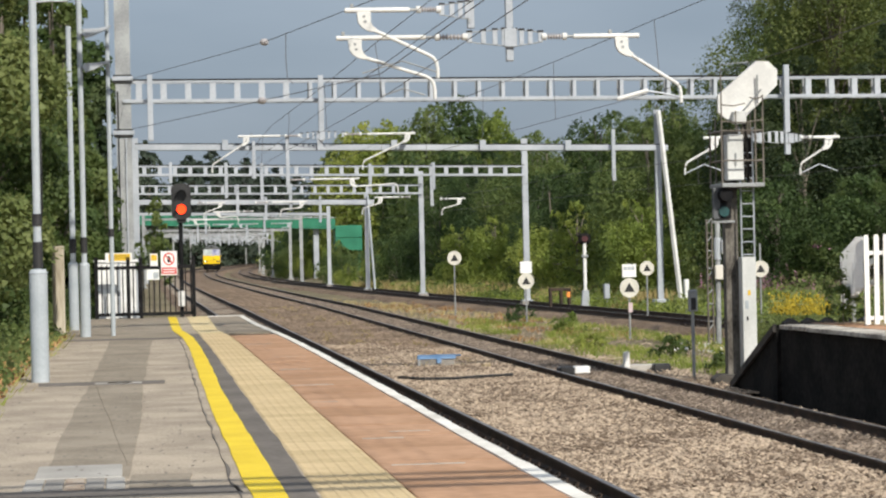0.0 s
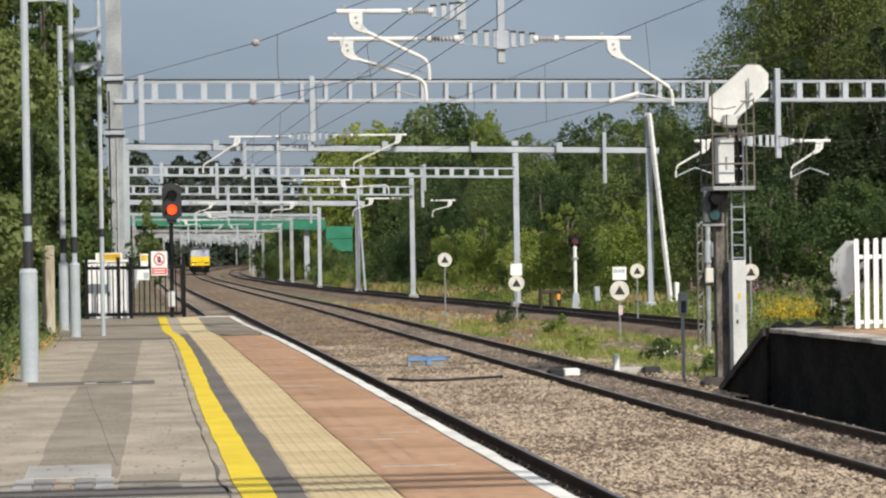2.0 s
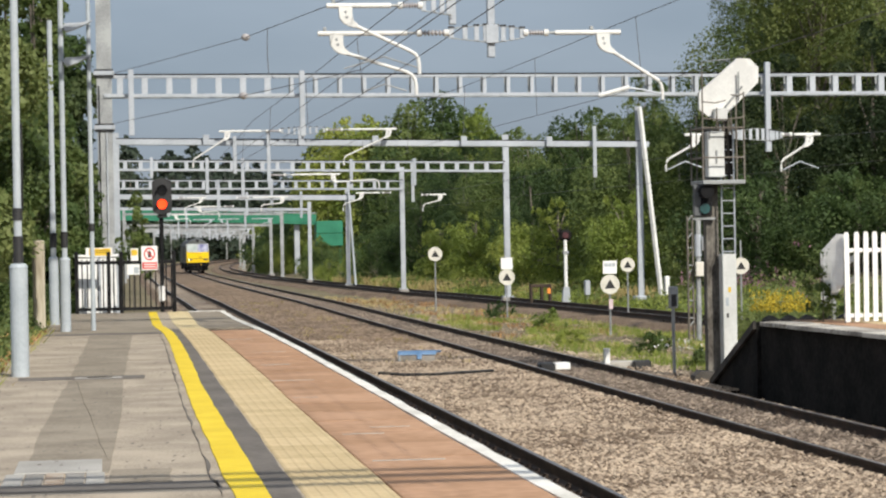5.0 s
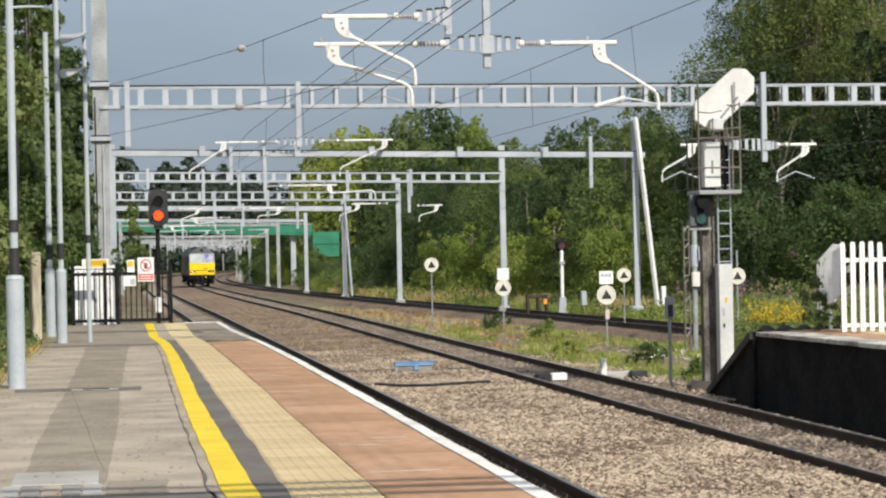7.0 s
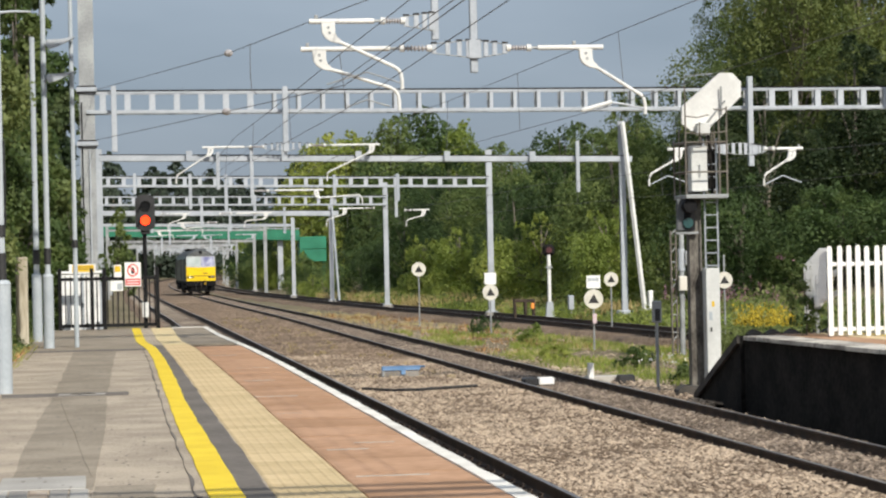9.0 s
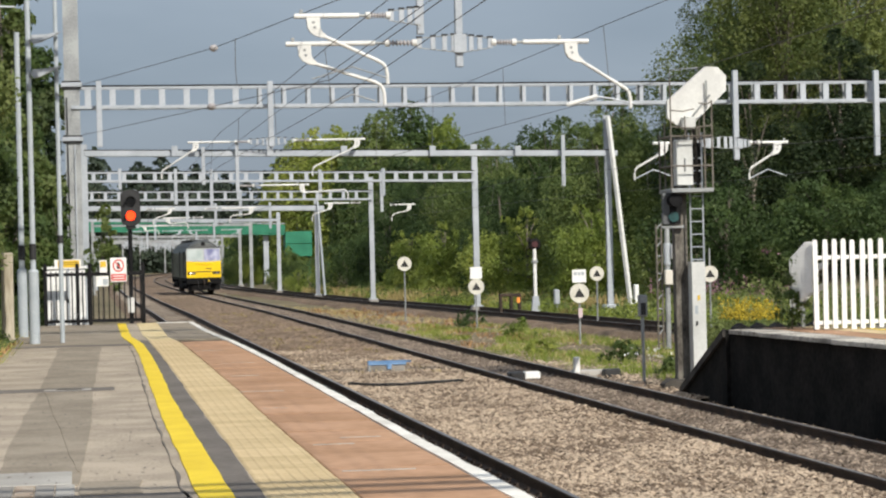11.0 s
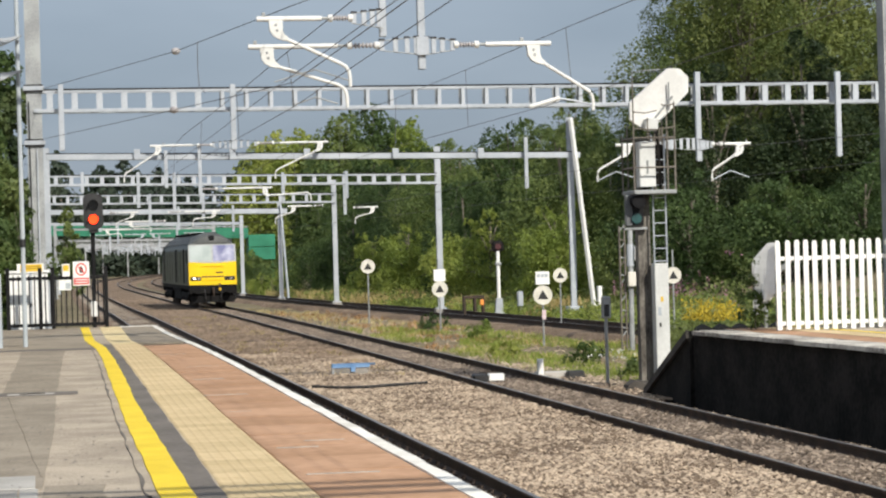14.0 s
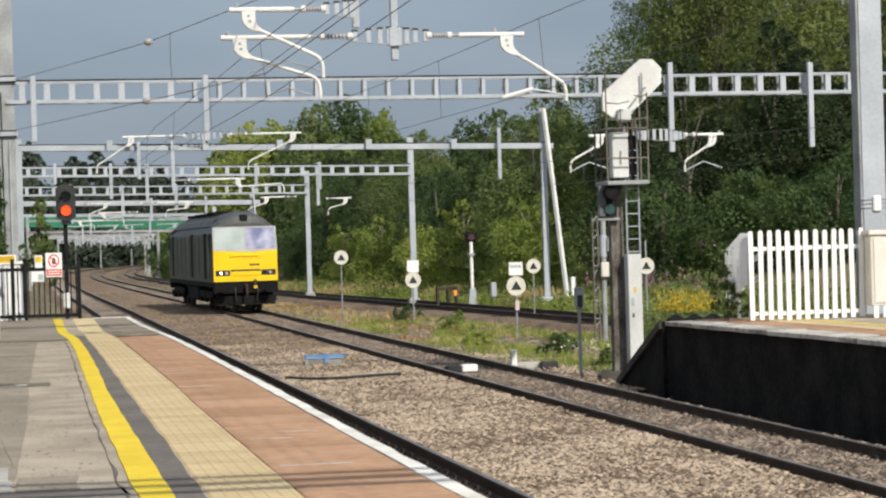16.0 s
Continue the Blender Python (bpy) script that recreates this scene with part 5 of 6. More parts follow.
tr = thing("cable_troughing", "broken concrete cable trough beside the track", "track equipment", (10.75, 52.5, -0.25))
part("block", box(-0.35, 0.55, -0.2, 0.2, 0.0, 0.18, 0.02), CONCRETE, tr)
part("upright", box(-0.34, -0.22, -0.22, -0.10, 0.1, 0.46, 0.01), WHITE, tr, "pale upright piece")
part("lid", box(-0.9, -0.36, -0.3, 0.1, 0.02, 0.10, 0.01), CONCRETE, tr)
part("dark_box", box(0.25, 0.62, -0.45, -0.22, 0.0, 0.20, 0.03), BLACK, tr)


# ---- picket fence and cabinet on the island platform ----
pf = thing("picket_fence", "white wooden picket fence on the island platform", "fence", (0, 40.3, IZ))
for z in (0.12, 1.20):
    part("rail", box(12.08, 14.1, 0.0, 0.04, z - 0.035, z + 0.035, 0.006), WHITE, pf)
px = 12.13
pick = None
while px < 14.12:
    if pick is None:
        pick = part("picket", prism([(-0.041, 0.0), (-0.041, 1.44), (-0.026, 1.485), (0.026, 1.485), (0.041, 1.44), (0.041, 0.0)], "y", -0.03, 0.0), WHITE, pf)
        ob = pick
    else:
        ob = new("picket", pick.data)
        ob.parent = pf
    ob.matrix_basis = pose(px, 0, random.uniform(-0.012, 0.008) + 0.015, 0, random.uniform(-0.6, 0.6), 0)
    px += 0.1585
rf = thing("picket_fence", "side run of grey-white boarded fence", "fence", (12.05, 40.36, IZ))
for k in range(12):
    b = box(-0.012, 0.012, -0.072, 0.072, 0.62 - 0.035 * k, 1.47 - 0.026 * k, 0.004)
    ob = part("board", b, WHITE, rf)
    ob.matrix_basis = pose(0.012 + 0.018 * k, 0.1 + 0.145 * k, 0, 0, 0, 40)
for z in (0.75, 1.1):
    part("rail", prism([(0.0, z - 0.05), (1.75, z - 0.33), (1.75, z - 0.24), (0.0, z + 0.05)], "x", 0.26, 0.30), WHITE, rf)
for y, x in ((0.06, 0.10), (1.6, 0.34)):
    part("post", box(x - 0.03, x + 0.03, y - 0.03, y + 0.03, 0.0, 1.05, 0.006), STEEL_DULL, rf)
bc = thing("platform_cabinet", "beige metal cabinet beside the picket fence", "cabinet", (14.09, 39.95, IZ))
part("body", box(0, 1.0, 0, 0.55, 0.2, 1.38, 0.015), BEIGE, bc)
part("lid", box(-0.04, 1.04, -0.05, 0.6, 1.38, 1.46, 0.01), BEIGE, bc)
for k in range(6):
    part("leg_slat", box(0.03 + 0.165 * k, 0.12 + 0.165 * k, 0, 0.03, 0, 0.2, 0.004), WHITE, bc)
part("door", box(0.05, 0.95, -0.02, 0.0, 0.25, 1.33, 0.005), BEIGE, bc)

for k in range(5):
    tub = thing("planter", "black planter tub with small plants on the island platform", "planter", (11.9 + 0.34 * k, 44.0 - 0.02 * k, IZ - 0.79), group="planter tubs")
    part("tub", prism([(-0.13, 0), (0.13, 0), (0.18, 0.72), (0.10, 0.74), (-0.05, 0.82), (-0.18, 0.74)], "y", 0, 0.3), FENCE_BLACK, tub)
# ---- footbridge ----
fb = thing("footbridge", "long green steel footbridge over the tracks", "footbridge", (0, 270, 0.142))
fb.scale = (1.08, 1.08, 1.08)


def deck_z(x):
    """The deck falls gently towards the stair."""
    return 4.07 + 0.040 * (20.8 - x)


def sloped(x0, x1, y0, y1, low, high):
    return prism([(x0, deck_z(x0) + low), (x1, deck_z(x1) + low), (x1, deck_z(x1) + high), (x0, deck_z(x0) + high)], "y", y0, y1)


part("deck", sloped(-8, 20.8, 0, 2.4, 0.0, 0.24), GREEN_STEEL, fb)
for y in (-0.03, 2.36):
    for k in range(20):
        x = -8 + k * 1.44
        part("side_panel", sloped(x + 0.03, x + 1.41, y, y + 0.05, 0.25, 1.02), GREEN_STEEL, fb)
        part("panel_post", sloped(x - 0.04, x + 0.04, y - 0.06, y + 0.06, -0.05, 1.15), GREEN_STEEL, fb)
    part("handrail", sloped(-8, 20.8, y - 0.03, y + 0.07, 1.13, 1.19), STEEL, fb)
st = part("stair_screen", box(20.75, 23.4, -0.3, 2.6, 3.2, 4.42, 0.03), GREEN_STEEL, fb, "green stair side panels")
part("lower_screen", box(20.75, 23.4, -0.3, 2.6, 1.92, 3.16, 0.03), GREEN_STEEL, st)
for x in (20.8, 23.2):
    part("column", box(x - 0.12, x + 0.12, 1, 1.3, -1.3, 2.3), GREEN_STEEL, fb)
for x in (2.0, 18.9):
    part("column", box(x - 0.25, x + 0.25, 0.8, 1.4, -1.3, 4.36), STEEL, fb)


# ---- trees and plants ----
RNG = np.random.default_rng(7)


def leaf_quads(centres, size, spread=0.5, up=0.4, slim=0.62):
    """A folded-out leaf at each centre, turned at random."""
    n = len(centres)
    u = RNG.normal(size=(n, 3))
    u /= np.linalg.norm(u, axis=1)[:, None]
    w = RNG.normal(size=(n, 3)) + np.array((0, -up * 0.6, up))
    v = np.cross(u, w)
    v /= np.linalg.norm(v, axis=1)[:, None] + 1e-9
    s = size * (1 + spread * (RNG.random(n) - 0.5) * 2)[:, None]
    a, b = u * s * 0.5, v * s * 0.5 * slim
    return np.stack((centres - a, centres - b * 1.0 + a * 0.1, centres + a, centres + b + a * 0.1), axis=1)


def leaf_tris(centres, size, outward):
    """One pointed leaf at each centre, its face turned roughly outward and up."""
    n = len(centres)
    u = RNG.normal(size=(n, 3))
    u /= np.linalg.norm(u, axis=1)[:, None]
    w = RNG.normal(size=(n, 3)) * 0.27 + outward + np.array((0, 0, 0.35))
    v = np.cross(u, w)
    v /= np.linalg.norm(v, axis=1)[:, None] + 1e-9
    s = size * RNG.uniform(0.5, 1.5, n)[:, None]
    a, b = u * s * 0.55, v * s * 0.36
    return np.stack((centres - a, centres + a * 0.5 - b, centres + a * 0.5 + b), axis=1)


def crown_points(lobes, n, spray=44, inner=0.12):
    """Leaves gathered in drooping sprays on the skins of a set of lobes (x, y, z, radius, height), some within."""
    lob = np.array(lobes)
    area = lob[:, 3] * lob[:, 4]
    count = max(8, int(n * (1 - inner) / spray))
    pick = RNG.choice(len(lob), count, p=area / area.sum())
    d = RNG.normal(size=(count, 3)) + np.array((0, 0, 0.35))
    d /= np.linalg.norm(d, axis=1)[:, None]
    reach = 0.74 + 0.30 * RNG.random(count)
    mid = lob[pick, :3] + d * reach[:, None] * np.stack((lob[pick, 3], lob[pick, 3], lob[pick, 4]), axis=1)
    wide = lob[pick, 3] * (0.20 + 0.22 * RNG.random(count))
    own = np.repeat(np.arange(count), spray)
    flat = RNG.normal(size=(len(own), 3))
    along = np.sum(flat * d[own], axis=1)[:, None] * d[own]
    off = (flat - along * 0.72) * wide[own][:, None] * 0.62
    off[:, 2] -= 0.35 * np.sum(off[:, :2] ** 2, axis=1) / (wide[own] + 0.05)
    pts, out = mid[own] + off, d[own]
    k = max(4, int(n * inner))
    deep = RNG.choice(len(lob), k, p=area / area.sum())
    e = RNG.normal(size=(k, 3))
    e /= np.linalg.norm(e, axis=1)[:, None]
    within = lob[deep, :3] + e * (RNG.random(k) ** 0.5 * 0.75 * lob[deep, 3])[:, None]
    return np.concatenate((pts, within)), np.concatenate((out, e))


def tree(height, width, leaves, leaf, material, label, seed, low=0.12, trunk=0.16, at=(0, 0, 0), lobes_n=16, group="trees beside the line", fat=1.0, spray=44):
    rnd = random.Random(seed)
    t = thing("tree", label, "tree", at, group=group)
    lobes = []
    for k in range(lobes_n):
        f = low + (1 - low) * (k + 0.5) / lobes_n
        env = width / 2 * (math.sin(math.pi * min(1, 0.22 + 0.74 * (1 - abs(f - 0.45) * 1.15)) / 2) ** 1.2) * (1.05 - 0.62 * max(0, f - 0.5) / 0.5)
        a = rnd.uniform(0, 2 * math.pi)
        off = env * rnd.uniform(0.25, 0.82)
        r = fat * env * rnd.uniform(0.26, 0.50) + 0.12
        lobes.append((off * math.cos(a), off * math.sin(a), height * f * 0.95, r, r * rnd.uniform(0.7, 1.05)))
    wood = pipe([(0, 0, -0.6), (0.05 * width * rnd.uniform(-1, 1) * 0.3, 0, height * 0.35), (0.04 * width * rnd.uniform(-1, 1), 0, height * 0.85)], trunk, 8, r2=trunk * 0.25)
    for l in lobes[2::2]:
        z0 = max(0.3, l[2] * 0.62)
        pipe([(0, 0, z0), (l[0] * 0.5, l[1] * 0.5, z0 + (l[2] - z0) * 0.6), (l[0] * 0.95, l[1] * 0.95, l[2])], trunk * 0.4, 5, wood, trunk * 0.08)
    part("trunk", wood, BARK, t)
    pts, out = crown_points(lobes, leaves, spray)
    quads("crown", leaf_tris(pts, leaf, out), material, t)
    return t


protos = [
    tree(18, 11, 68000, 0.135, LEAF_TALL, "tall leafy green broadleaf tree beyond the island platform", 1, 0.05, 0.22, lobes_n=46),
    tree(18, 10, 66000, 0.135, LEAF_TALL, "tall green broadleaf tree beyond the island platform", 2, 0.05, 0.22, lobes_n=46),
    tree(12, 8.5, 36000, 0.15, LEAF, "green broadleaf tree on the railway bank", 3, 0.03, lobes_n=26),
    tree(12, 8.5, 33000, 0.155, LEAF_CAVE, "broadleaf tree on the railway bank, leaves darkened as shade", 8, 0.03, lobes_n=26),
    tree(8, 7.5, 27000, 0.14, LEAF, "rounded green tree on the railway bank", 4, 0.0, lobes_n=24),
    tree(5, 6, 17000, 0.135, LEAF_LIGHT, "low light green bushy tree", 5, 0.0, lobes_n=20),
    tree(5, 6, 17000, 0.135, LEAF, "low green bushy tree", 6, 0.0, lobes_n=20),
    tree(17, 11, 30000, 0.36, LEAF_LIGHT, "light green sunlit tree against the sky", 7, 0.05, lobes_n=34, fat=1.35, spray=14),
    tree(17, 11, 22000, 0.38, LEAF, "green tree against the sky", 9, 0.05, lobes_n=34, fat=1.35, spray=16),
    tree(18, 14, 6000, 0.80, LEAF_FAR, "distant tree down the line, haze in its leaf colour", 10, 0.0, lobes_n=26, spray=14),
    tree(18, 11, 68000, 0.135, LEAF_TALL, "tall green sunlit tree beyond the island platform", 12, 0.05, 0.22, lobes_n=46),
]
BASE = (18, 18, 12, 12, 8, 5, 5, 17, 17, 18, 18)
# prototype, x, y, height, width factor, turn
trees_behind_island = [
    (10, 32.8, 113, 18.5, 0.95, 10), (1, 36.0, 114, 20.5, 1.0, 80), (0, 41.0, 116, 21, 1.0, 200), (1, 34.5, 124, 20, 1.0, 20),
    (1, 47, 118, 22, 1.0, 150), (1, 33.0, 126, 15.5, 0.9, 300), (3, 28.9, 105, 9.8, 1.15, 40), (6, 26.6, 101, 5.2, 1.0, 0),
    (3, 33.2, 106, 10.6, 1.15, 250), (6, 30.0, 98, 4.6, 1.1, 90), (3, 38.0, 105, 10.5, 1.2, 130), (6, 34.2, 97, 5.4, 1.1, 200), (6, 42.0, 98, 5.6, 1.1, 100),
]
bank_trees = [
    (6, 38.0, 94, 5.2, 1.1, 30), (6, 31.8, 94, 4.2, 1.0, 300), (2, 27.5, 128, 10.6, 0.9, 60), (4, 25.2, 119, 8.4, 0.95, 30),
    (2, 30.5, 138, 10.8, 1.0, 310), (4, 26.6, 140, 9.6, 1.0, 140), (2, 24.8, 150, 9.4, 1.0, 220), (2, 28.8, 152, 9.0, 1.1, 260),
    (4, 22.9, 134, 6.4, 0.9, 20), (5, 22.6, 125, 4.8, 1.0, 70), (5, 23.4, 112, 4.8, 0.9, 170), (5, 21.5, 146, 4.6, 1.0, 270),
]
bank_trees_beyond = [
    (5, 20.6, 156, 4.4, 1.0, 320), (2, 32, 160, 9.8, 1.1, 10), (2, 24.0, 167, 9.6, 1.0, 100), (4, 21.4, 172, 6.6, 1.0, 190),
    (2, 26.5, 178, 9.6, 1.0, 230), (6, 19.4, 181, 4.2, 1.0, 60), (4, 31, 182, 9.8, 1.0, 15), (2, 22.8, 190, 8.6, 0.9, 45),
    (7, 26.3, 281, 17.2, 0.95, 0), (7, 29.2, 276, 16.6, 1.05, 90), (8, 33.2, 272, 17.6, 1.0, 200), (8, 37.2, 276, 18.8, 1.05, 40),
]
trees_beyond_bridge = [
    (7, 40.2, 270, 16.8, 0.8, 300), (8, 44, 262, 12.4, 1.0, 130), (8, 50, 258, 12.6, 1.1, 20), (8, 26.5, 240, 12.0, 0.9, 260),
    (8, 31.0, 232, 11.4, 0.9, 140), (8, 36, 230, 11.4, 1.0, 30), (8, 42, 226, 11.2, 1.0, 200), (8, 48, 215, 12.0, 1.0, 250),
    (5, 18.0, 205, 2.1, 0.9, 60), (6, 19.3, 226, 3.8, 1.0, 140), (5, 19.4, 300, 4.6, 0.9, 20), (5, 20.4, 276, 4.4, 0.9, 120), (5, 21.4, 258, 4.0, 0.9, 220), (5, 20.2, 205, 3.0, 0.8, 40), (4, 22.5, 300, 9, 1.3, 60), (6, 20.4, 285, 5.0, 1.2, 0),
]
trees_down_the_line = [
    (6, 22.2, 330, 6.5, 1.3, 200), (4, 26.5, 345, 10, 1.3, 90), (5, 27.5, 385, 9, 1.4, 190), (9, 4.8, 470, 25, 0.75, 0),
    (9, -4, 440, 23, 0.94, 80), (9, 52, 620, 28, 1.27, 40), (9, 62, 640, 31, 1.36, 130), (9, 72, 660, 31, 1.36, 200),
    (9, 66, 560, 26, 1.27, 10), (9, 50, 500, 22, 1.19, 160), (9, 42, 450, 19, 1.10, 280), (9, 15.5, 560, 25.5, 1.2, 30), (9, 21, 590, 28, 1.25, 70), (9, 1, 545, 24, 1.1, 250), (9, 30, 650, 28, 1.3, 150),
]
trees_at_the_bend = [
    (9, 24, 640, 27, 1.3, 210), (9, 34, 700, 28, 1.44, 100), (9, 44, 720, 28, 1.44, 300), (9, 8, 620, 18, 1.53, 60),
    (9, 46, 680, 17, 1.70, 10), (9, 28, 680, 15, 1.87, 90), (9, 58, 690, 17, 1.70, 190), (9, -12, 360, 17, 0.85, 20),
    (8, -7, 300, 14, 1.0, 200), (8, -5, 240, 12, 0.9, 100), (8, -4.5, 190, 11, 0.8, 10),
]
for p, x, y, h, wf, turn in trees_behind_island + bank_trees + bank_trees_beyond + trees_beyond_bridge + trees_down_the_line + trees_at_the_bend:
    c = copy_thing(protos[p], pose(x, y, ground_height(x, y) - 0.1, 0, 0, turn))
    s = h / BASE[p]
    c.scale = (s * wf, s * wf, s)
for p in protos:
    for o in (*p.children_recursive, p):
        bpy.data.objects.remove(o)

# hedge trees close on the left, with smaller leaves
LEFT = [
    (-2.55, 34, 8.5, 2.5, 19000, 0.095, IVY, 11), (-2.75, 41, 10, 3.0, 19000, 0.10, IVY, 12), (-2.35, 49, 9.0, 2.2, 19000, 0.10, IVY, 13), (-2.1, 57, 9.5, 2.4, 16000, 0.11, IVY, 14),
    (-1.75, 66, 11.5, 2.9, 15000, 0.16, IVY, 15), (-1.85, 80, 15, 3.5, 16000, 0.19, LEAF, 16), (-2.1, 92, 17, 4.0, 13000, 0.22, LEAF_DEEP, 17), (-4.2, 62, 12, 4.5, 12000, 0.2, LEAF_DEEP, 18), (-4.8, 46, 12, 4.5, 12000, 0.2, LEAF_DEEP, 19),
    (-2.4, 115, 12, 5.0, 11000, 0.24, LEAF_DEEP, 20), (-3.0, 145, 11, 5, 9000, 0.28, LEAF_DEEP, 21),
]
for x, y, h, w, n, leaf, m, seed in LEFT:
    tree(h, w, int(n * 1.6), leaf, m, "leafy green tree in the hedge behind the platform", seed, 0.0, 0.09, (x, y, ground_height(x, y)), 20, "hedge trees")
for x, y, h, w, seed in ((0.75, 72, 4.6, 1.15, 31), (-0.35, 74, 3.8, 1.1, 32), (-0.9, 69, 4.0, 1.2, 34), (-0.42, 66.5, 5.0, 1.0, 35)):
    tree(h, w * 1.3, 3200, 0.10, LEAF, "slim leafy bush beyond the platform end", seed, 0.5 if x > -0.8 else 0.0, 0.04, (x, y, -0.35), 12, "bushes at the platform end")


for x, y, h, w, m, seed in ((13.2, 60.5, 0.55, 1.1, LEAF, 41), (13.6, 78, 0.6, 1.5, LEAF_LIGHT, 42), (12.4, 67, 0.4, 0.9, LEAF_LIGHT, 43), (14.4, 92, 0.55, 1.3, LEAF, 44), (13.0, 54.5, 0.4, 0.8, LEAF, 45)):
    c = tree(h, w, 1500, 0.07, m, "low leafy weed clump between the tracks", seed, 0.0, 0.02, (x, y, ground_height(x, y)), 9, "weed clumps")
    c.name, c["category"] = "weed_clump", "weeds"


shrub = tree(1.25, 0.62, 1600, 0.06, IVY, "leafy shrub against the side fence", 51, 0.0, 0.015, (12.0, 41.3, IZ), 10, "")
shrub.name, shrub["category"] = "shrub", "shrub"


def tufts(name, label, spots, height, width, blades, material, lean=0.5, slim=0.06):
    """Many blades of grass or weed stems in tufts, as one mesh."""
    out = []
    for x, y, z, s in spots:
        n = blades
        a = RNG.random(n) * 2 * np.pi
        r = RNG.random(n) * width * s
        base = np.stack((x + r * np.cos(a), y + r * np.sin(a), np.full(n, z)), axis=1)
        h = height * s * (0.5 + 0.7 * RNG.random(n))
        tip = base + np.stack((lean * h * (RNG.random(n) - 0.5) * 2, lean * h * (RNG.random(n) - 0.5) * 2, h), axis=1)
        side = RNG.normal(size=(n, 3)) * np.array((1, 1, 0.15))
        side /= np.linalg.norm(side, axis=1)[:, None]
        side *= (slim * h)[:, None]
        mid = (base + tip) / 2 + np.array((0, 0, 0.05)) * h[:, None]
        out.append(np.stack((base, mid - side, tip, mid + side), axis=1))
    return tagged(quads(name, np.concatenate(out), material), label, "weeds", kind="stuff")


def scatter(n, x0, x1, y0, y1, z, keep=None, lo=0.6, hi=1.3):
    spots = []
    while len(spots) < n:
        x, y = random.uniform(x0, x1), random.uniform(y0, y1)
        if keep is None or keep(x, y):
            spots.append((x, y, z(x, y) if callable(z) else z, random.uniform(lo, hi)))
    return spots


def between(x, y):
    lo, hi = track_b(y) + 2.2 + max(0, 62 - y) * 0.06, track_c(y) - 2.5
    return lo < x < hi and noise.noise((x * 0.6, y * 0.14, 5)) > -0.06


tufts("weeds", "green weeds and grass between the tracks", scatter(2300, 11.2, 19, 50, 98, ground_height, between), 0.17, 0.20, 10, GRASS)
tufts("weeds", "pale dry grass between the tracks", scatter(700, 11.2, 18, 60, 140, ground_height, between), 0.18, 0.16, 8, DRY_GRASS)
beyond = lambda x, y: x > track_c(y) + 2.0
tufts("weeds", "green weeds on the far railway bank", scatter(2600, 17, 26, 62, 190, ground_height, beyond), 0.45, 0.3, 9, GRASS, 0.5, 0.035)
tufts("weeds", "tall dry grass on the far railway bank", scatter(1500, 16.5, 24, 100, 190, ground_height, lambda x, y: beyond(x, y) and x < track_c(y) + 5 and noise.noise((x * 0.1, y * 0.06, 9)) > -0.05), 0.6, 0.25, 9, DRY_GRASS)
hedge_side = lambda x, y: x < knots(y, (24, -1.45), (34, -1.40), (46, -1.2), (60, -1.15))
tagged(quads("leaf_litter", leaf_quads(np.array([(x, y, 0.97 + 0.03 * s) for x, y, z, s in scatter(900, -1.9, -1.15, 24, 48, 0, lambda x, y: x < knots(y, (24, -1.38), (34, -1.34), (46, -1.13)))]), 0.07), LITTER), "brown dead leaves along the hedge edge", "leaf litter", kind="stuff")
tufts("weeds", "dry weeds along the platform's hedge edge", scatter(900, -2.2, -1.1, 24, 60, 0.72, hedge_side), 0.26, 0.12, 12, GRASS, 0.9, 0.06)
undergrowth_spots = [(x, y, 0.75 + 0.75 * random.random() ** 1.6 * min(1.0, 0.25 + (knots(y, (24, -1.35), (46, -1.15)) - x) * 1.6)) for x, y, z, s in scatter(9000, -2.3, -1.1, 26, 60, 0, hedge_side)]
tagged(quads("undergrowth", leaf_quads(np.array(undergrowth_spots), 0.085), IVY), "leafy plants at the foot of the hedge", "undergrowth", kind="stuff")
tufts("weeds", "dead brown grass along the platform's hedge edge", scatter(700, -2.1, -1.1, 24, 50, 0.72, hedge_side), 0.24, 0.1, 12, DRY_GRASS, 0.9, 0.05)
def undergrowth(name, label, n, x0, x1, y0, y1, tall, leaf, material, keep):
    """Leaves of mixed low plants over a strip of ground."""
    pts = []
    for x, y, z, s in scatter(n, x0, x1, y0, y1, ground_height, keep):
        h = tall * (0.35 + 0.65 * max(0.0, 0.5 + noise.noise((x * 0.7, y * 0.35, 4))))
        pts.append((x, y, z + h * random.random() ** 0.6))
    return tagged(quads(name, leaf_quads(np.array(pts), leaf), material), label, "undergrowth", kind="stuff")


undergrowth("undergrowth", "mixed low green plants on the far railway bank", 26000, 17, 27, 62, 190, 0.9, 0.15, IVY, beyond)
undergrowth("undergrowth", "light green plants along the far track", 15000, 17, 24, 74, 190, 0.75, 0.12, LEAF_LIGHT, lambda x, y: track_c(y) + 2.0 < x < track_c(y) + 4.2)
undergrowth("goldenrod", "leafy green goldenrod stems behind the island platform", 6000, 16.6, 19.6, 62, 70, 1.15, 0.10, IVY, lambda x, y: noise.noise((x * 0.8, y * 0.5, 2)) > -0.5)


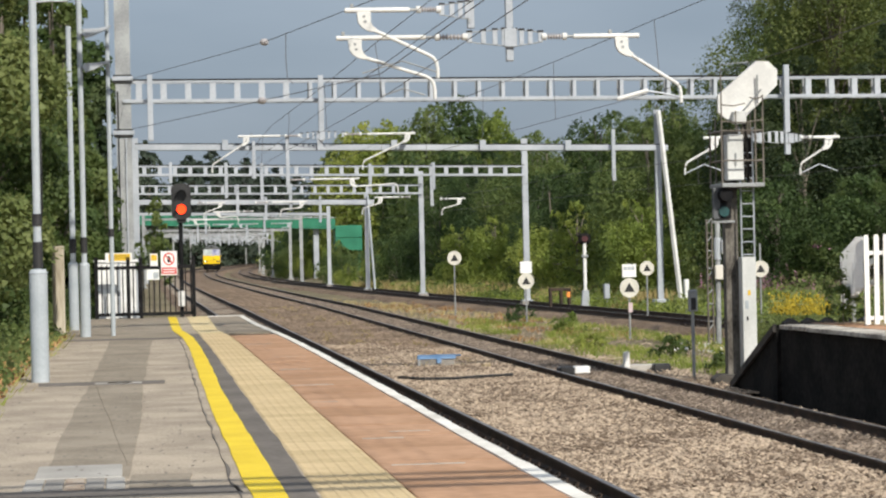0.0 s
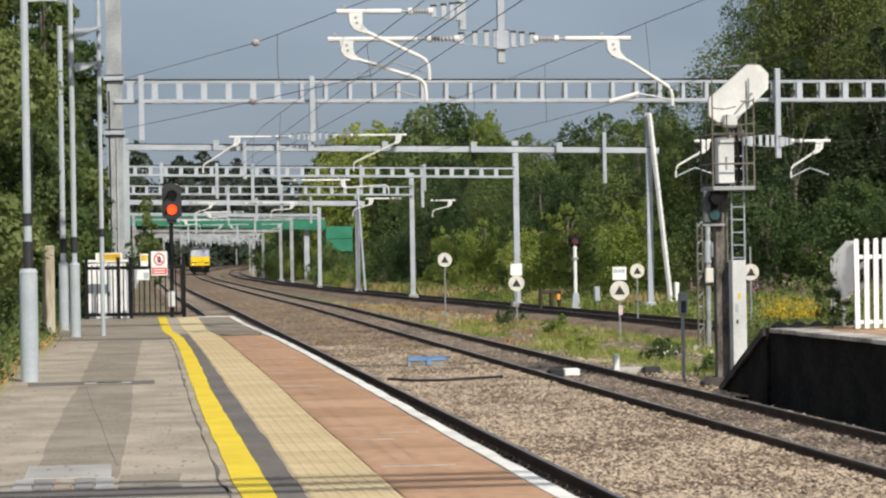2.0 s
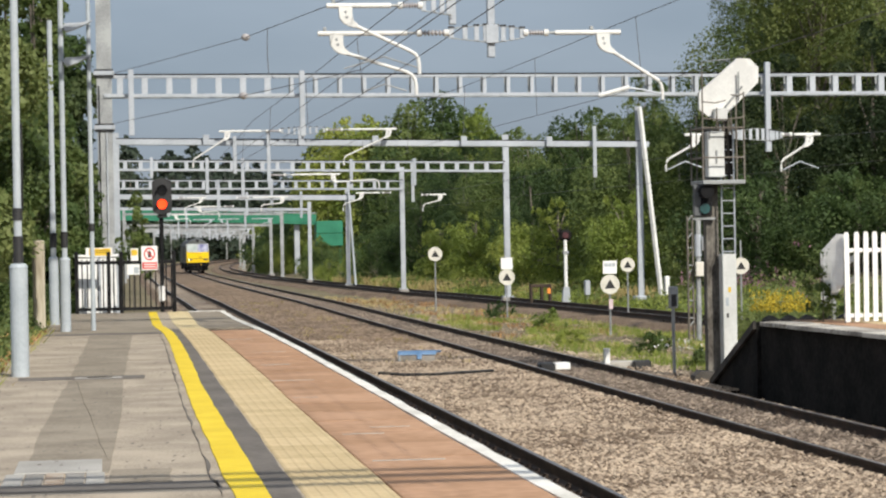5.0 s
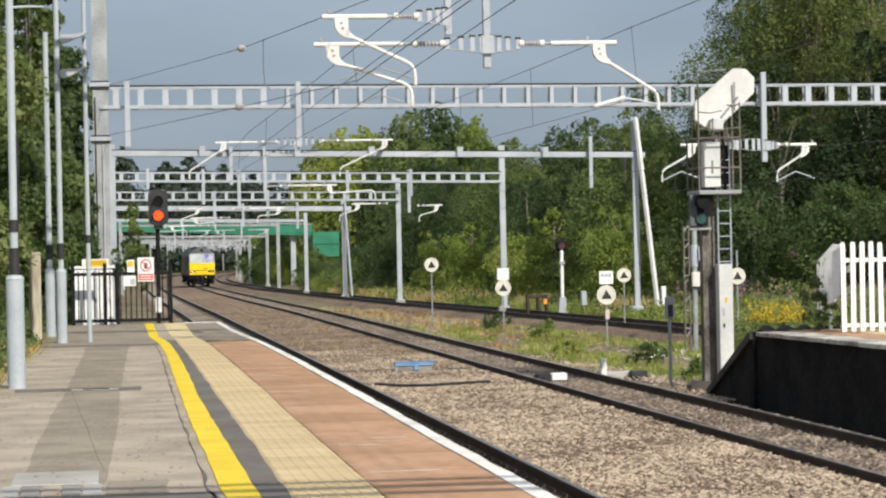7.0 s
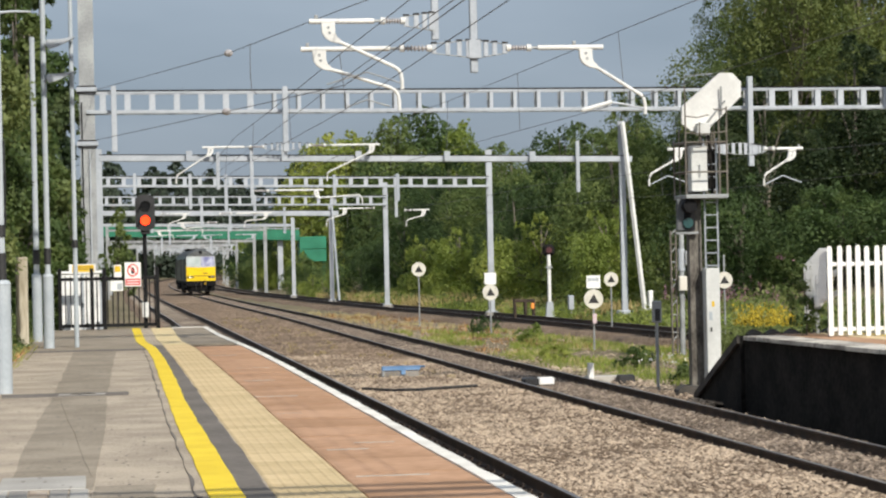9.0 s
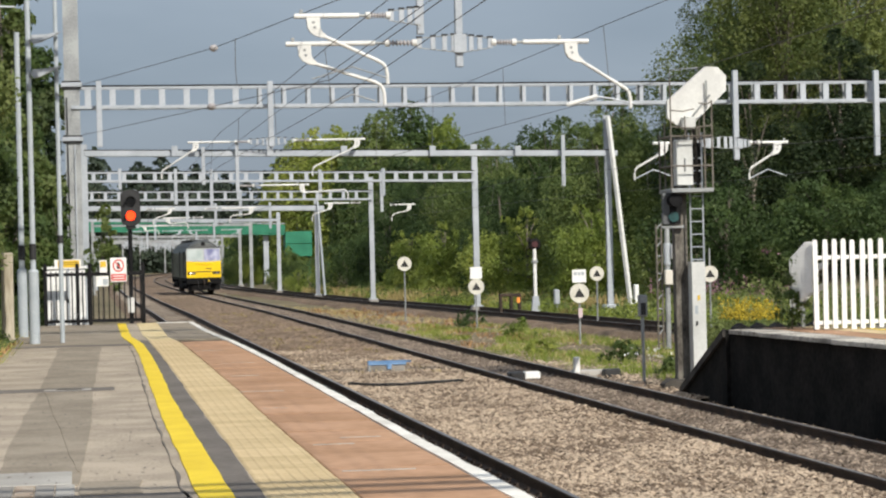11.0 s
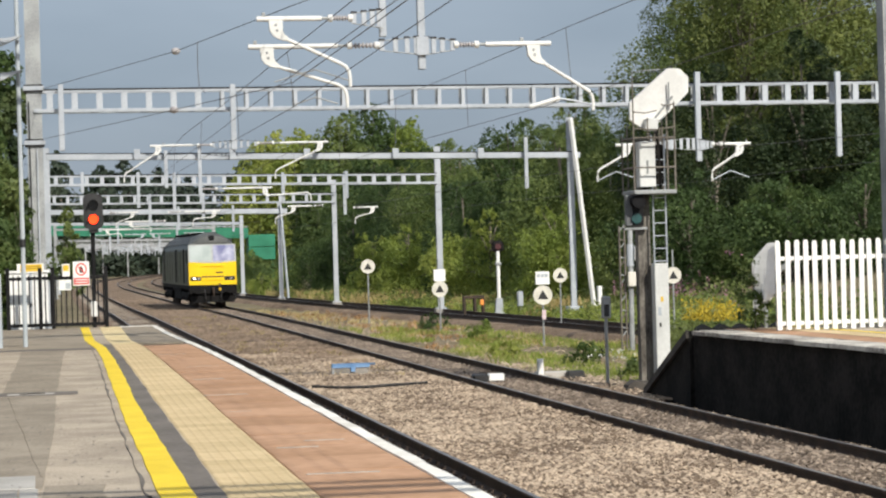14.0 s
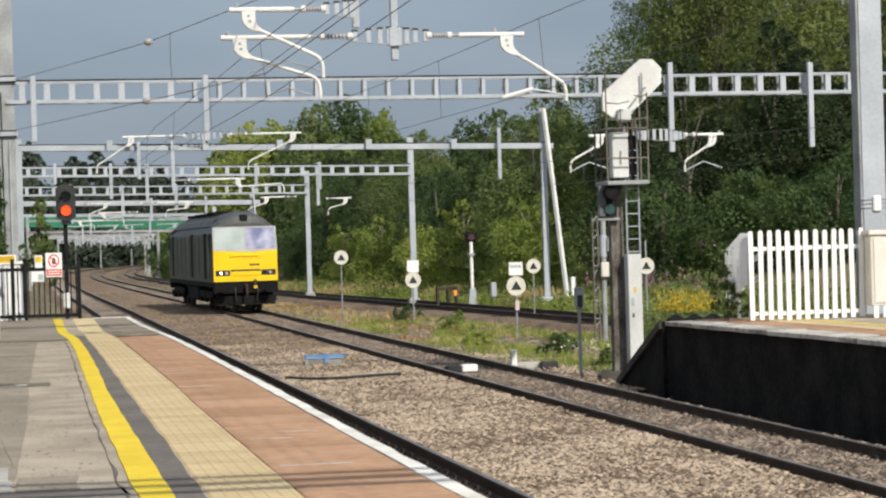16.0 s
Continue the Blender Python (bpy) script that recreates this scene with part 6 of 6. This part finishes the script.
def spikes(name, label, spots, per, height, thick, leaf, material):
    """Flower spikes: small petals packed round leaning upright plumes."""
    pts = []
    for x, y, z, s in spots:
        lx, ly = random.uniform(-0.25, 0.25), random.uniform(-0.2, 0.2)
        for _ in range(per):
            f = random.random()
            w = thick * (1.1 - f)
            pts.append((x + lx * f * height + random.gauss(0, w), y + ly * f * height + random.gauss(0, w), z + f * height * s))
    return tagged(quads(name, leaf_quads(np.array(pts), leaf), material), label, "flowers", kind="stuff")


spikes("goldenrod_flowers", "dense yellow goldenrod flower plumes", scatter(125, 17.2, 18.4, 63.6, 66.4, 0.52, None, 0.4, 1.7), 20, 0.38, 0.075, 0.055, FLOWER)
spikes("pink_flowers", "faded pink willowherb flower spikes", scatter(46, 18.6, 22.4, 74, 82, 0.95, None, 0.5, 1.4), 16, 0.55, 0.05, 0.055, PURPLE)
tufts("weeds", "small dry weeds growing in the ballast", scatter(170, 5.5, 8.0, 54, 115, -0.17, lambda x, y: noise.noise((x, y * 0.15, 8)) > 0.0), 0.13, 0.12, 9, DRY_GRASS, 0.8, 0.06)
tufts("weeds", "reddish brown weeds between the tracks", scatter(260, 11.0, 15, 72, 125, ground_height, lambda x, y: track_b(y) + 1.9 < x < track_c(y) - 2.0 and noise.noise((x * 0.5, y * 0.12, 15)) > 0.0), 0.2, 0.18, 9, LITTER, 0.8, 0.06)
tagged(quads("white_flowers", leaf_quads(np.array([(x, y, -0.05 + 0.3 * s) for x, y, z, s in scatter(70, 11.9, 12.7, 51, 54.5, 0)]), 0.06), PALE_FLOWER), "small white flowers among the weeds", "flowers", kind="stuff")
tagged(quads("buddleia_flowers", leaf_quads(np.array([(20.95 + random.gauss(0, 0.10) + 0.25 * k / 30, 75 + random.gauss(0, 0.1), 2.32 - 0.12 * k / 30 + random.gauss(0, 0.03)) for k in range(30)]), 0.06), PURPLE), "purple buddleia flower spike", "flowers", kind="stuff")


# ---- loose ballast stones where the camera looks closest ----
def stones(name, label, n, x0, x1, y0, y1, z, size, keep=lambda x, y: True, material=None):
    base = np.array([(1, 0, 0), (-1, 0, 0), (0, 1, 0), (0, -1, 0), (0, 0, 1)], dtype=float)
    tri = np.array([(0, 2, 4), (2, 1, 4), (1, 3, 4), (3, 0, 4)])
    x = RNG.uniform(x0, x1, n)
    y = y0 + (y1 - y0) * RNG.random(n) ** 2.6
    ok = np.array([keep(a, b) for a, b in zip(x, y)])
    x, y = x[ok], y[ok]
    n = len(x)
    v = base[None] * (size * RNG.uniform(0.45, 1.25, (n, 5, 1))) * RNG.uniform(0.5, 1.35, (n, 1, 3)) * RNG.uniform(0.6, 1.15, (n, 1, 1))
    a = RNG.random(n) * 2 * np.pi
    c, s = np.cos(a)[:, None], np.sin(a)[:, None]
    tilt = RNG.normal(size=(n, 1)) * 0.4
    vx, vy, vz = v[..., 0] * c - v[..., 1] * s, v[..., 0] * s + v[..., 1] * c, v[..., 2] * 0.45
    vz = vz + tilt * vx
    co = np.stack((vx + x[:, None], vy + y[:, None], vz + z + np.array([grade(q) for q in y])[:, None] + RNG.uniform(-0.01, 0.02, n)[:, None]), axis=-1).reshape(-1, 3)
    f = (tri[None] + 5 * np.arange(n)[:, None, None]).reshape(-1, 3)
    me = bpy.data.meshes.new(name)
    me.vertices.add(len(co)), me.loops.add(f.size), me.polygons.add(len(f))
    me.vertices.foreach_set("co", co.astype(np.float32).ravel())
    me.loops.foreach_set("vertex_index", f.astype(np.int32).ravel())
    me.polygons.foreach_set("loop_start", np.arange(0, f.size, 3, dtype=np.int32))
    me.update(calc_edges=True)
    me.materials.append(material or STONE)
    return tagged(new(name, me), label, "ballast stones", kind="stuff")


def off_rails(x, y):
    return all(abs(abs(x - m(y)) - 0.7535) > 0.10 for m in (track_a, track_b))


def pale_reach(x, y):
    return y + 7 * noise.noise((x * 0.7, y * 0.2, 6)) < 66 and off_rails(x, y)


def brown_reach(x, y):
    return y + 7 * noise.noise((x * 0.7, y * 0.2, 6)) > 62 and off_rails(x, y)


stones("ballast_stones", "loose beige and brown ballast stones between the tracks", 86000, 5.09, 8.35, 20, 110, -0.112, 0.049, pale_reach)
stones("ballast_stones", "loose darker brown ballast stones further along the line", 22000, 5.09, 8.35, 58, 190, -0.112, 0.052, brown_reach, STONE_BROWN)
stones("ballast_stones", "loose ballast stones within the second track", 30000, 8.54, 10.5, 22, 230, -0.135, 0.044, off_rails, STONE_RUST)
stones("ballast_stones", "pale broken stones at the foot of the island platform", 2600, 10.35, 11.6, 43.5, 60, -0.20, 0.055, off_rails)

stones("ballast_stones", "pale ballast stones strewn among the weeds", 9000, 10.9, 16.5, 48, 125, -0.33, 0.06, lambda x, y: track_b(y) + 1.4 < x < track_c(y) - 1.8)

# ---- locomotive ----
def make_loco():
    """Front at y = 0, facing -y; rail head at z = 0."""
    t = thing("locomotive", "dark green diesel locomotive with yellow front and one lit headlight", "locomotive")
    W, L = 1.32, 21.3
    side = [(-W, 1.18), (-W, 2.9), (-W + 0.03, 3.12), (-W + 0.16, 3.33)]
    # body with cab ends
    section = side + [(-0.95, 3.62), (-0.5, 3.80), (0, 3.88), (0.5, 3.80), (0.95, 3.62)] + [(-x, z) for x, z in side[::-1]]
    body = prism([(x, z) for x, z in section], "y", 1.9, L - 1.9)
    part("body", body, LOCO_GREEN, t, "dark green-grey body side")
    for s, y in ((1, 0.0), (-1, L)):
        at = lambda d: y + s * d
        cab = bmesh.new()
        rings = []
        for d, k, zt in ((0.02, 0.965, 0.0), (0.35, 1.0, 0.0), (1.9, 1.0, 0.0)):
            rings.append([cab.verts.new((x * k, at(d + (max(0, z - 2.42) * 0.22 if d < 0.3 else 0)), z)) for x, z in side + [(-0.95, 3.40), (0, 3.46), (0.95, 3.40)] + [(-x, z) for x, z in side[::-1]]])
        n = len(rings[0])
        for a, b in zip(rings, rings[1:]):
            for k in range(n):
                cab.faces.new((a[k], a[(k + 1) % n], b[(k + 1) % n], b[k]))
        cab.faces.new(rings[-1])
        bmesh.ops.recalc_face_normals(cab, faces=cab.faces[:])
        c = part("cab", cab, LOCO_GREEN, t)
        # yellow face, white windscreen surround
        part("front_panel", prism([(-1.275, 1.20), (-1.275, 2.43), (1.275, 2.43), (1.275, 1.20)], "y", at(-0.01), at(0.05)), LOCO_YELLOW, c, "bright yellow front panel")
        ws = bmesh.new()
        f = [(-1.275, 2.43), (-0.3, 2.38), (0.3, 2.37), (1.275, 2.42), (1.265, 3.36), (0.6, 3.44), (0, 3.46), (-0.6, 3.44), (-1.265, 3.36)]
        va = [ws.verts.new((x, at(-0.01 + (z - 2.42) * 0.22), z)) for x, z in f]
        vb = [ws.verts.new((x, at(0.06 + (z - 2.42) * 0.22), z)) for x, z in f]
        ws.faces.new(va), ws.faces.new(vb[::-1])
        for k in range(len(f)):
            ws.faces.new((va[k], vb[k], vb[(k + 1) % len(f)], va[(k + 1) % len(f)]))
        bmesh.ops.recalc_face_normals(ws, faces=ws.faces[:])
        part("windscreen_frame", ws, LOCO_SURROUND, c, "dull grey windscreen surround")
        for x0, x1, gm in ((-1.20, -0.03, GLASS_PALE), (0.05, 1.19, GLASS_BLUE)):
            g = bmesh.new()
            for zz in ((2.50, 3.32),):
                va = [g.verts.new((x, at(-0.022 + (z - 2.42) * 0.22), z)) for x, z in ((x0, zz[0] - 0.05 * (x0 > -1)), (x1, zz[0] - 0.05 * (x1 < 1)), (x1, zz[1]), (x0, zz[1]))]
                vb = [g.verts.new((v.co.x, v.co.y + s * 0.012, v.co.z)) for v in va]
                g.faces.new(va), g.faces.new(vb[::-1])
                for k in range(4):
                    g.faces.new((va[k], vb[k], vb[(k + 1) % 4], va[(k + 1) % 4]))
            bmesh.ops.recalc_face_normals(g, faces=g.faces[:])
            pane = part("windscreen", g, gm, c)
        # roof dome over the cab
        dome = bmesh.new()
        rs = []
        for d, zt in ((0.20, 3.52), (0.34, 3.80), (0.9, 3.98), (1.95, 4.04)):
            rs.append([dome.verts.new((x, at(d), 3.31 + max(0.0, (zt - 3.31)) * (1 - abs(x / 1.27) ** 2.2))) for x in np.linspace(-1.27, 1.27, 13)])
        for a, b in zip(rs, rs[1:]):
            for k in range(12):
                dome.faces.new((a[k], a[k + 1], b[k + 1], b[k]))
        dome.faces.new(rs[0])
        bmesh.ops.recalc_face_normals(dome, faces=dome.faces[:])
        dm = part("cab_roof", dome, LOCO_ROOF, c, "dull grey domed cab roof")
        # solid black block stands for the shade inside the horn recess
        part("horn_recess", box(-0.15, 0.15, min(at(0.2), at(0.6)), max(at(0.2), at(0.6)), 3.58, 3.86, 0.03), FENCE_BLACK, dm)
        # light clusters
        for sx in (-1, 1):
            cl = part("light_cluster", box(min(sx * 0.62, sx * 1.20), max(sx * 0.62, sx * 1.20), min(at(-0.03), at(0.02)), max(at(-0.03), at(0.02)), 1.43, 1.65, 0.02), BLACK, c)
            lit = s == 1 and sx == -1
            part("headlight", disc(sx * 0.98, at(-0.045) if s == 1 else at(-0.03), 1.54, 0.046 if lit else 0.06, 0.02, 16), LAMP_ON if lit else INSULATOR, cl, "lit white headlight" if lit else "unlit headlight")
            part("marker_light", disc(sx * 0.76, at(-0.045) if s == 1 else at(-0.03), 1.54, 0.06, 0.02, 12), LENS_BLACK if not lit else INSULATOR, cl)
            part("lifting_bracket", box(sx * 0.55 - 0.08, sx * 0.55 + 0.08, min(at(-0.03), at(0)), max(at(-0.03), at(0)), 2.12, 2.34, 0.01), LOCO_YELLOW, c)
        part("black_band", box(-0.60, 0.60, min(at(-0.014), at(0.02)), max(at(-0.014), at(0.02)), 1.60, 1.67), BLACK, c)
        part("raised_panel", box(-0.58, 0.58, min(at(-0.035), at(0.02)), max(at(-0.035), at(0.02)), 1.42, 1.595, 0.015), LOCO_YELLOW, c)
        part("ledge", box(-0.62, 0.62, min(at(-0.06), at(0.02)), max(at(-0.06), at(0.02)), 2.19, 2.23, 0.01), LOCO_YELLOW, c)
        part("number_bar", box(0.16, 0.56, min(at(-0.016), at(0.02)), max(at(-0.016), at(0.02)), 1.82, 1.89), BLACK, c)
        part("number_bar", box(-0.12, 0.25, min(at(-0.016), at(0.02)), max(at(-0.016), at(0.02)), 2.08, 2.13), SIGN_YELLOW, c)
        # buffer beam and below
        bb = part("buffer_beam", box(-1.28, 1.28, min(at(0.0), at(0.35)), max(at(0.0), at(0.35)), 0.72, 1.19, 0.03), LOCO_UNDER, t, "black oily buffer beam")
        for sx in (-1, 1):
            part("buffer", rod((sx * 0.87, at(-0.45), 0.95), (sx * 0.87, at(0), 0.95), 0.11, seg=14), LOCO_UNDER, bb)
            part("buffer_head", rod((sx * 0.87, at(-0.50), 0.95), (sx * 0.87, at(-0.45), 0.95), 0.21, seg=20), LOCO_UNDER, bb)
            part("hose", pipe([(sx * 0.45, at(-0.02), 0.95), (sx * 0.45, at(-0.14), 0.75), (sx * 0.40, at(-0.14), 0.45)], 0.03, 6), BLACK, bb)
            part("step", box(min(sx * 1.0, sx * 1.25), max(sx * 1.0, sx * 1.25), min(at(0.1), at(0.4)), max(at(0.1), at(0.4)), 0.42, 0.48), LOCO_UNDER, bb)
        hook = part("coupling", box(-0.05, 0.05, min(at(-0.35), at(0)), max(at(-0.35), at(0)), 0.88, 1.08, 0.02), RAIL_SIDE, bb)
        part("shackle", pipe([(0, at(-0.32), 1.0), (0.0, at(-0.36), 0.75), (0, at(-0.33), 0.6)], 0.045, 6), RAIL_SIDE, hook)
        part("orange_tap", box(0.30, 0.42, min(at(-0.1), at(0)), max(at(-0.1), at(0)), 1.06, 1.27, 0.02), RAIL_SIDE, bb)
        part("pale_tap", box(0.30, 0.44, min(at(-0.12), at(0)), max(at(-0.12), at(0)), 0.90, 1.02, 0.02), SIGN_YELLOW, bb)
        part("plough", prism([(-1.15, 0.26), (-1.22, 0.62), (1.22, 0.62), (1.15, 0.26)], "y", at(0.05), at(0.12)), LOCO_UNDER, bb)
        part("air_dam", box(-1.1, 1.1, min(at(0.2), at(0.5)), max(at(0.2), at(0.5)), 0.3, 0.75, 0.04), LOCO_UNDER, bb)
        for sx in (-1, 1):
            # the door recess is a raised black plate that paints in its shade
            for d0, d1, nm in ((2.5, 3.2, "door_recess"), (8.2, 9.1, "side_grille")):
                if s == 1 or nm == "door_recess":
                    part(nm, box(min(sx * 1.30, sx * 1.345), max(sx * 1.30, sx * 1.345), min(at(d0), at(d1)), max(at(d0), at(d1)), 1.3, 3.15, 0.008), FENCE_BLACK, c)
            part("cab_door", box(min(sx * 1.30, sx * 1.332), max(sx * 1.30, sx * 1.332), min(at(1.15), at(1.78)), max(at(1.15), at(1.78)), 1.3, 3.1, 0.01), LOCO_GREEN, c)
            part("cab_window", box(min(sx * 1.30, sx * 1.338), max(sx * 1.30, sx * 1.338), min(at(0.62), at(1.02)), max(at(0.62), at(1.02)), 2.35, 3.1, 0.02), FENCE_BLACK, c, "dark cab side window")
            part("handrail", rod((sx * 1.36, at(1.05), 1.4), (sx * 1.36, at(1.05), 2.6), 0.016, seg=6), STEEL_DULL, c)
    roof = prism([(-1.15, 3.43), (-0.95, 3.70), (-0.5, 3.93), (0, 4.03), (0.5, 3.93), (0.95, 3.70), (1.15, 3.43)], "y", 1.95, L - 1.95)
    rf_ = part("roof", roof, LOCO_ROOF, t, "dull grey curved roof")
    for y in (4.5, 7.2, 9.9, 12.6, 15.6):
        part("roof_grille", box(-0.7, 0.7, y, y + 1.9, 3.95, 4.06, 0.03), LOCO_UNDER, rf_)
    for sx in (-1, 1):
        for k in range(7):
            y = 3.2 + k * 2.15
            part("side_panel", box(min(sx * 1.31, sx * 1.335), max(sx * 1.31, sx * 1.335), y, y + 1.95, 1.35, 3.05, 0.012), LOCO_GREEN, t)
        part("body_joint", box(min(sx * 1.32, sx * 1.342), max(sx * 1.32, sx * 1.342), 10.9, 10.98, 1.25, 3.1, 0.004), STEEL_DULL, t, "pale vertical body joint")
        part("sole_bar", box(min(sx * 1.15, sx * 1.31), max(sx * 1.15, sx * 1.31), 0.4, L - 0.4, 0.98, 1.18, 0.02), LOCO_UNDER, t)
    part("fuel_tank", box(-1.15, 1.15, 8.2, 13.1, 0.32, 1.0, 0.08), LOCO_UNDER, t, "black oily fuel tank")
    axles = []
    for c in (4.2, 17.1):
        bog = part("bogie", box(-1.22, -1.05, c - 2.7, c + 2.7, 0.52, 0.80, 0.03), LOCO_UNDER, t, "black three-axle bogie frame")
        part("side_frame", box(1.05, 1.22, c - 2.7, c + 2.7, 0.52, 0.80, 0.03), LOCO_UNDER, bog)
        part("cross_beam", box(-1.05, 1.05, c - 2.75, c - 2.6, 0.5, 0.8, 0.02), LOCO_UNDER, bog)
        for y in (c - 2.05, c, c + 2.05):
            for sx in (-1, 1):
                part("axle_box", box(min(sx * 1.04, sx * 1.26), max(sx * 1.04, sx * 1.26), y - 0.2, y + 0.2, 0.34, 0.68, 0.04), LOCO_UNDER, bog)
                part("spring", rod((sx * 1.15, y + 0.45, 0.5), (sx * 1.15, y + 0.45, 0.92), 0.1, seg=10), LOCO_UNDER, bog)
            w = bmesh.new()
            rod((-0.95, 0, 0), (0.95, 0, 0), 0.09, seg=10, bm=w)
            for sx in (-1, 1):
                rod((sx * 0.70, 0, 0), (sx * 0.83, 0, 0), 0.50, seg=28, bm=w)
                rod((sx * 0.66, 0, 0), (sx * 0.70, 0, 0), 0.53, seg=28, bm=w)
                for k in range(5):
                    a = 2 * math.pi * k / 5
                    rod((sx * 0.84, 0.28 * math.cos(a), 0.28 * math.sin(a)), (sx * 0.845, 0.28 * math.cos(a), 0.28 * math.sin(a)), 0.05, seg=8, bm=w)
            ws = part("wheelset", w, RAIL_SIDE, t, "rusty steel wheels on their axle")
            ws.location = (0, y, 0.502)
            axles.append((ws, y))
    return t, axles


loco, axles = make_loco()
SPEED, LAST = 17.6, 99.7


def loco_front(t):
    return LAST + SPEED * (16.0 - t)


def motions():
    rows = []
    for k in range(33):
        t = k * 0.5
        y = loco_front(t)
        a, b = y + 4.2, y + 17.1
        xa, xb = track_b(a), track_b(b)
        turn = 1.1 - math.degrees(math.atan((xb - xa) / (b - a)))
        x = xa - 4.2 * (xb - xa) / (b - a)
        rows.append((t, pose(x, y, grade(a), 0, 0, turn)))
    walk(loco, rows)
    for ws, y in axles:
        walk(ws, [(f / FPS, pose(0, y, 0.502, math.degrees(SPEED * f / FPS / 0.502) % 360, 0, 0)) for f in range(481)])


motions()
